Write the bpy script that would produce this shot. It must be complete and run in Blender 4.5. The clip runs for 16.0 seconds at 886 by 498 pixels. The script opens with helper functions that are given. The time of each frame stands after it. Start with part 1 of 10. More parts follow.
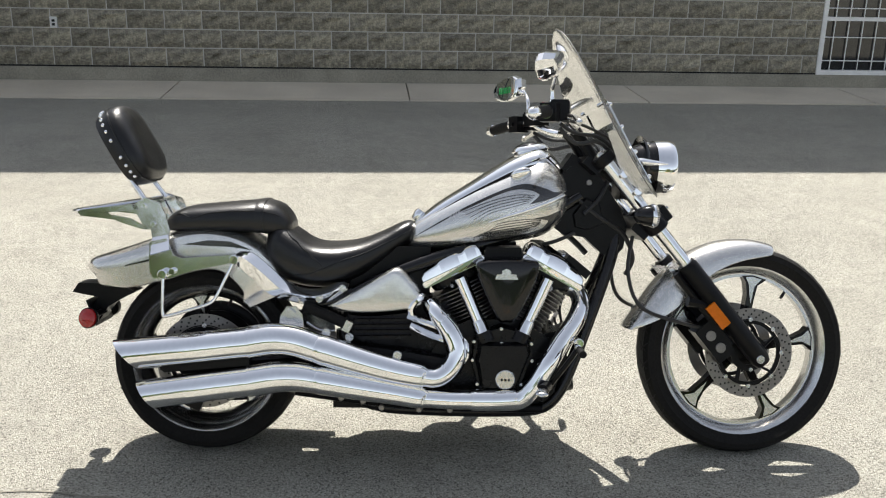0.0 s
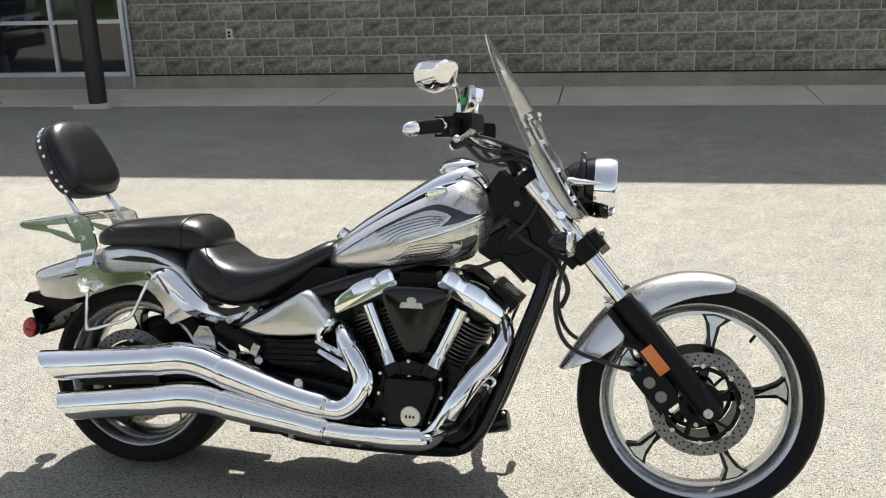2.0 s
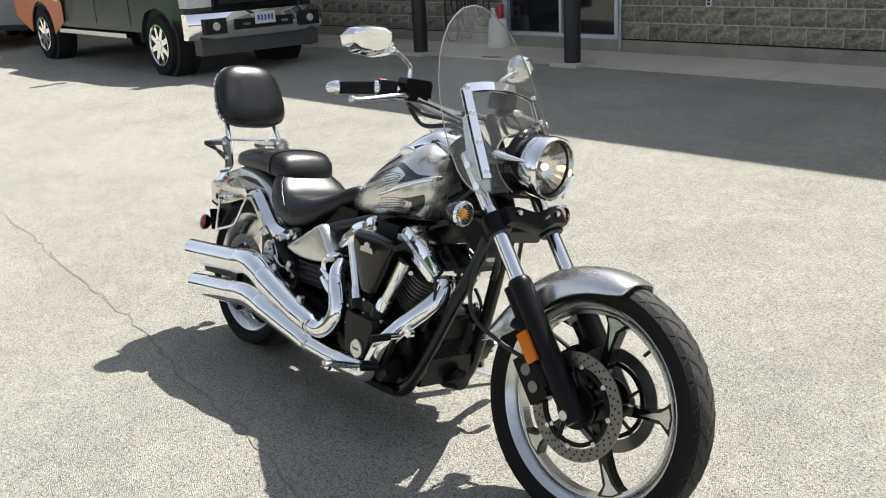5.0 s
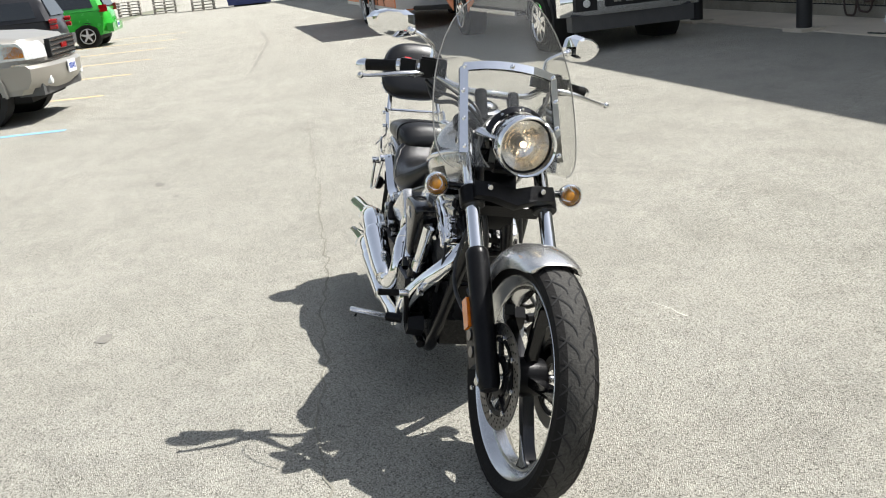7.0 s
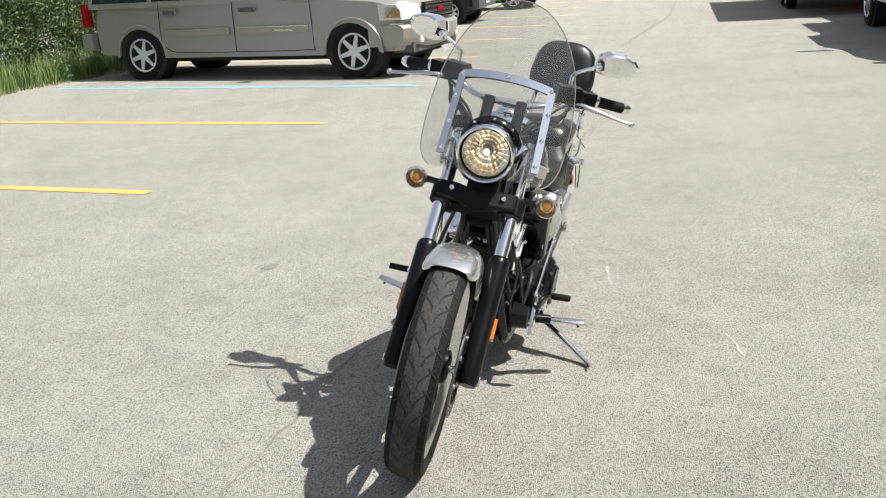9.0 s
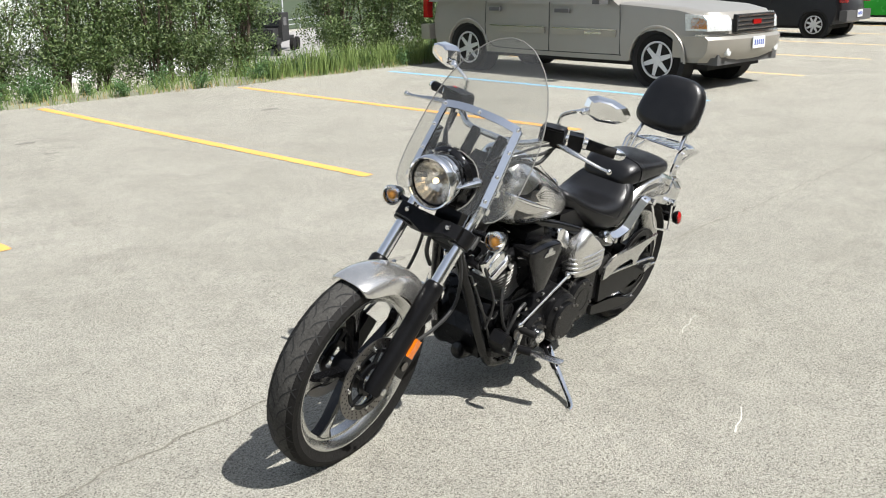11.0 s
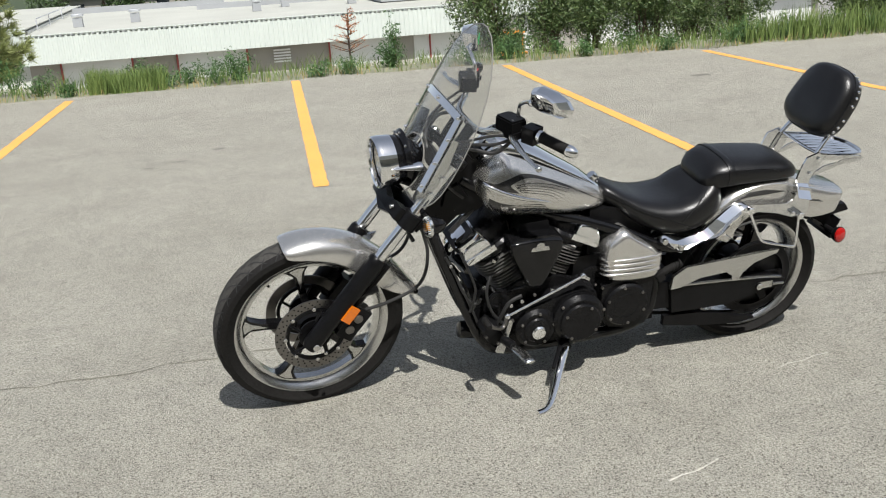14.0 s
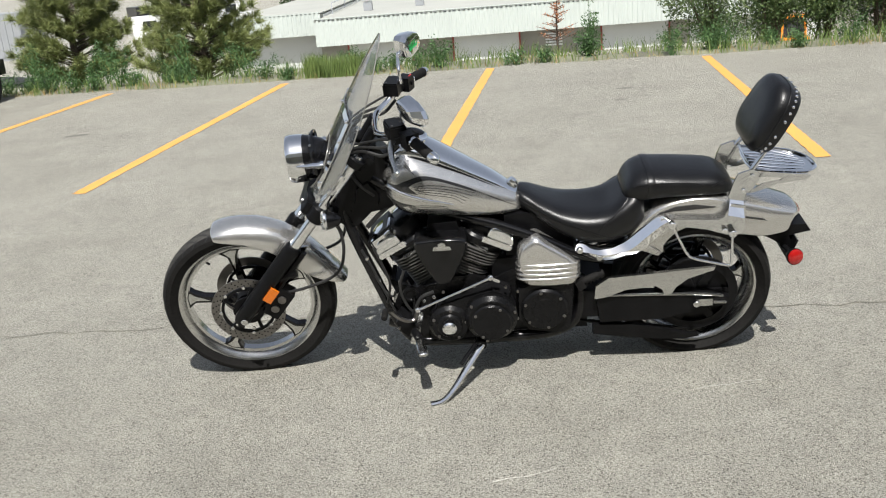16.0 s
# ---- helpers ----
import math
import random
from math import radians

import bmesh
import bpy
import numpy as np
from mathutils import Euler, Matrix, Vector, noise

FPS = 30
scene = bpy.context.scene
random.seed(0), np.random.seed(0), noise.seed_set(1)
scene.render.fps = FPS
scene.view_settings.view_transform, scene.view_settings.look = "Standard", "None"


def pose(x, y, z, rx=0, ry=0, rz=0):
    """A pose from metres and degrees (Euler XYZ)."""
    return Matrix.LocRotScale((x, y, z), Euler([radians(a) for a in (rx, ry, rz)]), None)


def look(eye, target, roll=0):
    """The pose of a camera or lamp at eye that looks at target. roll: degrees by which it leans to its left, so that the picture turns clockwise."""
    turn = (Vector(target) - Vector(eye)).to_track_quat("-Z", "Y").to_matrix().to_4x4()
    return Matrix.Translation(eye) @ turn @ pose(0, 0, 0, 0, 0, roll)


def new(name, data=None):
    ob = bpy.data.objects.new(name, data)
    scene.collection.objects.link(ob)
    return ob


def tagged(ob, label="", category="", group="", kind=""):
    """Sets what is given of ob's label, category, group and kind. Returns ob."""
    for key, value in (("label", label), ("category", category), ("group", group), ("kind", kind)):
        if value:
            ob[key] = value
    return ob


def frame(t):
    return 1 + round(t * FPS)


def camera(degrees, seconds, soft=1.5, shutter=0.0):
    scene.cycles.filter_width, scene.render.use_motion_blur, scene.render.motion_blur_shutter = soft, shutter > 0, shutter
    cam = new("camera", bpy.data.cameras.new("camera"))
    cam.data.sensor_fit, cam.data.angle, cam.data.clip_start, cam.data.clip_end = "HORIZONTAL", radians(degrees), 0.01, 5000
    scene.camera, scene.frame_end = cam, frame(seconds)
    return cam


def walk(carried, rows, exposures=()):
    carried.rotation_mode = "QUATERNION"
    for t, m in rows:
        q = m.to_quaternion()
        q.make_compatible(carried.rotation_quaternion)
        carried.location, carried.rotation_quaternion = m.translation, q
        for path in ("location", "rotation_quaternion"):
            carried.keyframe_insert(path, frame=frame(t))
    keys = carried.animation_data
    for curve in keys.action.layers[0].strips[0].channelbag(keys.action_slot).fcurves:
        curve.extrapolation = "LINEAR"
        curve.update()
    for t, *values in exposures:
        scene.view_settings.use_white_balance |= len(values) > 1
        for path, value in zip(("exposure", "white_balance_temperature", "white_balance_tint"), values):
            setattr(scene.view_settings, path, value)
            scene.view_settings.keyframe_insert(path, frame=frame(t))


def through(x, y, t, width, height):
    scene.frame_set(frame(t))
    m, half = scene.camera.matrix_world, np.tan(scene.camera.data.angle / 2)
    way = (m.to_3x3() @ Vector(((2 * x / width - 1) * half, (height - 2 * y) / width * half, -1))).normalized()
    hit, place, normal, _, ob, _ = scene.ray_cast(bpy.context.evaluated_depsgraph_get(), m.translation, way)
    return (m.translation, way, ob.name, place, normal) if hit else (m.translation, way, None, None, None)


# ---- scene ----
cam = camera(50.09, 16.0, 1.1)
# seconds, place of the eye, turn in degrees (Euler XYZ)
PATH = [
    (0.0, -0.0456, -0.0193, 1.6183, 72.403, -1.164, -0.224),
    (0.5, 0.0733, 0.1082, 1.6132, 72.304, -0.761, 1.655),
    (1.0, 0.3053, 0.2059, 1.6119, 72.032, 0.088, 4.084),
    (1.5, 0.6443, 0.2279, 1.6298, 71.773, 0.623, 8.670),
    (2.0, 0.9269, 0.3318, 1.6143, 72.528, 1.683, 14.135),
    (2.5, 1.2423, 0.4265, 1.6177, 72.404, 1.250, 20.177),
    (3.0, 1.5978, 0.4356, 1.6257, 71.211, 1.366, 27.205),
    (3.5, 1.8534, 0.6120, 1.5795, 71.181, 2.015, 32.621),
    (4.0, 2.1063, 0.8106, 1.5798, 71.345, 2.313, 38.547),
    (6.5, 3.2099, 2.0107, 1.5038, 72.808, 4.557, 71.183),
    (7.0, 3.3731, 2.3589, 1.4942, 72.664, 5.534, 78.682),
    (7.5, 3.5330, 2.7156, 1.5159, 72.427, 5.195, 86.874),
    (8.0, 3.5370, 3.0746, 1.4852, 72.185, 3.908, 91.880),
    (8.5, 3.5739, 3.4383, 1.4990, 72.508, 3.672, 99.085),
    (11.0, 3.0232, 5.0761, 1.6062, 73.483, 0.877, 129.931),
    (11.5, 2.7961, 5.3733, 1.6000, 73.510, 1.308, 137.830),
    (12.0, 2.5785, 5.6432, 1.6315, 73.211, 2.320, 144.770),
    (12.5, 2.2705, 5.8042, 1.6221, 73.005, 2.296, 149.524),
    (13.0, 1.9414, 5.9882, 1.6208, 72.989, 2.623, 155.872),
    (13.5, 1.6192, 6.1430, 1.6375, 72.134, 2.805, 161.386),
    (14.0, 1.2714, 6.2484, 1.6304, 72.209, 3.279, 165.444),
    (14.5, 0.9303, 6.4122, 1.6474, 72.369, 4.033, 169.688),
    (15.0, 0.6150, 6.5304, 1.6598, 72.234, 3.881, 173.709),
    (15.5, 0.2880, 6.5143, 1.6450, 72.340, 3.722, 178.049),
    (16.0, -0.0779, 6.5685, 1.6470, 72.352, 4.550, -177.132),
]
# the camera's own exposure and white balance over time
EXPOSURE = [(0.0, 1.15, 6520, 10), (3.5, 1.11, 6400, 10), (6.5, 1.07, 6290, 10), (7.0, 0.98, 6290, 10), (8.0, 0.88, 6290, 10), (11.0, 0.88, 6290, 10), (12.0, 0.78, 6290, 10), (13.0, 0.50, 6290, 10), (13.5, 0.46, 6290, 10), (15.0, 0.48, 6290, 10), (16.0, 0.49, 6290, 10)]
walk(cam, [(t, pose(*p)) for t, *p in PATH], EXPOSURE)

# ---------------------------------------------------------------- light
SUN_EL, SUN_AZ = 56.7, -3.8          # azimuth from +y towards +x
world = bpy.data.worlds.new("sky")
scene.world = world
world.use_nodes = True
wn = world.node_tree.nodes
sky = wn.new("ShaderNodeTexSky")
sky.sky_type = "NISHITA"
sky.sun_disc = False
sky.sun_elevation = radians(SUN_EL)
sky.sun_rotation = radians(SUN_AZ)
sky.air_density, sky.dust_density, sky.ozone_density = 1.0, 1.2, 1.0
haze = wn.new("ShaderNodeHueSaturation")          # summer haze takes most of the blue out of the sky
haze.inputs["Saturation"].default_value = 0.44
world.node_tree.links.new(sky.outputs[0], haze.inputs["Color"])
world.node_tree.links.new(haze.outputs[0], wn["Background"].inputs[0])
wn["Background"].inputs[1].default_value = 0.087
sun = new("sun", bpy.data.lights.new("sun", "SUN"))
sun.data.energy, sun.data.angle, sun.data.color = 4.5, radians(0.53), (1.0, 0.958, 0.89)
sun.matrix_world = look((math.sin(radians(SUN_AZ)) * 30, math.cos(radians(SUN_AZ)) * 30, 30 * math.tan(radians(SUN_EL))), (0, 0, 0))

# ---------------------------------------------------------------- materials
def mat(name, col, rough=0.5, metal=0.0, var=0.12, scale=6.0, bump=0.0, bscale=80.0, coat=0.0, col2=None, emit=None, spec=0.5, coat_rough=0.04):
    """A surface of one colour with variation at two scales, in metres."""
    m = bpy.data.materials.new(name)
    m.use_nodes = True
    nt = m.node_tree
    n, ln = nt.nodes, nt.links
    b = n["Principled BSDF"]
    b.inputs["Metallic"].default_value = metal
    b.inputs["Coat Weight"].default_value = coat
    b.inputs["Coat Roughness"].default_value = coat_rough
    b.inputs["Specular IOR Level"].default_value = spec
    tc = n.new("ShaderNodeTexCoord")
    big = n.new("ShaderNodeTexNoise")
    big.inputs["Scale"].default_value, big.inputs["Detail"].default_value = scale, 5
    fine = n.new("ShaderNodeTexNoise")
    fine.inputs["Scale"].default_value, fine.inputs["Detail"].default_value = bscale, 4
    ln.new(tc.outputs["Object"], big.inputs["Vector"])
    ln.new(tc.outputs["Object"], fine.inputs["Vector"])
    add = n.new("ShaderNodeMath")
    add.operation = "MULTIPLY_ADD"
    add.inputs[1].default_value = 0.5
    ln.new(fine.outputs[0], add.inputs[0])
    half = n.new("ShaderNodeMath")
    half.operation = "MULTIPLY"
    half.inputs[1].default_value = 0.5
    ln.new(big.outputs[0], half.inputs[0])
    ln.new(half.outputs[0], add.inputs[2])
    ramp = n.new("ShaderNodeValToRGB")
    lo = [c * (1 - var) for c in col]
    hi = [min(1, c * (1 + var)) for c in (col2 or col)]
    ramp.color_ramp.elements[0].position, ramp.color_ramp.elements[1].position = 0.34, 0.66
    ramp.color_ramp.elements[0].color, ramp.color_ramp.elements[1].color = (*lo, 1), (*hi, 1)
    ln.new(add.outputs[0], ramp.inputs[0])
    ln.new(ramp.outputs[0], b.inputs["Base Color"])
    rr = n.new("ShaderNodeMapRange")
    rr.inputs["To Min"].default_value, rr.inputs["To Max"].default_value = max(0.0, rough * 0.8), min(1, rough * 1.2)
    ln.new(big.outputs[0], rr.inputs["Value"])
    ln.new(rr.outputs[0], b.inputs["Roughness"])
    if bump:
        bp = n.new("ShaderNodeBump")
        bp.inputs["Strength"].default_value, bp.inputs["Distance"].default_value = min(1.0, bump), 0.004
        ln.new(fine.outputs[0], bp.inputs["Height"])
        ln.new(bp.outputs[0], b.inputs["Normal"])
    if emit:
        b.inputs["Emission Color"].default_value = (*emit[:3], 1)
        b.inputs["Emission Strength"].default_value = emit[3]
    return m


def clear(name, tint, gloss_rough=0.02, through=0.93, dust=0.0):
    """Thin clear sheet: lets light through with a tint and mirrors at grazing angles."""
    m = bpy.data.materials.new(name)
    m.use_nodes = True
    n, ln = m.node_tree.nodes, m.node_tree.links
    n.remove(n["Principled BSDF"])
    tr = n.new("ShaderNodeBsdfTransparent")
    tr.inputs[0].default_value = (*[c * through for c in tint], 1)
    gl = n.new("ShaderNodeBsdfGlossy")
    gl.inputs["Roughness"].default_value = gloss_rough
    fr = n.new("ShaderNodeFresnel")
    fr.inputs[0].default_value = 1.45
    mx = n.new("ShaderNodeMixShader")
    ln.new(fr.outputs[0], mx.inputs[0])
    ln.new(tr.outputs[0], mx.inputs[1])
    ln.new(gl.outputs[0], mx.inputs[2])
    out = mx.outputs[0]
    if dust:
        df, tl, pair, top = n.new("ShaderNodeBsdfDiffuse"), n.new("ShaderNodeBsdfTranslucent"), n.new("ShaderNodeMixShader"), n.new("ShaderNodeMixShader")
        df.inputs[0].default_value = tl.inputs[0].default_value = (0.75, 0.75, 0.72, 1)
        top.inputs[0].default_value = dust
        ln.new(df.outputs[0], pair.inputs[1])
        ln.new(tl.outputs[0], pair.inputs[2])
        ln.new(out, top.inputs[1])
        ln.new(pair.outputs[0], top.inputs[2])
        out = top.outputs[0]
    ln.new(out, n["Material Output"].inputs[0])
    return m


def ground_mat():
    """Old bleached asphalt: pale stones in a grey-brown binder, blotches, darker worn patches."""
    m = bpy.data.materials.new("old_asphalt")
    m.use_nodes = True
    n, ln = m.node_tree.nodes, m.node_tree.links
    b = n["Principled BSDF"]
    b.inputs["Specular IOR Level"].default_value = 0.25
    tc = n.new("ShaderNodeTexCoord")

    def noise_(scale, detail=4, rough=0.55):
        t = n.new("ShaderNodeTexNoise")
        t.inputs["Scale"].default_value, t.inputs["Detail"].default_value, t.inputs["Roughness"].default_value = scale, detail, rough
        ln.new(tc.outputs["Object"], t.inputs["Vector"])
        return t

    def ramp_(src, p0, c0, p1, c1):
        r = n.new("ShaderNodeValToRGB")
        r.color_ramp.elements[0].position, r.color_ramp.elements[1].position = p0, p1
        r.color_ramp.elements[0].color, r.color_ramp.elements[1].color = (*c0, 1), (*c1, 1)
        ln.new(src, r.inputs[0])
        return r.outputs[0]

    def mix_(fac, a, c, mode="MIX"):
        x = n.new("ShaderNodeMixRGB")
        x.blend_type = mode
        for k, v in ((0, fac), (1, a), (2, c)):
            if isinstance(v, (int, float)):
                x.inputs[k].default_value = v
            elif isinstance(v, tuple):
                x.inputs[k].default_value = (*v, 1)
            else:
                ln.new(v, x.inputs[k])
        return x.outputs[0]

    stones = n.new("ShaderNodeTexVoronoi")
    stones.inputs["Scale"].default_value = 250
    ln.new(tc.outputs["Object"], stones.inputs["Vector"])
    grit = noise_(330, 4, 0.8)
    speck = noise_(115, 3, 0.75)
    mid = noise_(9, 5)
    large = noise_(0.45, 6, 0.6)
    stain = noise_(1.6, 6, 0.65)
    base = ramp_(large.outputs[0], 0.25, GROUND_LO, 0.80, GROUND_HI)
    base = mix_(1.0, base, ramp_(mid.outputs[0], 0.3, (0.90, 0.90, 0.905), 0.7, (1.06, 1.055, 1.05)), "MULTIPLY")
    base = mix_(1.0, base, ramp_(stain.outputs[0], 0.32, (0.89, 0.885, 0.88), 0.54, (1.03, 1.03, 1.03)), "MULTIPLY")
    # smudges drawn out along the driving direction
    along = n.new("ShaderNodeMapping")
    along.inputs["Scale"].default_value = (0.55, 2.2, 1.0)
    ln.new(tc.outputs["Object"], along.inputs["Vector"])
    smear = noise_(1.3, 7, 0.7)
    ln.new(along.outputs[0], smear.inputs["Vector"])
    base = mix_(1.0, base, ramp_(smear.outputs[0], 0.32, (0.95, 0.95, 0.952), 0.58, (1.015, 1.015, 1.015)), "MULTIPLY")
    sep = n.new("ShaderNodeSeparateColor")
    ln.new(stones.outputs["Color"], sep.inputs[0])
    base = mix_(1.0, base, ramp_(sep.outputs[0], 0.03, (0.34, 0.33, 0.31), 0.28, (1.05, 1.05, 1.05)), "MULTIPLY")
    base = mix_(ramp_(sep.outputs[1], 0.86, (0, 0, 0), 0.94, (0.55, 0.55, 0.55)), base, (0.60, 0.57, 0.50))
    base = mix_(1.0, base, ramp_(grit.outputs[0], 0.38, (0.50, 0.495, 0.48), 0.60, (1.16, 1.16, 1.16)), "MULTIPLY")
    base = mix_(1.0, base, ramp_(speck.outputs[0], 0.36, (0.64, 0.63, 0.61), 0.60, (1.16, 1.16, 1.155)), "MULTIPLY")
    dark = n.new("ShaderNodeTexVoronoi")
    dark.inputs["Scale"].default_value = 120
    warp = n.new("ShaderNodeVectorMath")
    warp.operation = "MULTIPLY_ADD"
    warp.inputs[1].default_value = (0.009, 0.009, 0.009)
    ln.new(speck.outputs["Color"], warp.inputs[0])
    ln.new(tc.outputs["Object"], warp.inputs[2])
    ln.new(warp.outputs[0], dark.inputs["Vector"])
    spot = n.new("ShaderNodeSeparateColor")
    ln.new(dark.outputs["Color"], spot.inputs[0])
    few = ramp_(spot.outputs[0], 0.58, (0, 0, 0), 0.92, (1, 1, 1))
    core = ramp_(dark.outputs["Distance"], 0.22, (1, 1, 1), 0.46, (0, 0, 0))
    base = mix_(mix_(1.0, few, core, "MULTIPLY"), base, mix_(1.0, base, (0.24, 0.24, 0.25), "MULTIPLY"))
    ln.new(base, b.inputs["Base Color"])
    b.inputs["Roughness"].default_value = 0.88
    hsum = n.new("ShaderNodeMath")
    hsum.operation = "ADD"
    ln.new(stones.outputs["Distance"], hsum.inputs[0])
    ln.new(grit.outputs[0], hsum.inputs[1])
    bp = n.new("ShaderNodeBump")
    bp.inputs["Strength"].default_value, bp.inputs["Distance"].default_value = 0.85, 0.006
    ln.new(hsum.outputs[0], bp.inputs["Height"])
    ln.new(bp.outputs[0], b.inputs["Normal"])
    return m


def line_mat(name, col):
    """Road paint worn through to the stones in spots."""
    m = mat(name, col, 0.7, 0, 0.12, 3, 0.5, 130)
    n, ln = m.node_tree.nodes, m.node_tree.links
    b = n["Principled BSDF"]
    src = b.inputs["Base Color"].links[0].from_socket
    tc = n.new("ShaderNodeTexCoord")
    w = n.new("ShaderNodeTexNoise")
    w.inputs["Scale"].default_value, w.inputs["Detail"].default_value, w.inputs["Roughness"].default_value = 55, 6, 0.7
    ln.new(tc.outputs["Object"], w.inputs["Vector"])
    r = n.new("ShaderNodeValToRGB")
    r.color_ramp.elements[0].position, r.color_ramp.elements[1].position = 0.58, 0.66
    ln.new(w.outputs[0], r.inputs[0])
    x = n.new("ShaderNodeMixRGB")
    ln.new(r.outputs[0], x.inputs[0])
    ln.new(src, x.inputs[1])
    x.inputs[2].default_value = (0.25, 0.22, 0.16, 1)
    ln.new(x.outputs[0], b.inputs["Base Color"])
    return m


def block_mat():
    """Split-faced concrete block, grey with brown broken spots and relief shading painted in; each block a little
    different.
    """
    m = mat("split_face_block", (0.208, 0.197, 0.166), 0.92, 0, 0.28, 16, 1.0, 60, col2=(0.322, 0.298, 0.244))
    n, ln = m.node_tree.nodes, m.node_tree.links
    b = n["Principled BSDF"]
    n["Bump"].inputs["Distance"].default_value = 0.02
    tc = n["Texture Coordinate"]
    # dark and pale mottling paints in light and shade of the broken relief
    relief_shade = n.new("ShaderNodeTexNoise")
    relief_shade.inputs["Scale"].default_value, relief_shade.inputs["Detail"].default_value, relief_shade.inputs["Roughness"].default_value = 9, 9, 0.68
    ln.new(tc.outputs["Object"], relief_shade.inputs["Vector"])
    rr = n.new("ShaderNodeValToRGB")
    rr.color_ramp.elements[0].position, rr.color_ramp.elements[1].position = 0.36, 0.66
    rr.color_ramp.elements[0].color, rr.color_ramp.elements[1].color = (0.66, 0.655, 0.64, 1), (1.26, 1.23, 1.13, 1)
    ln.new(relief_shade.outputs[0], rr.inputs[0])
    mx = n.new("ShaderNodeMixRGB")
    mx.blend_type = "MULTIPLY"
    mx.inputs[0].default_value = 1.0
    ln.new(b.inputs["Base Color"].links[0].from_socket, mx.inputs[1])
    ln.new(rr.outputs[0], mx.inputs[2])
    src = mx.outputs[0]
    oi = n.new("ShaderNodeObjectInfo")
    mr = n.new("ShaderNodeMapRange")
    mr.inputs["To Min"].default_value, mr.inputs["To Max"].default_value = 0.8, 1.18
    ln.new(oi.outputs["Random"], mr.inputs["Value"])
    x = n.new("ShaderNodeVectorMath")
    x.operation = "SCALE"
    ln.new(src, x.inputs[0])
    ln.new(mr.outputs[0], x.inputs["Scale"])
    ln.new(x.outputs[0], b.inputs["Base Color"])
    return m


GROUND_LO, GROUND_HI = (0.405, 0.395, 0.345), (0.490, 0.479, 0.422)
M_GROUND = ground_mat()
M_YELLOW = line_mat("yellow_road_paint", (0.74, 0.37, 0.085))
M_PALE_YELLOW = line_mat("pale_yellow_road_paint", (0.70, 0.50, 0.24))
M_BLUE = line_mat("blue_road_paint", (0.20, 0.46, 0.66))
M_BLOCK = block_mat()
M_MORTAR = mat("mortar", (0.52, 0.51, 0.475), 0.95, 0, 0.15, 5, 0.4, 90)
M_CONCRETE = mat("concrete", (0.30, 0.295, 0.27), 0.9, 0, 0.22, 2.2, 0.6, 70)
M_PLINTH = mat("plinth_concrete", (0.27, 0.252, 0.205), 0.9, 0, 0.3, 2.6, 0.6, 60)
M_PAVE = mat("pavement_concrete", (0.55, 0.495, 0.40), 0.9, 0, 0.18, 1.3, 0.5, 80)
M_CRACK = mat("crack", (0.19, 0.18, 0.145), 0.95, 0, 0.3, 9)
M_SCRATCH = mat("scraped_asphalt", (0.50, 0.485, 0.43), 0.9, 0, 0.3, 40, 0.4, 120)
M_STAIN = mat("oil_stain", (0.185, 0.175, 0.15), 0.8, 0, 0.25, 18, 0.3, 140)
M_SEAM = mat("seam", (0.225, 0.212, 0.18), 0.95, 0, 0.3, 5, 0.5, 60)
M_POST = mat("black_post_paint", (0.018, 0.018, 0.02), 0.45, 0, 0.3, 5, 0.2, 60)
M_WHITE = mat("white_paint", (0.78, 0.78, 0.76), 0.5, 0, 0.08, 3, 0.15, 60)
M_ALU = mat("aluminium_frame", (0.62, 0.63, 0.65), 0.42, 0.6, 0.1, 4)
M_GLASS = mat("window_glass", (0.012, 0.014, 0.016), 0.04, 0, 0.2, 2, spec=0.7)
# near-black for dark parts; also painted shade in wells, grooves and openings
M_DARK = mat("near_black_and_shade", (0.012, 0.012, 0.012), 0.9)
M_BLACK = mat("satin_black", (0.0055, 0.0055, 0.006), 0.30, 0, 0.3, 14, 0.12, 140, spec=0.15)
M_FRAME = mat("frame_enamel", (0.006, 0.006, 0.0065), 0.20, 0, 0.3, 14, 0.1, 140, spec=0.35)
M_GLOSS = mat("gloss_black", (0.005, 0.005, 0.0055), 0.10, 0, 0.25, 10, spec=0.4)
M_ENGINE = mat("engine_black", (0.0065, 0.0065, 0.007), 0.26, 0.0, 0.3, 12, 0.2, 160, spec=0.20)
M_RUBBER = mat("tyre_rubber", (0.011, 0.0105, 0.010), 0.72, 0, 0.28, 9, 0.35, 110, spec=0.15)
M_TREAD = mat("worn_tread_rubber", (0.048, 0.0465, 0.043), 0.8, 0, 0.35, 12, 0.45, 120, spec=0.2)
M_CHROME = mat("chrome", (0.88, 0.885, 0.89), 0.022, 1, 0.03, 5)
M_SATIN = mat("polished_aluminium", (0.62, 0.62, 0.61), 0.22, 1, 0.1, 16, 0.1, 180)
M_SILVER = mat("silver_metallic_paint", (0.65, 0.64, 0.615), 0.25, 0.88, 0.06, 30, 0.04, 600, coat=0.9)
M_GRAPHIC = mat("charcoal_metallic_paint", (0.030, 0.030, 0.032), 0.2, 0.4, 0.1, 30, coat=0.8)
M_LEATHER = mat("black_leather", (0.0055, 0.0055, 0.006), 0.33, 0, 0.3, 20, 0.2, 200, spec=0.42)
M_STEEL = mat("brake_steel", (0.21, 0.20, 0.19), 0.33, 1, 0.15, 22, 0.15, 200)
M_FIN = mat("cut_fin_edge", (0.16, 0.157, 0.15), 0.34, 0.7, 0.25, 30)
M_MARKER = mat("green_marker", (0.02, 0.42, 0.10), 0.6)
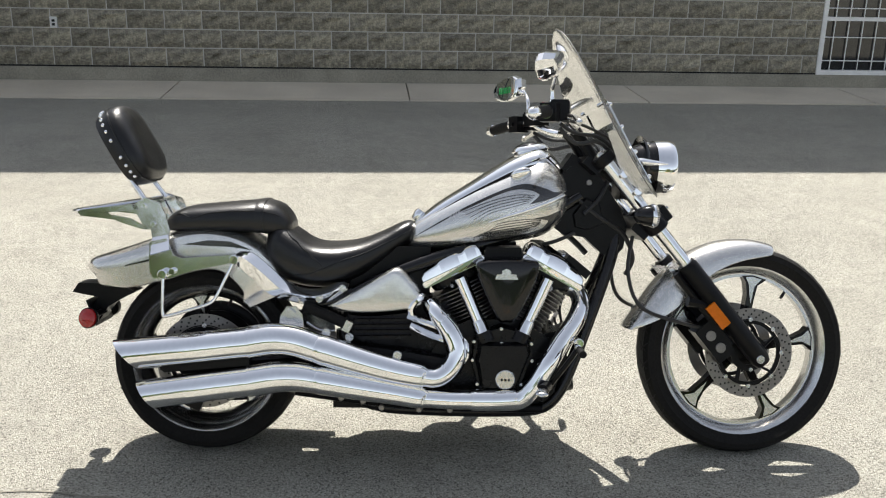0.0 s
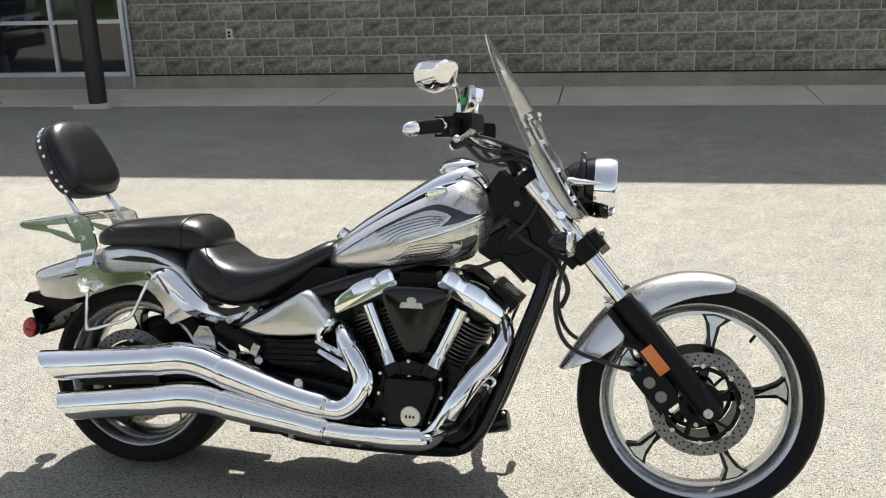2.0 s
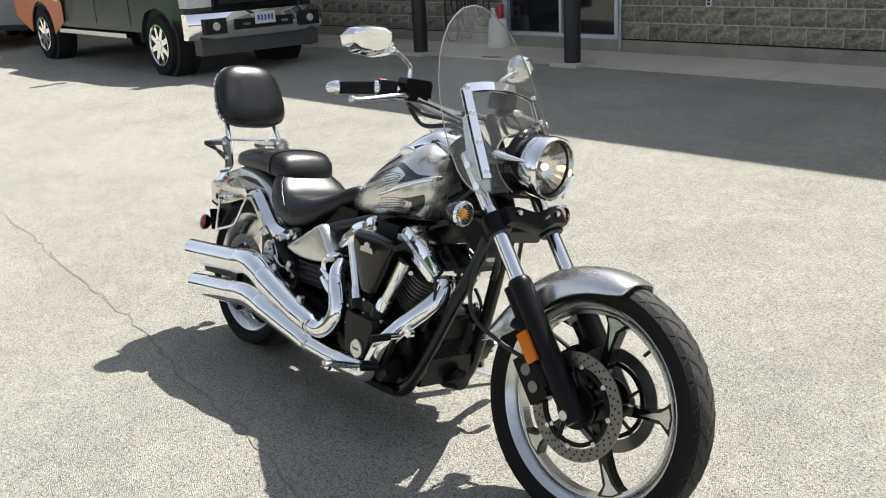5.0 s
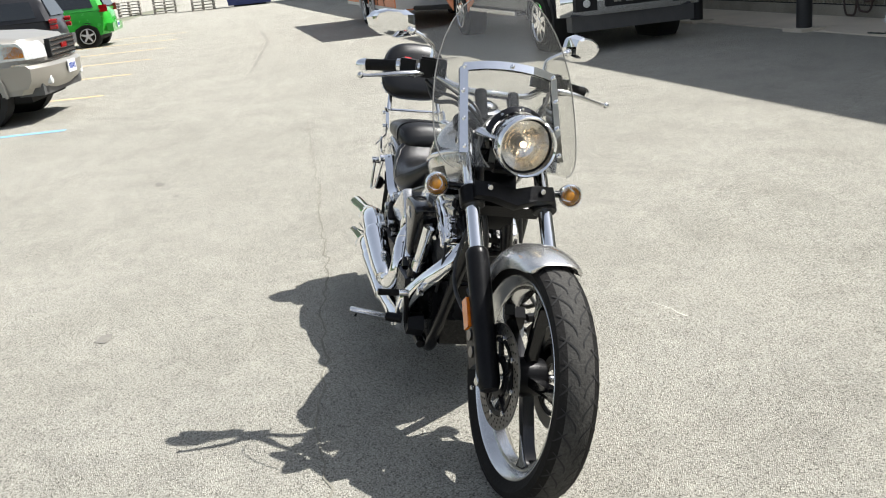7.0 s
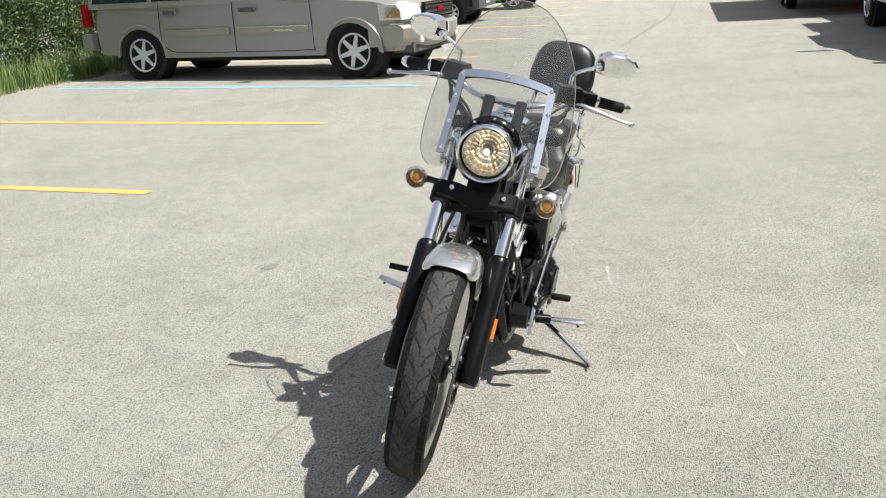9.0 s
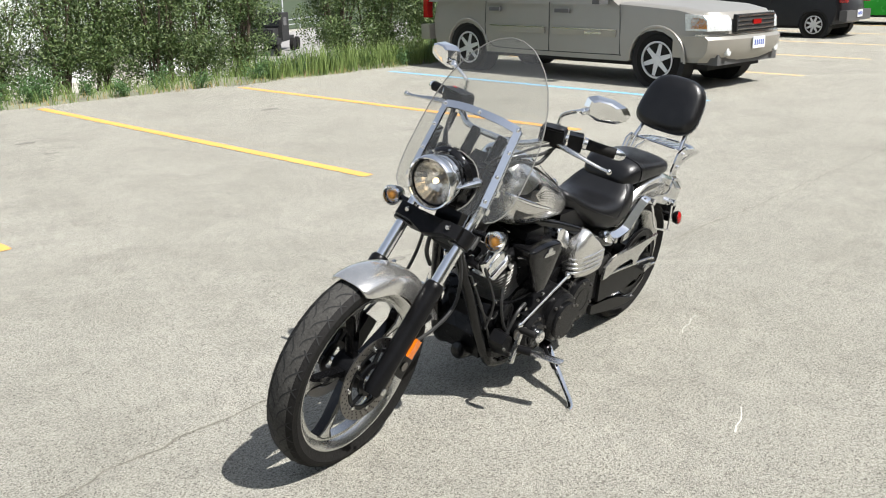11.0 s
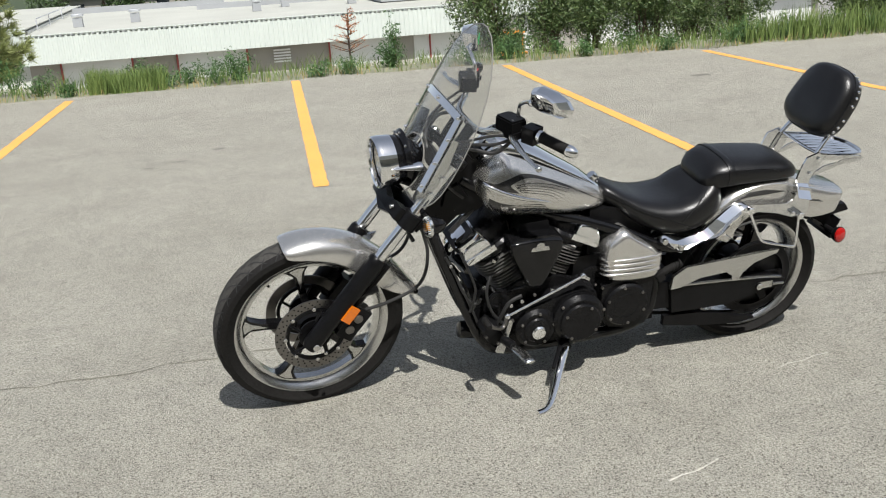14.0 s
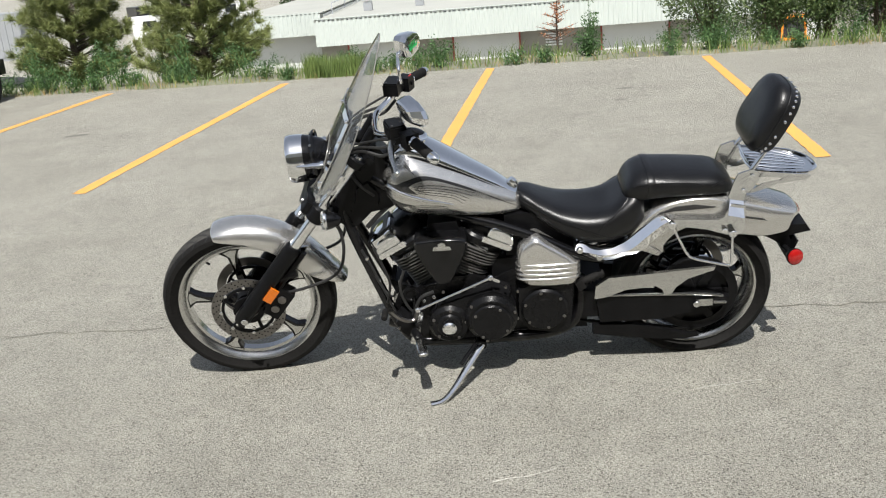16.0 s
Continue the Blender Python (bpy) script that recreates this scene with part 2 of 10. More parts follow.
M_AMBERBULB = mat("amber_bulb", (1.0, 0.40, 0.045), 0.25, 0, 0.1, 20)
M_PLATED = mat("chrome_sheet", (0.74, 0.745, 0.75), 0.06, 1, 0.04, 7, 0.05, 30)
M_AMBER = mat("amber_lens", (0.62, 0.15, 0.006), 0.12, 0, 0.1, 20, coat=0.5)
M_RED = mat("red_lens", (0.30, 0.008, 0.007), 0.12, 0, 0.15, 20, coat=0.5)
M_REDPLASTIC = mat("red_plastic", (0.55, 0.03, 0.03), 0.4, 0, 0.1, 10)
M_CABLE = mat("black_cable", (0.015, 0.015, 0.015), 0.5, 0, 0.2, 10)
M_SCREEN = clear("windscreen_sheet", (0.97, 0.97, 0.955), 0.012, 0.93, 0.028)
M_LENS = clear("clear_lens", (1, 1, 1), 0.03)
M_EDGE = mat("smoked_sheet_edge", (0.20, 0.195, 0.18), 0.2, 0, 0.1, 6)
M_RIB = mat("moulded_clear_rib", (0.62, 0.62, 0.60), 0.15, 0, 0.1, 20, coat=0.5)
M_MIRROR = mat("mirror_glass", (0.86, 0.88, 0.88), 0.012, 1, 0.01, 3)
M_BULB = mat("lit_bulb", (1, 0.85, 0.6), 0.3, emit=(1.0, 0.74, 0.44, 1.8))
M_REFLECTOR = mat("faceted_reflector", (0.93, 0.89, 0.81), 0.22, 1.0, 0.05, 20)

# ---------------------------------------------------------------- mesh helpers
SINGLE = {"disc_rivet", "piston_cap", "plate_bolt", "rail_bolt", "knob", "screw", "stud", "clamp_knob", "clamp_bolt", "axle_bolt", "bolt", "cover_bolt", "clamp", "rivet"}


def islands(bm):
    """The loose pieces of a bmesh, each as a bmesh of its own."""
    seen, out = set(), []
    for v0 in bm.verts:
        if v0 in seen:
            continue
        todo, piece = [v0], []
        seen.add(v0)
        while todo:
            v = todo.pop()
            piece.append(v)
            for e in v.link_edges:
                w = e.other_vert(v)
                if w not in seen:
                    seen.add(w)
                    todo.append(w)
        b = bmesh.new()
        to = {v: b.verts.new(v.co) for v in piece}
        for f in {f for v in piece for f in v.link_faces}:
            b.faces.new([to[v] for v in f.verts])
        out.append(b)
    return out


def part(name, bm, material, parent=None, label="", angle=38, bevel=0.0):
    """Links a bmesh as one mesh object, under a thing or a part; small fittings piece by piece."""
    if name in SINGLE:
        pieces = islands(bm)
        bm.free()
        name_, label_ = name, label[:-1] if label.endswith("s") else label
        return [link(name_, b, material, parent, label_, angle, bevel) for b in pieces][0]
    return link(name, bm, material, parent, label, angle, bevel)


def link(name, bm, material, parent, label, angle, bevel):
    if bevel:
        sharp = [e for e in bm.edges if len(e.link_faces) == 2 and e.calc_face_angle(0) > 0.6]
        bmesh.ops.bevel(bm, geom=sharp, offset=bevel, segments=2, affect="EDGES", profile=0.6, clamp_overlap=True)
    bmesh.ops.recalc_face_normals(bm, faces=bm.faces)
    lim = radians(angle)
    for f in bm.faces:
        f.smooth = True
    for e in bm.edges:
        e.smooth = len(e.link_faces) != 2 or e.calc_face_angle(0) < lim
    me = bpy.data.meshes.new(name)
    bm.to_mesh(me)
    bm.free()
    me.materials.append(material)
    ob = new(name, me)
    ob.parent = parent
    if label:
        ob["label"] = label
    return ob


def empty(name, m=None):
    ob = new(name)
    ob.empty_display_size = 0.1
    if m is not None:
        ob.matrix_world = m
    return ob


def V(*p):
    return Vector(p)


def curve_points(pts, steps=6):
    """Catmull-Rom through the points."""
    p = [Vector(q) for q in pts]
    if len(p) < 3 or steps < 2:
        return p
    out = []
    for i in range(len(p) - 1):
        a, b, c, d = p[max(i - 1, 0)], p[i], p[i + 1], p[min(i + 2, len(p) - 1)]
        for k in range(steps):
            t = k / steps
            out.append(0.5 * ((2 * b) + (c - a) * t + (2 * a - 5 * b + 4 * c - d) * t * t + (3 * b - a - 3 * c + d) * t ** 3))
    out.append(p[-1])
    return out


def add_rings(bm, rings, cap=True, closed=False):
    vs = [[bm.verts.new(p) for p in r] for r in rings]
    k = len(vs[0])
    for i in range(len(vs) - (0 if closed else 1)):
        a, b = vs[i], vs[(i + 1) % len(vs)]
        for j in range(k):
            bm.faces.new((a[j], a[(j + 1) % k], b[(j + 1) % k], b[j]))
    if cap and not closed:
        bm.faces.new(vs[0][::-1])
        bm.faces.new(vs[-1])
    return vs


def tube(bm, pts, r, n=12, steps=6, cap=True, flat=1.0):
    """A round bar along the points; r one radius or one for each point; flat squeezes it across."""
    path = curve_points(pts, steps)
    if isinstance(r, (int, float)):
        rad = [r] * len(path)
    else:
        rad = [float(np.interp(i / (len(path) - 1) * (len(r) - 1), range(len(r)), r)) for i in range(len(path))]
    tan = [(path[min(i + 1, len(path) - 1)] - path[max(i - 1, 0)]).normalized() for i in range(len(path))]
    up = V(0, 0, 1) if abs(tan[0].z) < 0.9 else V(0, 1, 0)
    side = tan[0].cross(up).normalized()
    rings = []
    for p, t, q in zip(path, tan, rad):
        side = (side - t * side.dot(t)).normalized()
        oth = t.cross(side)
        rings.append([p + side * (math.cos(2 * math.pi * j / n) * q) + oth * (math.sin(2 * math.pi * j / n) * q * flat) for j in range(n)])
    add_rings(bm, rings, cap)
    return bm


def prism(bm, poly, y0, y1, inset=0.0):
    """A plate: a polygon of (x, z) between two y. inset: how much smaller its y1 face is."""
    c = sum((V(x, 0, z) for x, z in poly), V(0, 0, 0)) / len(poly)
    a = [bm.verts.new((x, y0, z)) for x, z in poly]
    b = []
    for x, z in poly:
        d = c - V(x, 0, z)
        k = min(1, inset / max(d.length, 1e-6))
        b.append(bm.verts.new((x + d.x * k, y1, z + d.z * k)))
    bm.faces.new(a)
    bm.faces.new(b[::-1])
    for i in range(len(poly)):
        j = (i + 1) % len(poly)
        bm.faces.new((a[i], b[i], b[j], a[j]))
    return bm


def pillow(bm, poly, y0, y1, shrink=0.3, n=6, flat=0.5):
    """A bulged cover: a smooth outline of (x, z) at y0 that domes over to y1."""
    pts = curve_points([(x, 0, z) for x, z in poly + poly[:1]], 4)[:-1]
    c = sum(pts, V(0, 0, 0)) / len(pts)
    rings = [[V(p.x, y0, p.z) for p in pts]]
    for i in range(n + 1):
        a = math.pi / 2 * i / n
        f = 1 - shrink * (1 - math.cos(a)) ** 1.2
        y = y0 + (y1 - y0) * (flat + (1 - flat) * math.sin(a))
        rings.append([V(c.x + (p.x - c.x) * f, y, c.z + (p.z - c.z) * f) for p in pts])
    for k in (0.6, 0.25):
        rings.append([V(c.x + (p.x - c.x) * f * k, y1 + (y1 - y0) * 0.03 * (1 - k), c.z + (p.z - c.z) * f * k) for p in pts])
    add_rings(bm, rings, True)
    return bm


def box(bm, c, s, rot=(0, 0, 0)):
    m = pose(*c, *rot)
    vs = [bm.verts.new(m @ V(x * s[0] / 2, y * s[1] / 2, z * s[2] / 2)) for x in (-1, 1) for y in (-1, 1) for z in (-1, 1)]
    for f in ((0, 1, 3, 2), (4, 6, 7, 5), (0, 4, 5, 1), (2, 3, 7, 6), (0, 2, 6, 4), (1, 5, 7, 3)):
        bm.faces.new([vs[i] for i in f])
    return bm


def lathe(bm, prof, m, n=32, closed=False, cap=True):
    """Turns a profile of (radius, height) round the z axis of m."""
    rings = [[m @ V(math.cos(2 * math.pi * j / n) * max(r, 1e-4), math.sin(2 * math.pi * j / n) * max(r, 1e-4), h) for j in range(n)] for r, h in prof]
    add_rings(bm, rings, cap, closed)
    return bm




def disc(bm, c, r, h, axis="y", n=24, edge=0.0):
    """A short cylinder with a chamfer, centred on c, standing along an axis."""
    rot = {"y": (-90, 0, 0), "x": (0, 90, 0), "z": (0, 0, 0)}[axis]
    e = edge or min(r, h) * 0.15
    lathe(bm, [(r - e, -h / 2), (r, -h / 2 + e), (r, h / 2 - e), (r - e, h / 2)], pose(*c, *rot), n)
    return bm


def bolt(bm, c, axis="y", r=0.006, h=0.006):
    return disc(bm, c, r, h, axis, 8)


def blob(bm, c, r, n=10, k=6, rot=(0, 0, 0)):
    """An ellipsoid of half axes r."""
    m = pose(*c, *rot)
    rings = []
    for i in range(1, k):
        a = math.pi * i / k
        rings.append([m @ V(math.sin(a) * math.cos(2 * math.pi * j / n) * r[0], math.sin(a) * math.sin(2 * math.pi * j / n) * r[1], -math.cos(a) * r[2]) for j in range(n)])
    vs = add_rings(bm, rings, False)
    for ring, z in ((vs[0], -r[2]), (vs[-1], r[2])):
        t = bm.verts.new(m @ V(0, 0, z))
        for j in range(n):
            bm.faces.new((ring[j], ring[(j + 1) % n], t))
    return bm


def oval(x, hw, z0, z1, n=20, p=2.4, q=2.4, zw=0.5):
    """A closed cross-section at x: half width hw between z0 and z1, widest at zw of its height, squareness p above and q below."""
    zc = z0 + (z1 - z0) * zw
    ring = []
    for j in range(n):
        a = 2 * math.pi * j / n
        c, s = math.cos(a), math.sin(a)
        e = p if s >= 0 else q
        ring.append(V(x, hw * math.copysign(abs(c) ** (2 / e), c), zc + (z1 - zc if s >= 0 else zc - z0) * math.copysign(abs(s) ** (2 / e), s)))
    return ring


def interp_rows(rows, n):
    """Rows of numbers made n long by a smooth curve through them."""
    rows = [list(r) for r in rows]
    out = []
    k = len(rows) - 1
    for i in range(n):
        u = i / (n - 1) * k
        j = min(int(u), k - 1)
        t = u - j
        a, b, c, d = rows[max(j - 1, 0)], rows[j], rows[j + 1], rows[min(j + 2, k)]
        out.append([0.5 * (2 * B + (C - A) * t + (2 * A - 5 * B + 4 * C - D) * t * t + (3 * B - A - 3 * C + D) * t ** 3) for A, B, C, D in zip(a, b, c, d)])
    return out


# ---------------------------------------------------------------- ground
WALL_A, WALL_K = 10.93, 0.0735         # north wall: y = WALL_A + WALL_K * x
WALL_ANG = math.degrees(math.atan(WALL_K))


def edge_y(x):
    """South edge of the lot."""
    return -6.76 - 0.088 * x if x < 8 else -7.46


def smooth(t):
    t = max(0.0, min(1.0, t))
    return t * t * (3 - 2 * t)


def ground_z(x, y):
    z = 0.1 * smooth((y - 4.2) / 5.4)
    d = edge_y(max(min(x, 8), -60)) - y
    if d > 0.25:
        far = 1.0 if x < 12 else max(0.25, 1 - (x - 12) / 40)
        z -= 4.3 * smooth((d - 0.25) / 16) * far
        z += 0.06 * noise.noise(V(x * 0.7, y * 0.7, 3))
    return z


def axis_steps(lo, hi, near_lo, near_hi, fine, grow=1.35):
    a = list(np.arange(near_lo, near_hi + 1e-6, fine))
    s, v = fine, near_hi
    while v < hi:
        s *= grow
        v = min(hi, v + s)
        a.append(v)
    s, v = fine, near_lo
    while v > lo:
        s *= grow
        v = max(lo, v - s)
        a.insert(0, v)
    return a


xs = axis_steps(-900, 900, -26, 14, 0.5)
ys = axis_steps(-900, 900, -24, 12, 0.5)
bm = bmesh.new()
grid = [[bm.verts.new((x, y, ground_z(x, y))) for y in ys] for x in xs]
for i in range(len(xs) - 1):
    for j in range(len(ys) - 1):
        bm.faces.new((grid[i][j], grid[i + 1][j], grid[i + 1][j + 1], grid[i][j + 1]))
ground = tagged(part("ground", bm, M_GROUND), "old bleached asphalt parking lot with worn grey surface", "ground", kind="structure")


def ribbon(pts, w, lift=0.004, wob=0.0, seg=0.12):
    """A strip lying on the ground along the points, with an uneven edge."""
    bm = bmesh.new()
    p = [V(*q, 0) for q in pts]
    path = []
    for a, b in zip(p, p[1:]):
        k = max(1, int((b - a).length / seg))
        path += [a.lerp(b, i / k) for i in range(k)]
    path.append(p[-1])
    rows = []
    for i, q in enumerate(path):
        t = (path[min(i + 1, len(path) - 1)] - path[max(i - 1, 0)]).normalized()
        s = V(-t.y, t.x, 0)
        row = []
        for e in (-1, 1):
            v = q + s * (e * (w / 2 + random.uniform(-wob, wob)))
            row.append(bm.verts.new((v.x, v.y, ground_z(v.x, v.y) + lift)))
        rows.append(row)
    for a, b in zip(rows, rows[1:]):
        bm.faces.new((a[0], b[0], b[1], a[1]))
    return bm


def stall_line(a, b, material, label, group):
    ob = part("parking_line", ribbon([a, b], 0.115, 0.004, 0.005, 0.05), material)
    return tagged(ob, label, "parking line", group, "structure")


YG = "yellow stall lines"
for a, b in (((6.05, -0.95), (5.62, -7.05)), ((3.35, -0.64), (2.95, -6.72)), ((0.53, -0.52), (0.06, -6.72)),
             ((-2.35, -0.24), (-2.80, -6.35)), ((-5.22, -0.05), (-5.63, -6.0))):
    stall_line(a, b, M_YELLOW, "worn yellow painted parking stall line on asphalt", YG)
stall_line((-7.93, 0.10), (-8.40, -5.65), M_BLUE, "faded light blue painted stall line on asphalt", "blue stall lines")
for i in range(6):
    x = -11.18 - 3.02 * i
    stall_line((x, 0.07 + 0.06 * i), (x - 0.45, -5.6), M_PALE_YELLOW, "faded pale yellow painted stall line on asphalt", "faded stall lines")
tagged(part("parking_line", ribbon([(4.72, 9.95), (5.07, 8.2)], 0.115, 0.004, 0.005, 0.05), M_YELLOW), "worn yellow painted line beside the pavement", "parking line", kind="structure")


def crack(pts, w, jag, label, material=None):
    line = []
    for a, b in zip(pts, pts[1:]):
        a, b = V(*a), V(*b)
        k = max(2, int((b - a).length / 0.07))
        s = V(-(b - a).y, (b - a).x).normalized()
        line += [tuple(a.lerp(b, i / k) + s * (jag * (noise.noise(V(a.x + i * 0.31, a.y, 7)) + 0.6 * random.uniform(-1, 1)))) for i in range(k)]
    line.append(pts[-1])
    tagged(part("crack", ribbon(line, w, 0.003, w * 0.3, 9), material or M_CRACK), label, "crack", kind="structure")


crack([(3.4, 2.40), (2.3, 2.39), (1.3, 2.37), (0.6, 2.37), (-0.3, 2.45), (-1.8, 2.57), (-3.5, 2.64), (-6.5, 2.75)], 0.007, 0.026, "jagged dark crack running through the asphalt")
crack([(5.6, -2.0), (3.7, -1.87), (1.97, -1.79), (0.93, -1.60), (-0.5, -1.57), (-1.7, -1.36), (-4.4, -1.52), (-5.6, -1.38), (-6.5, -1.22), (-7.7, -1.12), (-9.5, -1.0)], 0.007, 0.018, "thin dark crack across the parking stalls", M_SEAM)
for pts in ([(-0.73, 3.31), (-0.86, 3.28), (-0.99, 3.26)], [(0.03, 3.89), (-0.08, 3.87), (-0.18, 3.83)]):
    crack(pts, 0.006, 0.010, "pale scratch scraped into the asphalt", M_SCRATCH)
crack([(-12.0, 2.2), (-18.5, 2.6), (-23, 2.5)], 0.05, 0.02, "old paving seam in the asphalt", M_SEAM)

def stain(x, y, rx, ry, turn, seed):
    """A thin dark spot of old oil with a ragged outline."""
    bm = bmesh.new()
    c, s = math.cos(radians(turn)), math.sin(radians(turn))
    ring = []
    for k in range(28):
        a = 2 * math.pi * k / 28
        f = 1 + 0.45 * noise.noise(V(math.cos(a) * 1.6, math.sin(a) * 1.6, seed))
        u, v = math.cos(a) * rx * f, math.sin(a) * ry * f
        px, py = x + u * c - v * s, y + u * s + v * c
        ring.append(bm.verts.new((px, py, ground_z(px, py) + 0.0035)))
    bm.faces.new(ring)
    tagged(part("oil_stain", bm, M_STAIN), "dark oil stain soaked into the asphalt", "stain", "oil stains", "structure")


for i, q in enumerate(((-4.1, 1.46, 0.16, 0.05, 10), (-0.8, 1.5, 0.10, 0.05, -8), (-3.6, 1.62, 0.05, 0.03, 0), (-1.45, -4.1, 0.16, 0.10, 5), (-1.3, -3.35, 0.12, 0.05, 0), (1.55, -2.0, 0.12, 0.05, 8), (1.8, -1.85, 0.09, 0.04, -5), (1.2, -2.4, 0.10, 0.05, 4), (-4.4, -3.9, 0.2, 0.1, 0), (4.6, -3.5, 0.22, 0.10, 12))):
    stain(q[0], q[1], q[2] * 0.6, q[3] * 0.6, q[4], 3.1 * i)

# ---------------------------------------------------------------- north building
WALL = pose(0, WALL_A, 0, 0, 0, WALL_ANG)      # x along the wall, -y out of it
Z0 = 0.30                                       # underside of the first course
BW, BH = 0.4064, 0.2032
TOP = 6.35
WIN_L, WIN_R = (-7.50, -5.55), (4.43, 6.3)      # window openings along the wall


def wall_box(bm, x0, x1, y0, y1, z0, z1):
    return box(bm, ((x0 + x1) / 2, (y0 + y1) / 2, (z0 + z1) / 2), (x1 - x0, y1 - y0, z1 - z0))


bm = bmesh.new()
WZ = 2.3                                        # head of the windows
edges = [-46, WIN_L[0], WIN_L[1], WIN_R[0], WIN_R[1], 30]
for a, b in ((edges[0], edges[1]), (edges[2], edges[3]), (edges[4], edges[5])):
    wall_box(bm, a, b, 0.003, 0.35, 0.0, TOP)
for a, b in (WIN_L, WIN_R):
    wall_box(bm, a, b, 0.003, 0.35, 0.0, Z0 - 0.02)
    wall_box(bm, a, b, 0.003, 0.35, WZ, TOP)
wall = tagged(part("wall_north", bm, M_MORTAR), "grey split-face concrete block wall of a commercial building", "wall", kind="structure")
wall.matrix_world = WALL
bm = bmesh.new()
wall_box(bm, -46, 30, 0.36, 14, 0, TOP - 0.1)
tagged(part("building_core", bm, M_CONCRETE), "plain body of the building behind its block wall", "building", kind="structure").matrix_world = WALL

bm = bmesh.new()
for a, b in ((-46, -10.4), (-10.4, 30)):
    wall_box(bm, a, b, -0.012 if a < -11 else -0.03, 0.06, 0.02, Z0 - 0.012)
# dark strip painted in for the shadow below the first course
gap = bmesh.new()
wall_box(gap, -46, 30, -0.004, 0.03, Z0 - 0.0115, Z0 + 0.004)
part("shadow_gap", gap, M_DARK, wall, "dark open joint under the first course")
plinth = part("plinth", bm, M_PLINTH, wall, "bare concrete foundation strip", bevel=0.008)


def block_mesh(seed, w=BW):
    """One split-faced block with a broken front face; 12 mm joints round it."""
    rnd = random.Random(seed)
    bm = bmesh.new()
    nx, nz = 6, 4
    hw, hh = w / 2 - 0.0055, BH / 2 - 0.0055
    v = {}
    for i in range(nx + 1):
        for j in range(nz + 1):
            rim = i in (0, nx) or j in (0, nz)
            x, z = -hw + 2 * hw * i / nx, -hh + 2 * hh * j / nz
            d = 0.0 if rim else 0.010 + 0.034 * max(0, noise.noise(V(x * 9 + seed * 3.7, z * 13, seed)) + 0.35) + rnd.uniform(-0.006, 0.008)
            if not rim and j == nz - 1:
                d += rnd.choice((0, 0.006, 0.016))
            v[i, j] = bm.verts.new((x + (0 if rim else rnd.uniform(-0.01, 0.01)), -d, z + (0 if rim else rnd.uniform(-0.008, 0.008))))
    for i in range(nx):
        for j in range(nz):
            bm.faces.new((v[i, j], v[i + 1, j], v[i + 1, j + 1], v[i, j + 1]))
    rimv = [v[i, 0] for i in range(nx + 1)] + [v[nx, j] for j in range(1, nz + 1)] + [v[i, nz] for i in range(nx - 1, -1, -1)] + [v[0, j] for j in range(nz - 1, 0, -1)]
    back = [bm.verts.new((q.co.x, 0.06, q.co.z)) for q in rimv]
    for i in range(len(rimv)):
        k = (i + 1) % len(rimv)
        bm.faces.new((rimv[k], rimv[i], back[i], back[k]))
    bmesh.ops.recalc_face_normals(bm, faces=bm.faces)
    me = bpy.data.meshes.new("block")
    bm.to_mesh(me)
    bm.free()
    me.materials.append(M_BLOCK)
    return me


# foot path along the wall
bm = bmesh.new()
n = 30
for k in range(n):
    a, b = -46 + 76 * k / n + 0.008, -46 + 76 * (k + 1) / n - 0.008
    lo = [(a, -1.10, 0.112), (b, -1.10, 0.112), (b, 0.0, 0.142), (a, 0.0, 0.142)]
    v = [bm.verts.new(p) for p in lo] + [bm.verts.new((x, y, -0.1)) for x, y, z in lo]
    bm.faces.new(v[:4])
    bm.faces.new(v[4:][::-1])
    for i in range(4):
        j = (i + 1) % 4
        bm.faces.new((v[i], v[4 + i], v[4 + j], v[j]))
pav = tagged(part("pavement", bm, M_PAVE, bevel=0.012), "narrow concrete foot path along the building", "pavement", kind="structure")
pav.matrix_world = WALL


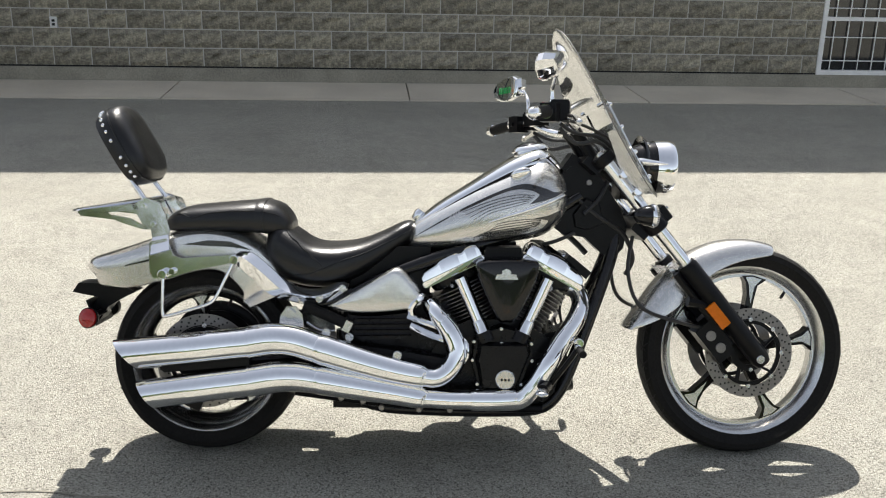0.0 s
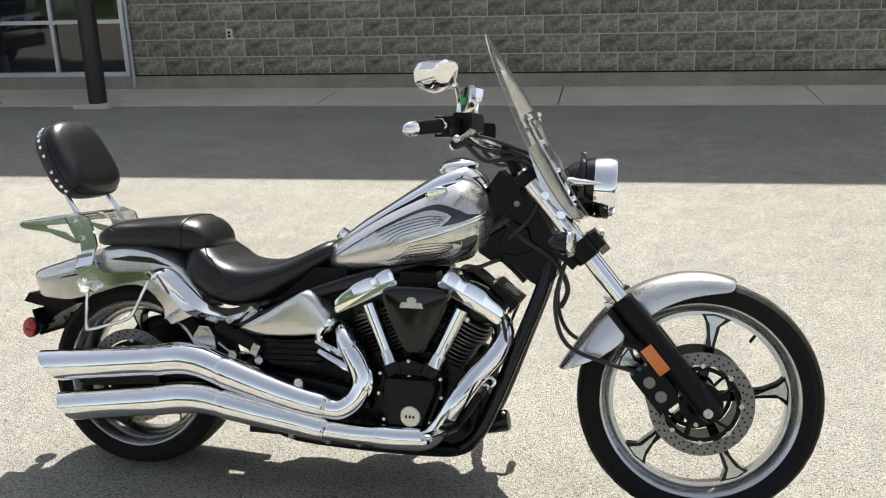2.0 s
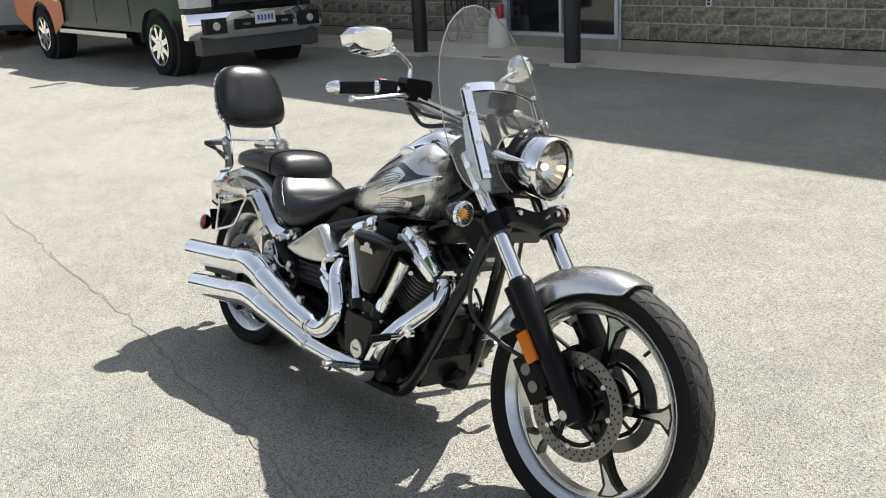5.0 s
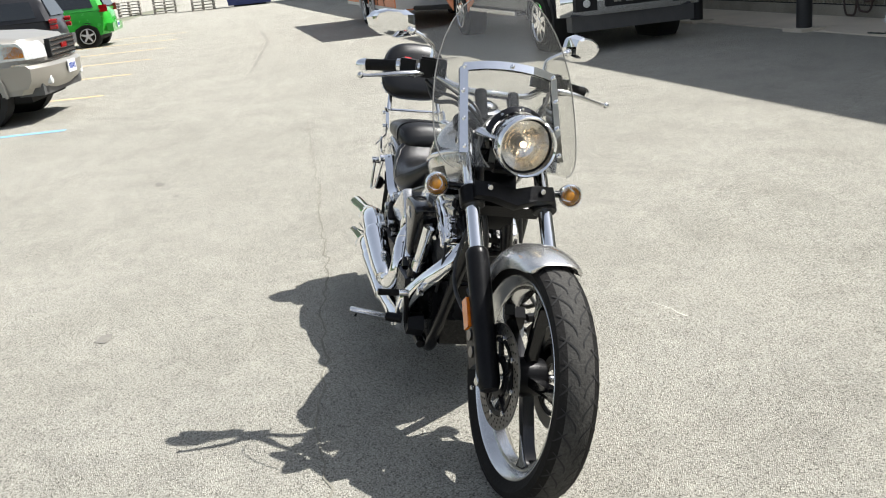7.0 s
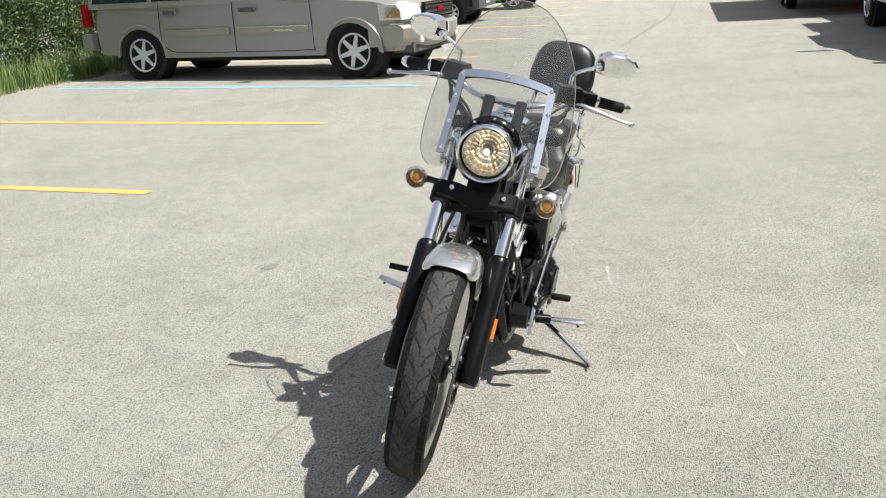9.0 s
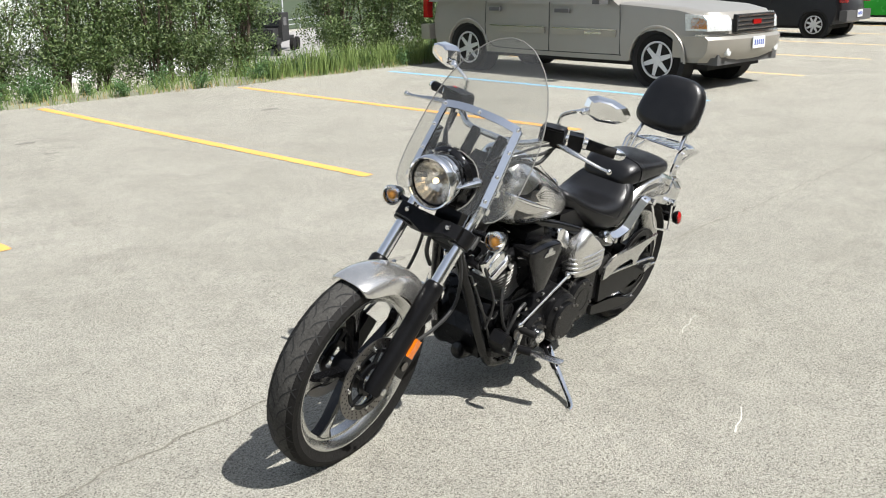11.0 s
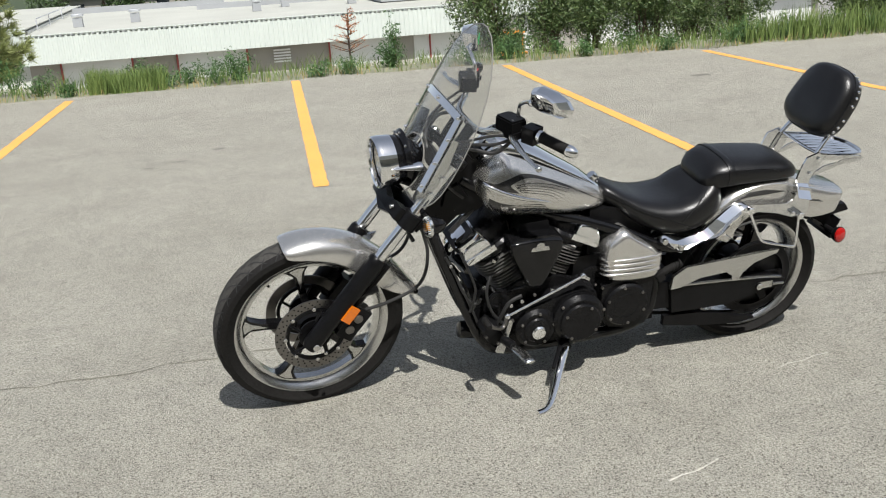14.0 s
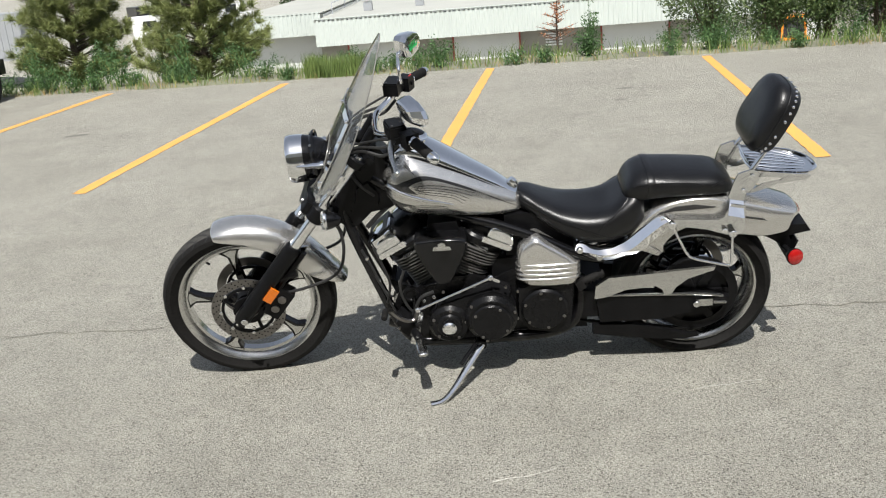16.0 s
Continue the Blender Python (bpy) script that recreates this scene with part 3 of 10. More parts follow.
def window(x0, x1, mull, bars, name, label):
    th = tagged(empty(name, WALL), label, "window", kind="structure")
    zb, zt, f = Z0 - 0.015, WZ, 0.055
    zm = 0.93
    for nm, a, b, c, d in (("window_frame", x0, x1, zb, zb + f), ("window_frame", x0, x1, zt - f, zt),
                           ("window_frame", x0, x0 + f, zb + f, zt - f), ("window_frame", x1 - f, x1, zb + f, zt - f)):
        bm = bmesh.new()
        wall_box(bm, a, b, -0.012, 0.09, c, d)
        part(nm, bm, M_WHITE if bars else M_ALU, th, bevel=0.004)
    bm = bmesh.new()
    wall_box(bm, x0 + f, x1 - f, 0.0, 0.08, zm - 0.022, zm + 0.022)
    part("transom", bm, M_WHITE if bars else M_ALU, th, bevel=0.004)
    cuts = [x0 + f] + mull + [x1 - f]
    for m_ in mull:
        bm = bmesh.new()
        wall_box(bm, m_ - 0.022, m_ + 0.022, 0.0, 0.08, zb + f, zt - f)
        part("mullion", bm, M_WHITE if bars else M_ALU, th, bevel=0.004)
    for a, b in zip(cuts, cuts[1:]):
        for c, d in ((zb + f, zm), (zm, zt - f)):
            bm = bmesh.new()
            wall_box(bm, a + 0.004, b - 0.004, 0.045, 0.055, c + 0.004, d - 0.004)
            part("pane", bm, M_GLASS, th)
    bm = bmesh.new()
    wall_box(bm, x0 + 0.01, x1 - 0.01, 0.30, 0.34, zb, zt)
    part("backing", bm, M_DARK, th)
    if bars:
        k = int((x1 - x0) / 0.16)
        for i in range(1, k):
            x = x0 + (x1 - x0) * i / k
            bm = bmesh.new()
            tube(bm, [(x, 0.02, zb + f), (x, 0.02, zt - f)], 0.007, 6, 1)
            part("bar", bm, M_WHITE, th)
        for z in (0.45, 0.72, 1.05, 1.3, 1.6):
            bm = bmesh.new()
            tube(bm, [(x0 + f, 0.012, z), (x1 - f, 0.012, z)], 0.007, 6, 1)
            part("bar", bm, M_WHITE, th)
    return th


win_left = window(*WIN_L, [(-6.50)], False, "window_1", "low aluminium-framed shop window with dark glass")
win_right = window(*WIN_R, [5.4], True, "window_2", "white-framed window with white security bars")
# goods standing behind the left window
bm = bmesh.new()
wall_box(bm, -6.35, -5.75, 0.12, 0.24, 0.33, 0.82)
tagged(part("cardboard_box", bm, mat("cardboard", (0.42, 0.27, 0.15), 0.85, 0, 0.12, 4, 0.3, 60)), "plain brown cardboard box behind the window", "box").matrix_world = WALL

bm = bmesh.new()
tube(bm, [(-5.50, -0.03, 0.10), (-5.50, -0.03, 4.4)], 0.024, 10, 1)
tagged(part("conduit", bm, mat("galvanised_pipe", (0.42, 0.45, 0.48), 0.45, 0.7, 0.15, 8)), "galvanised steel conduit pipe beside the window", "pipe").matrix_world = WALL
bm = bmesh.new()
box(bm, (-4.24, -0.03, 0.765), (0.075, 0.045, 0.118))
outlet = tagged(part("power_outlet", bm, M_ALU, bevel=0.006), "small grey metal outdoor power outlet on the wall", "outlet")
outlet.matrix_world = WALL
for z in (0.745, 0.785):
    bm = bmesh.new()
    box(bm, (-4.24, -0.054, z), (0.032, 0.008, 0.026))
    part("socket_cover", bm, M_DARK, outlet, "dark socket")


def post(x, y):
    th = tagged(empty("post", pose(x, y, ground_z(x, y))), "round black-painted steel post on a concrete pad", "post", "posts before the building")
    bm = bmesh.new()
    disc(bm, (0, 0, 2.02), 0.098, 3.96, "z", 24, 0.004)
    part("shaft", bm, M_POST, th)
    bm = bmesh.new()
    box(bm, (0, 0, 0.015), (0.40, 0.36, 0.05), (0, 0, WALL_ANG))
    part("pad", bm, M_PAVE, th, "square concrete pad", bevel=0.006)


for x in (-5.30, -7.98, -10.66):
    post(x, 9.84 + 0.0735 * x)
# unseen canopy assumed on the posts; pale underside bounces light onto the wall
bm = bmesh.new()
wall_box(bm, -46, -4.9, -1.15, 0.04, 4.0, 4.25)
can = tagged(part("canopy", bm, mat("pale_bounce_soffit", (0.62, 0.61, 0.57), 0.8, 0, 0.08, 2), bevel=0.01), "unseen flat canopy over the foot path, pale to bounce light", "canopy", kind="structure")
can.matrix_world = WALL

# hoses, bucket and bottles by the wall
HOSE = mat("brown_hose_rubber", (0.05, 0.030, 0.024), 0.6, 0, 0.3, 10)
th = tagged(empty("hose", WALL), "tangled dark brown rubber hoses hanging on the wall", "hose")
for i in range(7):
    rnd = random.Random(i)
    x = -8.42 + 0.09 * i + rnd.uniform(-0.03, 0.03)
    w, low = rnd.uniform(0.06, 0.16), rnd.uniform(0.2, 0.62)
    if i == 0:
        x, w, low = -8.50, 0.13, 0.17
    bm = bmesh.new()
    tube(bm, [(x - w, -0.05, 1.55), (x - w * 1.1, -0.07, 0.9), (x - w * 0.9, -0.08, low + 0.1), (x, -0.08, low), (x + w * 0.8, -0.07, low + 0.1), (x + w * 0.7, -0.06, 0.95), (x + w * 0.3, -0.05, 1.6)], 0.014, 8, 6)
    part("coil", bm, HOSE, th)
bx, by = -7.44, 10.21
th = tagged(empty("bucket", pose(bx, by, 0.135)), "upturned white plastic bucket standing on the foot path", "bucket")
bm = bmesh.new()
lathe(bm, [(0.155, 0.0), (0.157, 0.045), (0.146, 0.055), (0.150, 0.06), (0.150, 0.085), (0.143, 0.09), (0.128, 0.375), (0.122, 0.385)], pose(0, 0, 0), 28)
part("body", bm, M_WHITE, th)
bm = bmesh.new()
tube(bm, [(-0.15, -0.02, 0.06), (-0.12, -0.13, 0.03), (0, -0.175, 0.018), (0.12, -0.13, 0.03), (0.15, -0.02, 0.06)], 0.004, 6, 5)
part("handle", bm, M_ALU, th)
th = tagged(empty("spray_bottle", pose(bx - 0.06, by - 0.02, 0.52)), "small white plastic spray bottle on the bucket", "bottle")
bm = bmesh.new()
lathe(bm, [(0.034, 0), (0.036, 0.01), (0.036, 0.075), (0.018, 0.095), (0.016, 0.11)], pose(0, 0, 0), 14)
part("body", bm, M_WHITE, th)
bm = bmesh.new()
box(bm, (-0.012, 0, 0.125), (0.075, 0.026, 0.03))
part("cap", bm, M_WHITE, th, bevel=0.004)
th = tagged(empty("spray_can", pose(bx + 0.06, by - 0.01, 0.52)), "red spray can standing on the bucket", "can")
bm = bmesh.new()
lathe(bm, [(0.034, 0), (0.036, 0.006), (0.036, 0.15), (0.028, 0.165)], pose(0, 0, 0), 16)
part("body", bm, M_REDPLASTIC, th)
bm = bmesh.new()
lathe(bm, [(0.028, 0.166), (0.028, 0.19), (0.022, 0.196)], pose(0, 0, 0), 16)
part("cap", bm, M_REDPLASTIC, th)
bm = bmesh.new()
for i in range(3):
    blob(bm, (-6.83 + 0.1 * i, 9.42 + 0.02 * i, 0.11), (0.09, 0.035, 0.02), 8, 4, (0, 0, 20 * i))
tagged(part("rag", bm, mat("dark_green_cloth", (0.03, 0.035, 0.025), 0.95, 0, 0.3, 20)), "crumpled dark green rag at the edge of the path", "rag")

# ---------------------------------------------------------------- motorcycle: x forward from the rear axle, y to its left, z up
bike = tagged(empty("motorcycle", pose(-0.785, 2.8633, 0, 0, 0, 0.55) @ pose(0, 0, 0, -11.2, 0, 0)),
              "silver and chrome cruiser motorcycle leaning on its kickstand", "motorcycle")
FX, FZ, FR = 1.787, 0.346, 0.353        # front axle, tyre radius
RX, RZ, RR = 0.0, 0.306, 0.311         # rear axle, tyre radius


def bp(name, bm, material, label="", parent=None, bevel=0.0, angle=38):
    return part(name, bm, material, parent or bike, label, angle, bevel)


def both(fn):
    for s in (-1, 1):
        fn(s)


# ---- wheels
def tyre_ring(cx, cz, R, hw, rim, n=72):
    prof = [(rim - 0.006, -hw * 0.72), (rim + 0.006, -hw * 0.80), (rim + (R - rim) * 0.45, -hw), (rim + (R - rim) * 0.72, -hw * 0.93),
            (rim + (R - rim) * 0.9, -hw * 0.62), (R - 0.0015, -hw * 0.28), (R, 0), (R - 0.0015, hw * 0.28), (rim + (R - rim) * 0.9, hw * 0.62),
            (rim + (R - rim) * 0.72, hw * 0.93), (rim + (R - rim) * 0.45, hw), (rim + 0.006, hw * 0.80), (rim - 0.006, hw * 0.72)]
    bm = bmesh.new()
    lathe(bm, prof, pose(cx, 0, cz, -90, 0, 0), n, closed=True)
    return bm


def tread(cx, cz, R, hw, rim, parent, count, wide):
    """Dark strips laid on the crown as the shade of curved grooves: long ones from beside the centre line to the
    shoulder, short ones between.
    """
    bm = bmesh.new()
    drop = lambda v: R + 0.0010 - (R - rim) * 0.10 * (abs(v) / (hw * 0.62)) ** 2.2
    step = 2 * math.pi / count
    for i in range(count):
        for s in (-1, 1):
            a0 = step * (i + (0.5 if s > 0 else 0))
            for pts in ([(0.0, 0.12), (0.30, 0.17), (0.62, 0.42), (1.02, 0.84)], [(0.98, 0.46), (0.76, 0.68), (0.52, 0.94)]):
                q = []
                line = curve_points([(u, v, 0) for u, v in pts], 4)
                for k, p in enumerate(line):
                    t = line[min(k + 1, len(line) - 1)] - line[max(k - 1, 0)]
                    du, dv = t.x * step * R, t.y * hw
                    ln_ = math.hypot(du, dv)
                    w = 0.0023 * (0.35 + 0.65 * math.sin(math.pi * min(1, (k + 1.2) / (len(line) + 1.4))))
                    for e in (-1, 1):
                        v = s * (p.y * hw + e * w * du / ln_)
                        a = a0 + p.x * step - e * w * dv / ln_ / R
                        r = drop(v)
                        q.append(bm.verts.new((cx + math.cos(a) * r, v, cz + math.sin(a) * r)))
                for k in range(len(line) - 1):
                    bm.faces.new((q[2 * k], q[2 * k + 1], q[2 * k + 3], q[2 * k + 2]))
    return tagged(part("tread_groove", bm, M_DARK, parent, "dark tread grooves"), kind="stuff")


def rim_ring(cx, cz, r, hw, n=72):
    bm = bmesh.new()
    prof = [(r - 0.002, -hw), (r + 0.004, -hw + 0.004), (r + 0.002, -hw + 0.012), (r - 0.018, -hw + 0.026), (r - 0.030, -hw * 0.35), (r - 0.030, hw * 0.35),
            (r - 0.018, hw - 0.026), (r + 0.002, hw - 0.012), (r + 0.004, hw - 0.004), (r - 0.002, hw), (r - 0.010, hw - 0.004),
            (r - 0.028, hw - 0.030), (r - 0.040, hw * 0.35), (r - 0.040, -hw * 0.35), (r - 0.028, -hw + 0.030), (r - 0.010, -hw + 0.004)]
    lathe(bm, prof, pose(cx, 0, cz, -90, 0, 0), n, closed=True)
    return bm


def spoke(cx, cz, a, r0, r1, hw, wheel, turn=1):
    """A narrow black spoke that flares into a scooped bright foot at the rim."""
    def pol(items):
        return [(cx + math.cos(a + t * turn) * r, cz + math.sin(a + t * turn) * r) for r, t in items]
    body = pol([(r0, -0.28), (r0 + 0.25 * (r1 - r0), -0.17), (r0 + 0.6 * (r1 - r0), -0.10), (r0 + 0.86 * (r1 - r0), -0.10), (r1, -0.20),
                (r1 + 0.004, 0.0), (r1, 0.15), (r0 + 0.9 * (r1 - r0), 0.095), (r0 + 0.7 * (r1 - r0), 0.055), (r0 + 0.3 * (r1 - r0), 0.10), (r0, 0.28)])
    bm = bmesh.new()
    prism(bm, body, -hw, hw)
    ob = part("spoke", bm, M_GLOSS, wheel, "black cast spoke with a bright machined face", bevel=0.003)
    face = pol([(r0 + 0.55 * (r1 - r0), -0.045), (r0 + 0.84 * (r1 - r0), -0.055), (r1 - 0.004, -0.13), (r1, 0.0), (r1 - 0.004, 0.10),
                (r0 + 0.86 * (r1 - r0), 0.045), (r0 + 0.7 * (r1 - r0), 0.012)])
    for s in (-1, 1):
        bm = bmesh.new()
        prism(bm, face, s * (hw + 0.0005), s * (hw + 0.002), 0.001)
        part("spoke_face", bm, M_SATIN, wheel, "bright machined face")
    return ob


def brake_disc(cx, cz, y, R, wheel, carrier):
    bm = bmesh.new()
    n, w = 60, 0.036
    prof = [(R - w, -0.0025), (R, -0.0025), (R, 0.0025), (R - w, 0.0025)]
    lathe(bm, prof, pose(cx, y, cz, -90, 0, 0), n, closed=True)
    part("brake_disc", bm, M_STEEL, wheel, "drilled steel brake disc")
    s = -1 if y < 0 else 1
    bm = bmesh.new()
    for i in range(30):
        a = 2 * math.pi * i / 30
        for k, rr in enumerate((R - 0.008, R - 0.020, R - 0.029)):
            b = a + 0.07 * k
            disc(bm, (cx + math.cos(b) * rr, y + s * 0.0027, cz + math.sin(b) * rr), 0.0036, 0.0010, "y", 6)
    tagged(part("drill_hole", bm, M_DARK, wheel, "drilled holes"), kind="stuff")
    bm = bmesh.new()
    lathe(bm, [(0.040, -0.004), (0.062, -0.004), (0.062, 0.004), (0.040, 0.004)], pose(cx, y, cz, -90, 0, 0), 36, closed=True)
    lathe(bm, [(R - w - 0.016, -0.004), (R - w - 0.004, -0.004), (R - w - 0.004, 0.004), (R - w - 0.016, 0.004)], pose(cx, y, cz, -90, 0, 0), 36, closed=True)
    for i in range(5):
        a = 2 * math.pi * (i + 0.3) / 5
        tube(bm, [(cx + math.cos(a) * 0.055, y, cz + math.sin(a) * 0.055), (cx + math.cos(a + 0.2) * (R - w - 0.006), y, cz + math.sin(a + 0.2) * (R - w - 0.006))], 0.008, 6, 1, flat=0.6)
    part("disc_carrier", bm, M_BLACK, wheel)
    bm = bmesh.new()
    for i in range(8):
        a = 2 * math.pi * i / 8
        disc(bm, (cx + math.cos(a) * (R - w - 0.002), y + s * 0.004, cz + math.sin(a) * (R - w - 0.002)), 0.008, 0.007, "y", 10)
    part("disc_rivet", bm, M_SATIN, wheel, "bright disc rivets")


def wheel(name, cx, cz, R, rim, hw, rim_hw, a0, turn, label):
    w = empty(name)
    w.parent = bike
    w["label"] = label
    tyre = part("tyre", tyre_ring(cx, cz, R, hw, rim), M_TREAD, w, "worn black rubber tyre")
    tyre.data.materials.append(M_RUBBER)
    for f in tyre.data.polygons:
        f.material_index = int(abs(f.center.y) > 0.72 * hw)
    tread(cx, cz, R, hw, rim, w, 36 if hw < 0.08 else 32, hw)
    part("rim", rim_ring(cx, cz, rim, rim_hw), M_SATIN, w, "polished aluminium rim")
    for i in range(5):
        spoke(cx, cz, radians(a0 + 72 * i), 0.045, rim - 0.036, 0.017, w, turn)
    bm = bmesh.new()
    lathe(bm, [(0.030, -rim_hw * 1.15), (0.052, -rim_hw), (0.056, -0.02), (0.056, 0.02), (0.052, rim_hw), (0.030, rim_hw * 1.15)], pose(cx, 0, cz, -90, 0, 0), 28)
    part("hub", bm, M_BLACK, w, bevel=0.002)
    bm = bmesh.new()
    a = radians(a0 - 30)
    tube(bm, [(cx + math.cos(a) * (rim - 0.03), -0.008, cz + math.sin(a) * (rim - 0.03)), (cx + math.cos(a) * (rim - 0.065), -0.014, cz + math.sin(a) * (rim - 0.065))], 0.005, 8, 1)
    part("valve_stem", bm, M_RUBBER, w)
    return w


front_wheel = wheel("front_wheel", FX, FZ, FR, 0.287, 0.059, 0.046, 82, 1, "spoked alloy front wheel with a narrow tyre")
both(lambda s: brake_disc(FX, FZ, s * 0.083, 0.149, front_wheel, True))
rear_wheel = wheel("rear_wheel", RX, RZ, RR, 0.243, 0.100, 0.086, 100, 1, "spoked alloy rear wheel with a wide tyre")
brake_disc(RX, RZ, -0.102, 0.155, rear_wheel, True)

# ---- front fork
F_TOP, F_BOT = V(1.262, 0, 0.986), V(1.822, 0, 0.318)
F_DIR = (F_BOT - F_TOP).normalized()
F_Y = 0.118


def fork_at(d, y=0.0):
    return F_TOP + F_DIR * d + V(0, y, 0)


F_LEN = (F_BOT - F_TOP).length


def fork_leg(s):
    leg = empty("fork_leg")
    leg.parent = bike
    leg["label"] = "telescopic fork leg with a chrome tube and black slider"
    y = s * F_Y
    bm = bmesh.new()
    tube(bm, [fork_at(0.0, y), fork_at(F_LEN - 0.38, y)], 0.0225, 20, 1)
    part("fork_tube", bm, M_CHROME, leg, "chrome fork tube")
    bm = bmesh.new()
    tube(bm, [fork_at(F_LEN - 0.425, y), fork_at(F_LEN - 0.415, y), fork_at(F_LEN - 0.40, y), fork_at(F_LEN - 0.10, y), fork_at(F_LEN - 0.02, y), fork_at(F_LEN, y)], [0.028, 0.034, 0.0345, 0.0325, 0.033, 0.026], 20, 1)
    part("fork_slider", bm, M_BLACK, leg, "satin black fork slider")
    bm = bmesh.new()
    disc(bm, (FX + 0.012, s * (F_Y + 0.030), FZ - 0.012), 0.014, 0.012, "y", 12)
    disc(bm, (FX - 0.02, s * (F_Y + 0.030), FZ - 0.045), 0.007, 0.008, "y", 8)
    part("axle_bolt", bm, M_SATIN, leg, "bright axle bolt")
    bm = bmesh.new()
    a = fork_at(F_LEN - 0.42, y) + V(-0.035, 0, -0.03)
    tube(bm, [a, a + F_DIR * 0.30], 0.012, 8, 1)
    tube(bm, [fork_at(F_LEN - 0.33, y) + V(-0.05, 0, -0.05), fork_at(F_LEN - 0.24, y)], 0.017, 8, 1)
    part("fork_bracket", bm, M_BLACK, leg)
    # caliper behind the leg
    c = fork_at(F_LEN - 0.165, s * 0.098) + V(-0.062, 0, -0.055)
    cal = empty("brake_caliper")
    cal.parent = bike
    cal["label"] = "black four-piston brake caliper"
    bm = bmesh.new()
    box(bm, c, (0.135, 0.062, 0.068), (0, 50, 0))
    box(bm, c + V(0.03, 0, 0.06), (0.09, 0.03, 0.035), (0, 50, 0))
    part("caliper_body", bm, M_BLACK, cal, bevel=0.012)
    bm = bmesh.new()
    for k in (-0.026, 0.026):
        disc(bm, c + V(k * 0.65, s * 0.033, -k * 0.75), 0.017, 0.006, "y", 14)
    part("piston_cap", bm, M_STEEL, cal, "steel piston caps")
    # side reflector
    c = fork_at(F_LEN - 0.235, s * (F_Y + 0.037))
    bm = bmesh.new()
    c = c + F_DIR * (0.0 if s < 0 else 0.035)
    box(bm, c + V(-0.022, 0, -0.02), (0.088 if s < 0 else 0.066, 0.010, 0.036), (0, math.degrees(math.atan2(-F_DIR.z, F_DIR.x)), 0))
    bp("reflector", bm, M_AMBER, "amber side reflector", bevel=0.003)
    # brake hose
    bm = bmesh.new()
    e = fork_at(F_LEN - 0.16, s * 0.105) + V(-0.06, 0, -0.02)
    tube(bm, [fork_at(0.27, s * 0.07) + V(-0.05, 0, -0.05), fork_at(0.33, s * 0.10) + V(-0.11, 0, -0.12), fork_at(0.42, s * 0.12) + V(-0.13, 0, -0.16), fork_at(0.55, s * 0.125) + V(-0.09, 0, -0.11), e], 0.0065, 8, 6)
    bp("brake_hose", bm, M_CABLE)


both(fork_leg)
bm = bmesh.new()
tube(bm, [(FX, -F_Y - 0.02, FZ - 0.005), (FX, F_Y + 0.02, FZ - 0.005)], 0.012, 14, 1)
bp("front_axle", bm, M_SATIN)
for d, nm, h, fr in ((0.012, "upper_triple_clamp", 0.036, 0.0), (0.275, "lower_triple_clamp", 0.062, 0.012)):
    bm = bmesh.new()
    m = Matrix.Translation(fork_at(d)) @ F_DIR.to_track_quat("Z", "Y").to_matrix().to_4x4()
    for s in (-1, 1):
        lathe(bm, [(0.034, -h / 2), (0.038, -h / 2 + 0.004), (0.038, h / 2 - 0.004), (0.034, h / 2)], Matrix.Translation(V(0, s * F_Y, 0)) @ m, 20)
    q = fork_at(d)
    k = 0.055 if fr else 0.03
    box(bm, q + V(-0.035, 0, -0.02), (0.06, 0.23, h * 0.8), (0, 40, 0))
    if fr:
        up = -F_DIR
        out = V(up.z, 0, -up.x)
        vee = [(-0.128, 0.026), (-0.070, 0.026), (0.0, 0.008), (0.070, 0.026), (0.128, 0.026), (0.128, -0.024), (0.072, -0.026), (0.0, -0.050), (-0.072, -0.026), (-0.128, -0.024)]
        add_rings(bm, [[q + out * o + up * (h * f) + V(0, y * f, 0) for y, h in vee] for o, f in ((0.030, 1.0), (0.058, 1.0), (0.062, 0.96))], True)
    bp(nm, bm, M_BLACK, "black fork clamp", bevel=0.004)
bm = bmesh.new()
for s in (-1, 1):
    disc(bm, fork_at(0.275, s * 0.085) + V(0.052, 0, 0.046), 0.0085, 0.012, "x", 10)
    lathe(bm, [(0.016, -0.006), (0.018, 0.0), (0.014, 0.008)], Matrix.Translation(fork_at(-0.006, s * F_Y)) @ (-F_DIR).to_track_quat("Z", "Y").to_matrix().to_4x4(), 14)
bp("clamp_bolt", bm, M_SATIN, "bright clamp bolts")

# ---- front fender: rows of angle, radius, half width, droop
bm = bmesh.new()
rows = interp_rows([(76, 0.368, 0.060, 0.020), (77.5, 0.370, 0.077, 0.036), (85, 0.374, 0.085, 0.054), (98, 0.377, 0.087, 0.070), (115, 0.379, 0.085, 0.085), (133, 0.380, 0.081, 0.098),
                    (148, 0.384, 0.081, 0.095), (159, 0.395, 0.079, 0.075), (166, 0.410, 0.073, 0.045), (169.5, 0.418, 0.060, 0.02)], 40)
rings = []
for a, r, hw, dr in rows:
    a = radians(a)
    o, up = V(FX, 0, FZ), V(math.cos(a), 0, math.sin(a))
    outer = []
    for k in range(15):
        u = -1 + 2 * k / 14
        y = hw * math.sin(u * math.pi / 2)
        outer.append(o + up * (r - dr * (1 - math.cos(u * math.pi / 2)) ** 1.3) + V(0, y, 0))
    inner = [p - up * 0.003 + V(0, -0.003 * (1 if p.y > 0 else -1) * (abs(p.y) > hw * 0.5), 0) for p in outer]
    rings.append(outer + inner[::-1])
add_rings(bm, rings, True)
front_fender = bp("front_fender", bm, M_SILVER, "silver painted front fender")
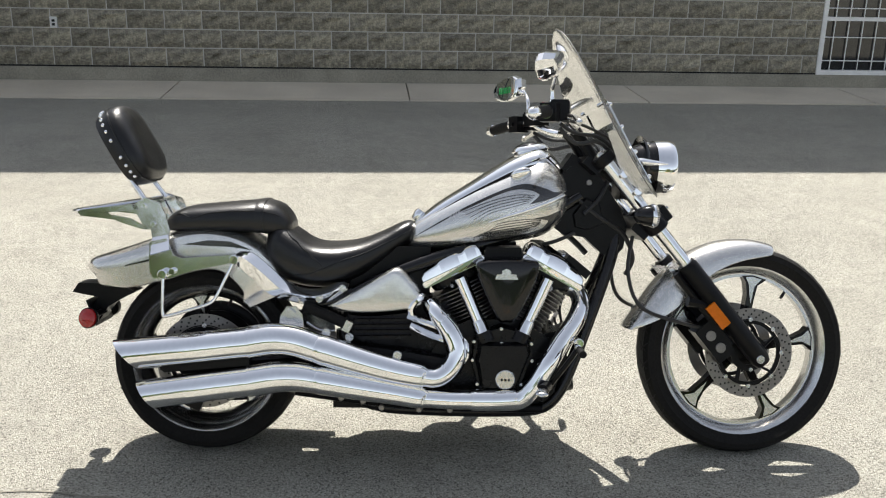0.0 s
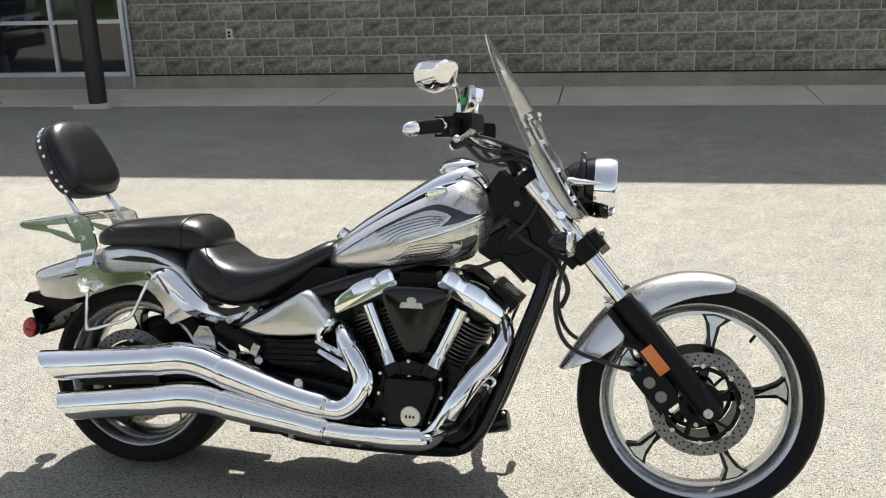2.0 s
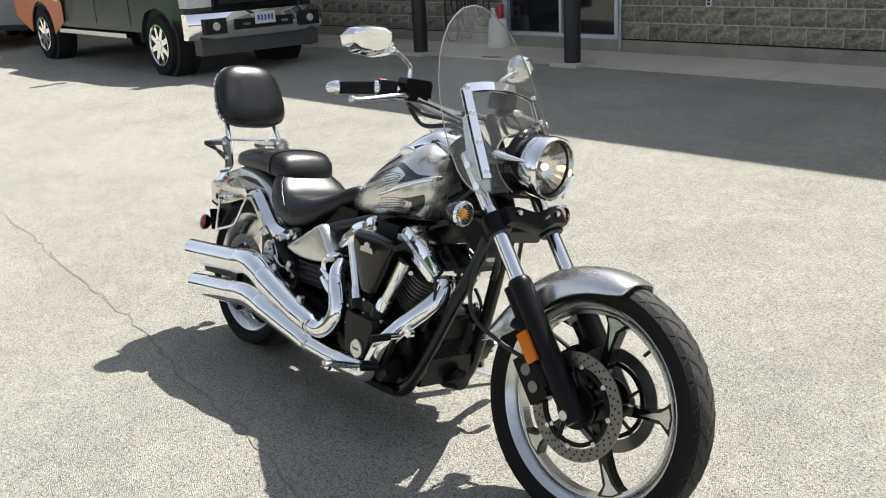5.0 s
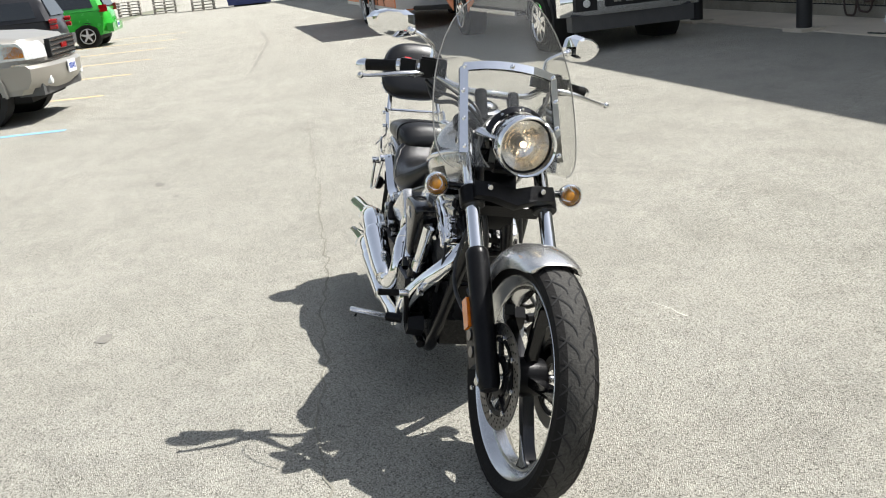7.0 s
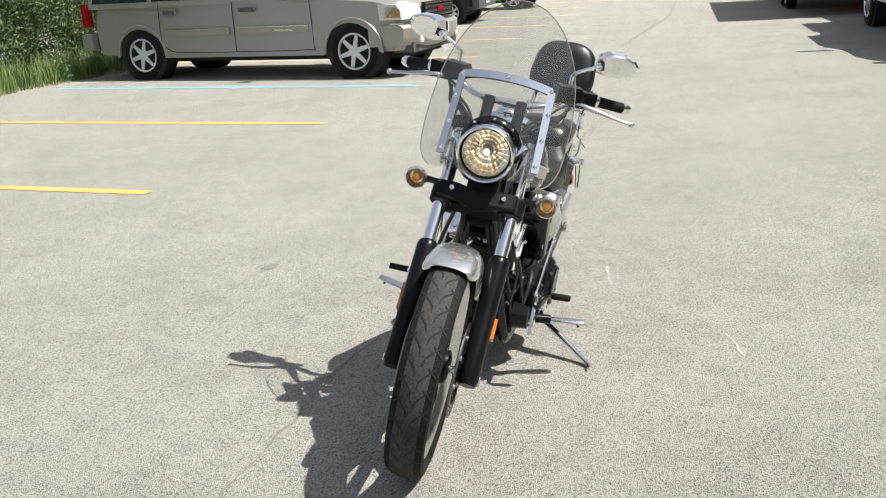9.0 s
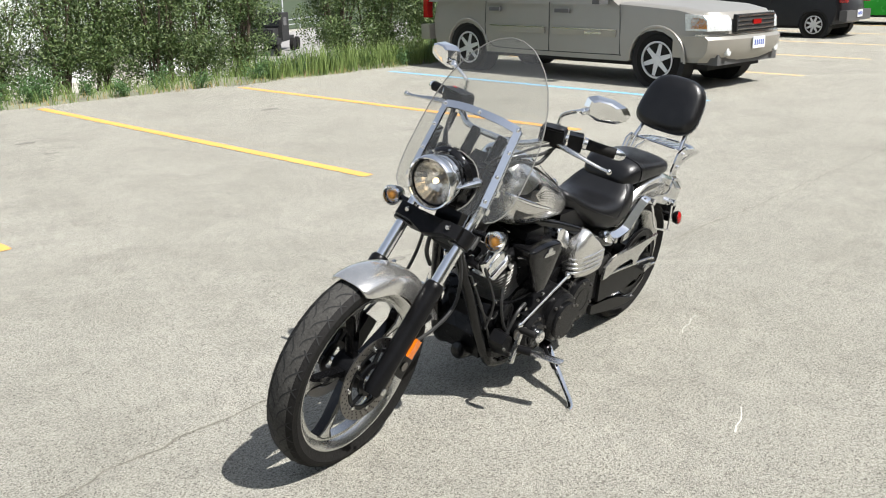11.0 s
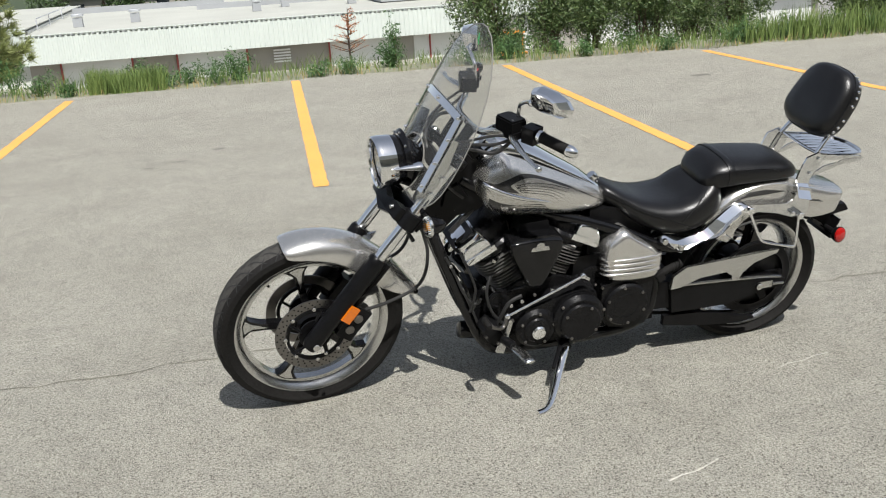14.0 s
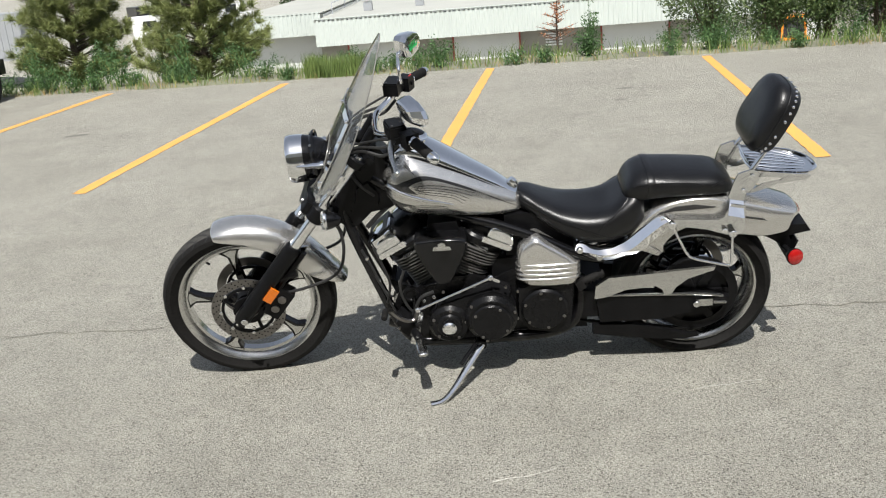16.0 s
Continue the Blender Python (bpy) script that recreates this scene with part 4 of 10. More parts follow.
both(lambda s: (lambda b: bp("fender_stay", prism(b, [(1.50, 0.625), (1.56, 0.62), (1.63, 0.54), (1.60, 0.51)], s * 0.086, s * 0.098), M_SATIN, bevel=0.004))(bmesh.new()))

# ---- frame and engine core
frame_ = empty("frame")
frame_.parent = bike
frame_["label"] = "black tubular motorcycle frame"
bm = bmesh.new()
prism(bm, [(1.13, 0.90), (1.19, 0.965), (1.255, 0.965), (1.345, 0.83), (1.375, 0.765), (1.365, 0.69), (1.33, 0.655), (1.29, 0.675), (1.235, 0.725), (1.165, 0.735), (1.10, 0.775)], -0.052, 0.052)
for s in (-1, 1):
    prism(bm, [(1.19, 0.80), (1.235, 0.86), (1.285, 0.835), (1.30, 0.77), (1.245, 0.745), (1.20, 0.755)], s * 0.045, s * 0.064, 0.008)
part("steering_head", bm, M_BLACK, frame_, bevel=0.012)
for s in (-1, 1):
    bm = bmesh.new()
    tube(bm, [(1.345, s * 0.030, 0.74), (1.320, s * 0.050, 0.64), (1.262, s * 0.080, 0.48), (1.202, s * 0.104, 0.32), (1.158, s * 0.118, 0.225), (1.105, s * 0.12, 0.172), (1.0, s * 0.12, 0.158), (0.75, s * 0.12, 0.158), (0.55, s * 0.12, 0.175), (0.46, s * 0.12, 0.25), (0.45, s * 0.115, 0.42)], 0.0215, 14, 5)
    part("down_tube", bm, M_FRAME, frame_)
    bm = bmesh.new()
    tube(bm, [(1.22, s * 0.04, 0.86), (1.0, s * 0.07, 0.735), (0.75, s * 0.10, 0.655), (0.60, s * 0.125, 0.60), (0.46, s * 0.135, 0.53), (0.36, s * 0.13, 0.50)], 0.021, 12, 5)
    part("top_rail", bm, M_GLOSS, frame_)
bm = bmesh.new()
tube(bm, [(1.2, 0, 0.82), (0.9, 0, 0.74), (0.6, 0, 0.66)], 0.035, 12, 3)
part("backbone", bm, M_BLACK, frame_)

engine = empty("engine")
engine.parent = bike
engine["label"] = "black V-twin engine with chrome covers"
bm = bmesh.new()
prism(bm, [(0.74, 0.24), (0.78, 0.19), (1.08, 0.18), (1.14, 0.22), (1.16, 0.30), (1.12, 0.40), (1.02, 0.46), (0.86, 0.46), (0.78, 0.42), (0.73, 0.34)], -0.13, 0.13)
prism(bm, [(0.50, 0.20), (0.76, 0.18), (0.80, 0.42), (0.72, 0.46), (0.52, 0.46), (0.46, 0.40), (0.46, 0.26)], -0.11, 0.11)
part("crankcase", bm, M_ENGINE, engine, bevel=0.012)
bm = bmesh.new()
prism(bm, [(0.95, 0.20), (1.17, 0.20), (1.20, 0.30), (1.15, 0.42), (1.05, 0.40)], -0.10, 0.10)
part("front_case", bm, M_ENGINE, engine, bevel=0.015)
bm = bmesh.new()
box(bm, (0.62, 0, 0.40), (0.34, 0.2, 0.22))
box(bm, (0.60, 0, 0.60), (0.26, 0.17, 0.18))
part("inner_case", bm, M_BLACK, engine, bevel=0.02)

CRANK = V(0.955, 0, 0.31)


def cylinder(tip, name):
    """Finned barrel with head and chrome rocker cover; tip: (x, z) of the top."""
    ax = (V(tip[0], 0, tip[1]) - CRANK)
    L = ax.length
    ax.normalize()
    m = Matrix.Translation(CRANK) @ Matrix(((ax.z, 0, ax.x), (0, 1, 0), (-ax.x, 0, ax.z))).to_4x4()
    cyl = empty(name)
    cyl.parent = bike
    cyl["label"] = "black finned cylinder with a chrome rocker cover"
    bm = bmesh.new()
    lathe(bm, [(0.062, 0.09), (0.066, 0.12), (0.066, L - 0.05), (0.060, L - 0.02)], m, 24)
    part("barrel", bm, M_ENGINE, cyl)
    n = 13
    for i in range(n):
        h = 0.135 + (L - 0.10 - 0.135) * i / (n - 1)
        top = i > n - 6
        hx, hy = (0.082, 0.118) if not top else (0.094, 0.128)
        bm = bmesh.new()
        ring = []
        for k in range(28):
            a = 2 * math.pi * k / 28
            c, s = math.cos(a), math.sin(a)
            ring.append((math.copysign(abs(c) ** 0.6, c) * hx, math.copysign(abs(s) ** 0.6, s) * hy))
        add_rings(bm, [[m @ V(x * f, y * f, h + dz) for x, y in ring] for f, dz in ((0.985, -0.0022), (1, -0.0012), (1, 0.0012), (0.985, 0.0022))], True)
        part("cooling_fin", bm, M_FIN, cyl, "black fin with a bright cut edge")
    bm = bmesh.new()
    add_rings(bm, [[m @ V(x * f, y * f, h) for x, y in ring] for f, h in ((0.93, L - 0.085), (0.97, L - 0.075), (0.97, L - 0.055), (0.90, L - 0.045))], True)
    part("cylinder_head", bm, M_ENGINE, cyl)
    bm = bmesh.new()
    cov = []
    for f, h in ((1.03, L - 0.050), (1.06, L - 0.046), (1.06, L - 0.018), (0.96, L + 0.006), (0.70, L + 0.018)):
        cov.append([m @ V(x * f * 1.02, y * f * 0.72, h + (0.006 * math.cos(3 * math.atan2(y, x)) if h > L - 0.02 else 0)) for x, y in ring])
    add_rings(bm, cov, True)
    part("rocker_cover", bm, M_ENGINE, cyl, "black rocker cover", bevel=0.002)
    o = 1 if ax.x > 0 else -1       # towards the outer end of the V
    lobed = [(-0.104, -0.036), (-0.108, -0.012), (-0.102, 0.002), (-0.088, 0.009), (-0.064, 0.010), (-0.053, 0.005), (-0.042, 0.004), (-0.031, 0.009), (-0.008, 0.012),
             (0.024, 0.011), (0.040, 0.004), (0.052, 0.001), (0.082, -0.004), (0.102, -0.014), (0.107, -0.036)]
    short = [(0.002, -0.036), (0.000, -0.006), (0.010, 0.010), (0.030, 0.016), (0.070, 0.014), (0.092, 0.004), (0.106, -0.016), (0.106, -0.036)]
    band = [(-0.104, -0.056), (-0.111, -0.050), (-0.111, -0.038), (-0.106, -0.033), (0.104, -0.033), (0.111, -0.038), (0.111, -0.050), (0.104, -0.056)]
    for s, outline in ((-1, lobed), (1, short)):
        bm = bmesh.new()
        prof = [(p.x, p.z) for p in curve_points([(u, 0, z) for u, z in outline], 3)]
        mid = (prof[0][0] + prof[-1][0]) / 2
        add_rings(bm, [[m @ V(o * (mid + (u - mid) * f), s * y, L - 0.036 + (z + 0.036) * g) for u, z in prof]
                       for y, f, g in ((0.040, 0.99, 1.0), (0.100, 1.0, 0.99), (0.116, 0.995, 0.93), (0.122, 0.985, 0.86), (0.125, 0.975, 0.74), (0.128, 0.965, 0.02))])
        part("cover_end", bm, M_CHROME, cyl, "lobed chrome rocker cover end", 24)
        bm = bmesh.new()
        half = band if s < 0 else [(max(u, -0.012), z) for u, z in band]
        add_rings(bm, [[m @ V(o * u * f, s * y, L + z) for u, z in half] for y, f in ((0.045, 1.0), (0.126, 1.0), (0.133, 0.985), (0.136, 0.95))])
        part("cover_flange", bm, M_CHROME, cyl, "chrome flange", 40, 0.003)
    return m, L


M_R, L_R = cylinder((0.785, 0.655), "rear_cylinder")
M_F, L_F = cylinder((1.145, 0.655), "front_cylinder")
bm = bmesh.new()
plate = [(0.018, -0.012), (0.060, -0.030), (0.098, -0.022), (0.112, 0.004), (0.112, 0.030), (0.096, 0.040), (0.096, 0.054), (0.114, 0.064), (0.114, 0.100), (0.100, 0.116), (0.040, 0.118), (0.018, 0.100)]
add_rings(bm, [[M_F @ V(0.066 + (x - 0.066) * f, 0.046 + (y - 0.046) * f, L_F + z - 0.16 * max(x - 0.06, 0)) for x, y in plate] for f, z in ((1.0, -0.030), (1.0, 0.018), (0.96, 0.025), (0.86, 0.028))])
bp("head_cover", bm, M_CHROME, "chrome cover on the front of the cylinder head")
for a, b in (((0.826, 0.60), (0.901, 0.425)), ((1.105, 0.60), (1.028, 0.425))):
    pr = empty("pushrod_tube")
    pr.parent = bike
    pr["label"] = "chrome pushrod tube"
    bm = bmesh.new()
    tube(bm, [(a[0], -0.155, a[1]), (b[0], -0.17, b[1])], [0.0225, 0.0195], 18, 1)
    part("sleeve", bm, M_CHROME, pr)
    d = (V(b[0], -0.17, b[1]) - V(a[0], -0.155, a[1])).normalized()
    e = V(b[0], -0.17, b[1])
    bm = bmesh.new()
    tube(bm, [e - d * 0.045, e - d * 0.035, e - d * 0.006, e], [0.021, 0.024, 0.024, 0.027], 18, 1)
    part("collar", bm, M_CHROME, pr)
    bm = bmesh.new()
    tube(bm, [e - d * 0.004, e + d * 0.03], 0.031, 16, 1)
    part("seat", bm, M_ENGINE, pr)

# air boxes either side
def airbox(s):
    ab = empty("air_box")
    ab.parent = bike
    ab["label"] = "black triangular air box cover with a winged badge"
    pol = [(0.874, 0.648), (0.897, 0.660), (0.972, 0.666), (1.052, 0.662), (1.074, 0.650), (1.067, 0.60), (1.007, 0.475), (0.974, 0.462), (0.942, 0.475), (0.882, 0.60)]
    bm = bmesh.new()
    pillow(bm, pol, s * 0.09, s * 0.203, 0.16, 5, 0.72)
    part("cover", bm, M_GLOSS, ab, angle=60)
    bm = bmesh.new()
    c = V(0.969, s * 0.209, 0.617 if s < 0 else 0.635)
    prism(bm, [(c.x - 0.036, c.z - 0.014), (c.x + 0.036, c.z - 0.014), (c.x + 0.030, c.z + 0.002), (c.x + 0.014, c.z + 0.003), (c.x + 0.014, c.z + 0.014), (c.x, c.z + 0.02), (c.x - 0.014, c.z + 0.014), (c.x - 0.014, c.z + 0.003), (c.x - 0.030, c.z + 0.002)], s * 0.203, s * 0.2085)
    part("badge", bm, M_SATIN, ab, "bright winged badge", bevel=0.001)
    bm = bmesh.new()
    prism(bm, [(0.90, 0.645), (1.03, 0.647), (1.02, 0.695), (0.91, 0.695)], s * 0.05, s * 0.125)
    part("duct", bm, M_BLACK, ab, bevel=0.006)


both(airbox)

# right side: cam cover, badge
cov = empty("cam_cover")
cov.parent = bike
cov["label"] = "black cam cover with a round bright badge"
bm = bmesh.new()
prism(bm, [(0.862, 0.33), (0.872, 0.405), (0.90, 0.43), (0.96, 0.452), (1.03, 0.43), (1.06, 0.40), (1.066, 0.36), (1.02, 0.235), (0.89, 0.235)], -0.12, -0.185, 0.006)
prism(bm, [(0.885, 0.40), (1.048, 0.40), (1.055, 0.37), (1.010, 0.245), (0.897, 0.245), (0.876, 0.34)], -0.184, -0.212, 0.014)
part("cover", bm, M_ENGINE, cov, bevel=0.005)
bm = bmesh.new()
disc(bm, (0.972, -0.214, 0.284), 0.031, 0.012, "y", 32, 0.003)
part("badge", bm, M_SATIN, cov, "round bright badge")
bm = bmesh.new()
for k in (-0.007, 0.0, 0.007):
    box(bm, (0.972 + k * 1.6, -0.2205, 0.284), (0.006, 0.001, 0.008))
part("badge_mark", bm, M_BLACK, cov, "small dark bars")
bm = bmesh.new()
for x, z in ((0.872, 0.40), (0.905, 0.425), (0.958, 0.442), (1.02, 0.425), (1.055, 0.395), (0.868, 0.34), (0.885, 0.262), (1.025, 0.262), (1.058, 0.34), (0.96, 0.395), (0.91, 0.25)):
    bolt(bm, (x, -0.189, z), r=0.006, h=0.010)
part("bolt", bm, M_SATIN, cov, "small bright bolts")

# left side: clutch, stator and pulley covers
lc = empty("primary_cover")
lc.parent = bike
lc["label"] = "black primary drive covers with bright bolts"
bm = bmesh.new()
disc(bm, (0.803, 0.175, 0.312), 0.102, 0.11, "y", 40, 0.016)
disc(bm, (0.966, 0.165, 0.285), 0.083, 0.09, "y", 36, 0.014)
prism(bm, [(0.72, 0.40), (0.78, 0.43), (0.90, 0.41), (1.02, 0.37), (1.05, 0.29), (1.0, 0.21), (0.80, 0.205), (0.71, 0.26)], 0.11, 0.195, 0.01)
part("case", bm, M_ENGINE, lc, bevel=0.004)
bm = bmesh.new()
disc(bm, (0.803, 0.232, 0.305), 0.080, 0.022, "y", 40, 0.006)
part("clutch_cover", bm, M_ENGINE, lc)
bm = bmesh.new()
disc(bm, (0.967, 0.212, 0.287), 0.052, 0.016, "y", 30, 0.006)
part("stator_cover", bm, M_ENGINE, lc)
bm = bmesh.new()
disc(bm, (0.967, 0.228, 0.286), 0.028, 0.024, "y", 30, 0.006)
part("chrome_cap", bm, M_CHROME, lc, "chrome cap")
bm = bmesh.new()
prism(bm, [(0.47, 0.43), (0.53, 0.452), (0.63, 0.44), (0.70, 0.405), (0.705, 0.26), (0.66, 0.205), (0.55, 0.185), (0.49, 0.20), (0.475, 0.28)], 0.10, 0.165, 0.012)
disc(bm, (0.593, 0.168, 0.312), 0.092, 0.03, "y", 40, 0.008)
part("pulley_cover", bm, M_ENGINE, lc, bevel=0.005)
bm = bmesh.new()
lathe(bm, [(0.046, 0), (0.05, 0.003), (0.054, 0)], pose(0.593, 0.182, 0.312, -90, 0, 0), 36)
part("cover_ring", bm, M_ENGINE, lc)
bm = bmesh.new()
for cx, cz, r, y, k in ((0.803, 0.305, 0.070, 0.243, 4), (0.967, 0.287, 0.066, 0.211, 5), (0.593, 0.312, 0.080, 0.184, 6), (0.803, 0.312, 0.098, 0.228, 3)):
    for i in range(k):
        a = 2 * math.pi * (i + 0.35) / k
        bolt(bm, (cx + math.cos(a) * r, y, cz + math.sin(a) * r), r=0.006, h=0.008)
part("bolt", bm, M_STEEL, lc, "small steel bolts")
# shift linkage, pegs and levers
bm = bmesh.new()
tube(bm, [(1.085, 0.205, 0.363), (0.795, 0.205, 0.488)], 0.006, 10, 1)
for p in ((1.085, 0.205, 0.363), (0.795, 0.205, 0.488)):
    blob(bm, p, (0.013, 0.012, 0.013), 10, 6)
tube(bm, [(0.795, 0.205, 0.488), (0.765, 0.19, 0.462)], 0.008, 8, 1)
bp("shift_rod", bm, M_CHROME, "chrome shift linkage rod")
bm = bmesh.new()
tube(bm, [(1.085, 0.205, 0.365), (1.105, 0.215, 0.325), (1.15, 0.235, 0.345), (1.185, 0.255, 0.395), (1.197, 0.278, 0.414)], 0.008, 8, 4)
bp("shift_lever", bm, M_STEEL, "steel shift lever")
bm = bmesh.new()
tube(bm, [(1.198, 0.276, 0.415), (1.20, 0.284, 0.416), (1.20, 0.336, 0.420), (1.20, 0.344, 0.420)], [0.009, 0.0125, 0.0125, 0.009], 12, 1)
bp("shift_pad", bm, M_RUBBER, "black rubber shift lever pad")


def peg(s, a, b, nm):
    pg = empty("foot_peg")
    pg.parent = bike
    pg["label"] = nm
    a, b = V(*a), V(*b)
    d = (b - a).normalized()
    bm = bmesh.new()
    tube(bm, [a, a + d * 0.02, b - d * 0.03, b - d * 0.004, b], [0.012, 0.019, 0.021, 0.019, 0.012], 12, 1, flat=0.45)
    part("peg", bm, M_SATIN, pg)
    bm = bmesh.new()
    tube(bm, [a + V(0.02, -s * 0.05, 0), a], 0.017, 10, 1)
    part("hinge", bm, M_BLACK, pg)
    bm = bmesh.new()
    tube(bm, [b - d * 0.03, b - d * 0.02 + V(0, 0, -0.022)], 0.004, 6, 1)
    part("feeler", bm, M_BLACK, pg)


peg(-1, (1.085, -0.275, 0.268), (1.066, -0.402, 0.286), "bright alloy foot peg")
peg(1, (1.085, 0.275, 0.278), (1.062, 0.402, 0.286), "bright alloy foot peg")
bm = bmesh.new()
prism(bm, [(1.03, 0.26), (1.075, 0.285), (1.12, 0.285), (1.14, 0.24), (1.10, 0.200), (1.05, 0.215)], -0.15, -0.205, 0.01)
tube(bm, [(1.11, -0.21, 0.26), (1.165, -0.225, 0.34), (1.195, -0.235, 0.39)], 0.009, 8, 4)
bp("brake_pedal", bm, M_BLACK, "black brake pedal bracket", bevel=0.005)
bm = bmesh.new()
tube(bm, [(1.197, -0.228, 0.392), (1.197, -0.262, 0.393)], 0.011, 12, 1)
bp("pedal_sleeve", bm, M_CHROME, "bright pedal sleeve")
bm = bmesh.new()
tube(bm, [(1.197, -0.260, 0.393), (1.197, -0.330, 0.393)], 0.0115, 12, 1)
bp("pedal_pad", bm, M_RUBBER, "black rubber pedal pad")
bm = bmesh.new()
disc(bm, (1.205, -0.19, 0.40), 0.016, 0.02, "y", 14)
bp("pedal_pivot", bm, M_CHROME)
ks = empty("kickstand")
ks.parent = bike
ks["label"] = "chrome kickstand swung out to the ground"
bm = bmesh.new()
tube(bm, [(0.85, 0.21, 0.19), (0.90, 0.29, 0.155), (0.96, 0.385, 0.115), (1.005, 0.44, 0.098), (1.05, 0.458, 0.097)], [0.018, 0.015, 0.012, 0.012, 0.016], 12, 4, flat=0.8)
part("leg", bm, M_CHROME, ks)
bm = bmesh.new()
tube(bm, [(0.86, 0.19, 0.20), (0.93, 0.30, 0.165)], 0.008, 10, 1)
tube(bm, [(0.845, 0.14, 0.20), (0.85, 0.22, 0.19)], 0.022, 10, 1)
part("spring", bm, M_BLACK, ks, "black return spring and pivot")
# belly clutter
bm = bmesh.new()
box(bm, (0.62, -0.02, 0.185), (0.40, 0.20, 0.05))
tube(bm, [(0.30, -0.13, 0.215), (0.55, -0.15, 0.19), (0.75, -0.15, 0.175), (1.10, -0.15, 0.172)], 0.014, 8, 4)
tube(bm, [(0.95, -0.11, 0.185), (1.12, -0.11, 0.20), (1.17, -0.11, 0.26)], 0.02, 8, 4)
bp("belly_pan", bm, M_BLACK, "black frame underside", bevel=0.006)
bm = bmesh.new()
for p in ((0.45, -0.165, 0.205), (0.58, -0.165, 0.175), (0.70, -0.165, 0.17), (0.80, -0.165, 0.17), (0.52, -0.165, 0.195)):
    bolt(bm, p, r=0.010, h=0.012)
tube(bm, [(0.52, -0.16, 0.215), (0.66, -0.16, 0.205)], 0.012, 10, 1)
for piece in islands(bm):
    bp("belly_bolt", piece, M_STEEL, "steel bolt under the frame")
bm.free()

# ---- exhaust, right side
def pipe(name, pts, r, label, n=24, steps=8, parent=None):
    bm = bmesh.new()
    tube(bm, pts, r, n, steps)
    return bp(name, bm, M_CHROME, label, parent)


ex = empty("exhaust")
ex.parent = bike
ex["label"] = "pair of stacked chrome exhaust pipes with slash-cut tips"


def muffler(axis, r, cut, y):
    """A tube whose open end is cut on the slant. axis: (x, z) from tip to joint."""
    pts = curve_points([V(x, y, z) for x, z in axis], 10)
    n = 32
    rings, inner = [], []
    for i, p in enumerate(pts):
        t = (pts[min(i + 1, len(pts) - 1)] - pts[max(i - 1, 0)]).normalized()
        up = V(-t.z, 0, t.x)
        f = i / (len(pts) - 1)
        rr = float(np.interp(f, [0, 0.08, 0.6, 1], [r[0], r[0], r[1], r[2]]))
        ring, ring2 = [], []
        for k in range(n):
            a = 2 * math.pi * k / n
            sh = max(0.0, 1 - f * 5) * (-cut) * math.sin(a)
            q = p + V(0, math.cos(a), 0) * rr + up * (math.sin(a) * rr) + t * sh
            ring.append(q)
            ring2.append(p + V(0, math.cos(a), 0) * (rr - 0.003) + up * (math.sin(a) * (rr - 0.003)) + t * sh)
        rings.append(ring)
        inner.append(ring2)
    bm = bmesh.new()
    deep = inner[len(inner) // 4]
    add_rings(bm, [deep] + inner[len(inner) // 4 - 1::-1] + rings, True)
    return bm


part("muffler", muffler([(-0.215, 0.350), (-0.05, 0.368), (0.10, 0.386), (0.165, 0.393)], (0.050, 0.0495, 0.0495), 0.038, -0.215), M_CHROME, ex, "chrome slash-cut muffler")
part("muffler", muffler([(-0.155, 0.226), (-0.02, 0.246), (0.11, 0.264), (0.170, 0.272)], (0.047, 0.047, 0.047), 0.024, -0.225), M_CHROME, ex, "chrome slash-cut muffler")
for nm, pts, rr in (("mid_pipe", [(0.163, -0.215, 0.393), (0.24, -0.217, 0.405), (0.31, -0.22, 0.400), (0.40, -0.222, 0.372), (0.52, -0.222, 0.336), (0.62, -0.222, 0.310), (0.715, -0.22, 0.292)], [0.0515, 0.0515, 0.050, 0.047, 0.043, 0.040, 0.036]),
                    ("mid_pipe", [(0.168, -0.225, 0.272), (0.25, -0.226, 0.286), (0.32, -0.228, 0.288), (0.40, -0.228, 0.276), (0.52, -0.226, 0.256), (0.62, -0.224, 0.240), (0.715, -0.222, 0.222)], [0.049, 0.049, 0.047, 0.043, 0.039, 0.036, 0.033])):
    part(nm, tube(bmesh.new(), pts, rr, 28, 8), M_CHROME, ex, "chrome heat shield")
part("header_pipe", tube(bmesh.new(), [(0.70, -0.22, 0.294), (0.755, -0.215, 0.288), (0.80, -0.205, 0.318), (0.818, -0.195, 0.37), (0.795, -0.185, 0.43), (0.755, -0.165, 0.48), (0.735, -0.13, 0.505)], [0.032, 0.032, 0.033, 0.033, 0.033, 0.029, 0.029], 24, 8), M_CHROME, ex, "chrome header pipe")
part("header_pipe", tube(bmesh.new(), [(0.70, -0.222, 0.224), (0.80, -0.216, 0.217), (0.90, -0.21, 0.216), (1.01, -0.207, 0.216), (1.060, -0.213, 0.258), (1.108, -0.212, 0.336), (1.152, -0.178, 0.402), (1.200, -0.138, 0.462), (1.222, -0.100, 0.510), (1.212, -0.070, 0.548), (1.17, -0.05, 0.57)], [0.030, 0.030, 0.032, 0.032, 0.030, 0.031, 0.031, 0.031, 0.030, 0.030, 0.030], 24, 8), M_CHROME, ex, "chrome header pipe")
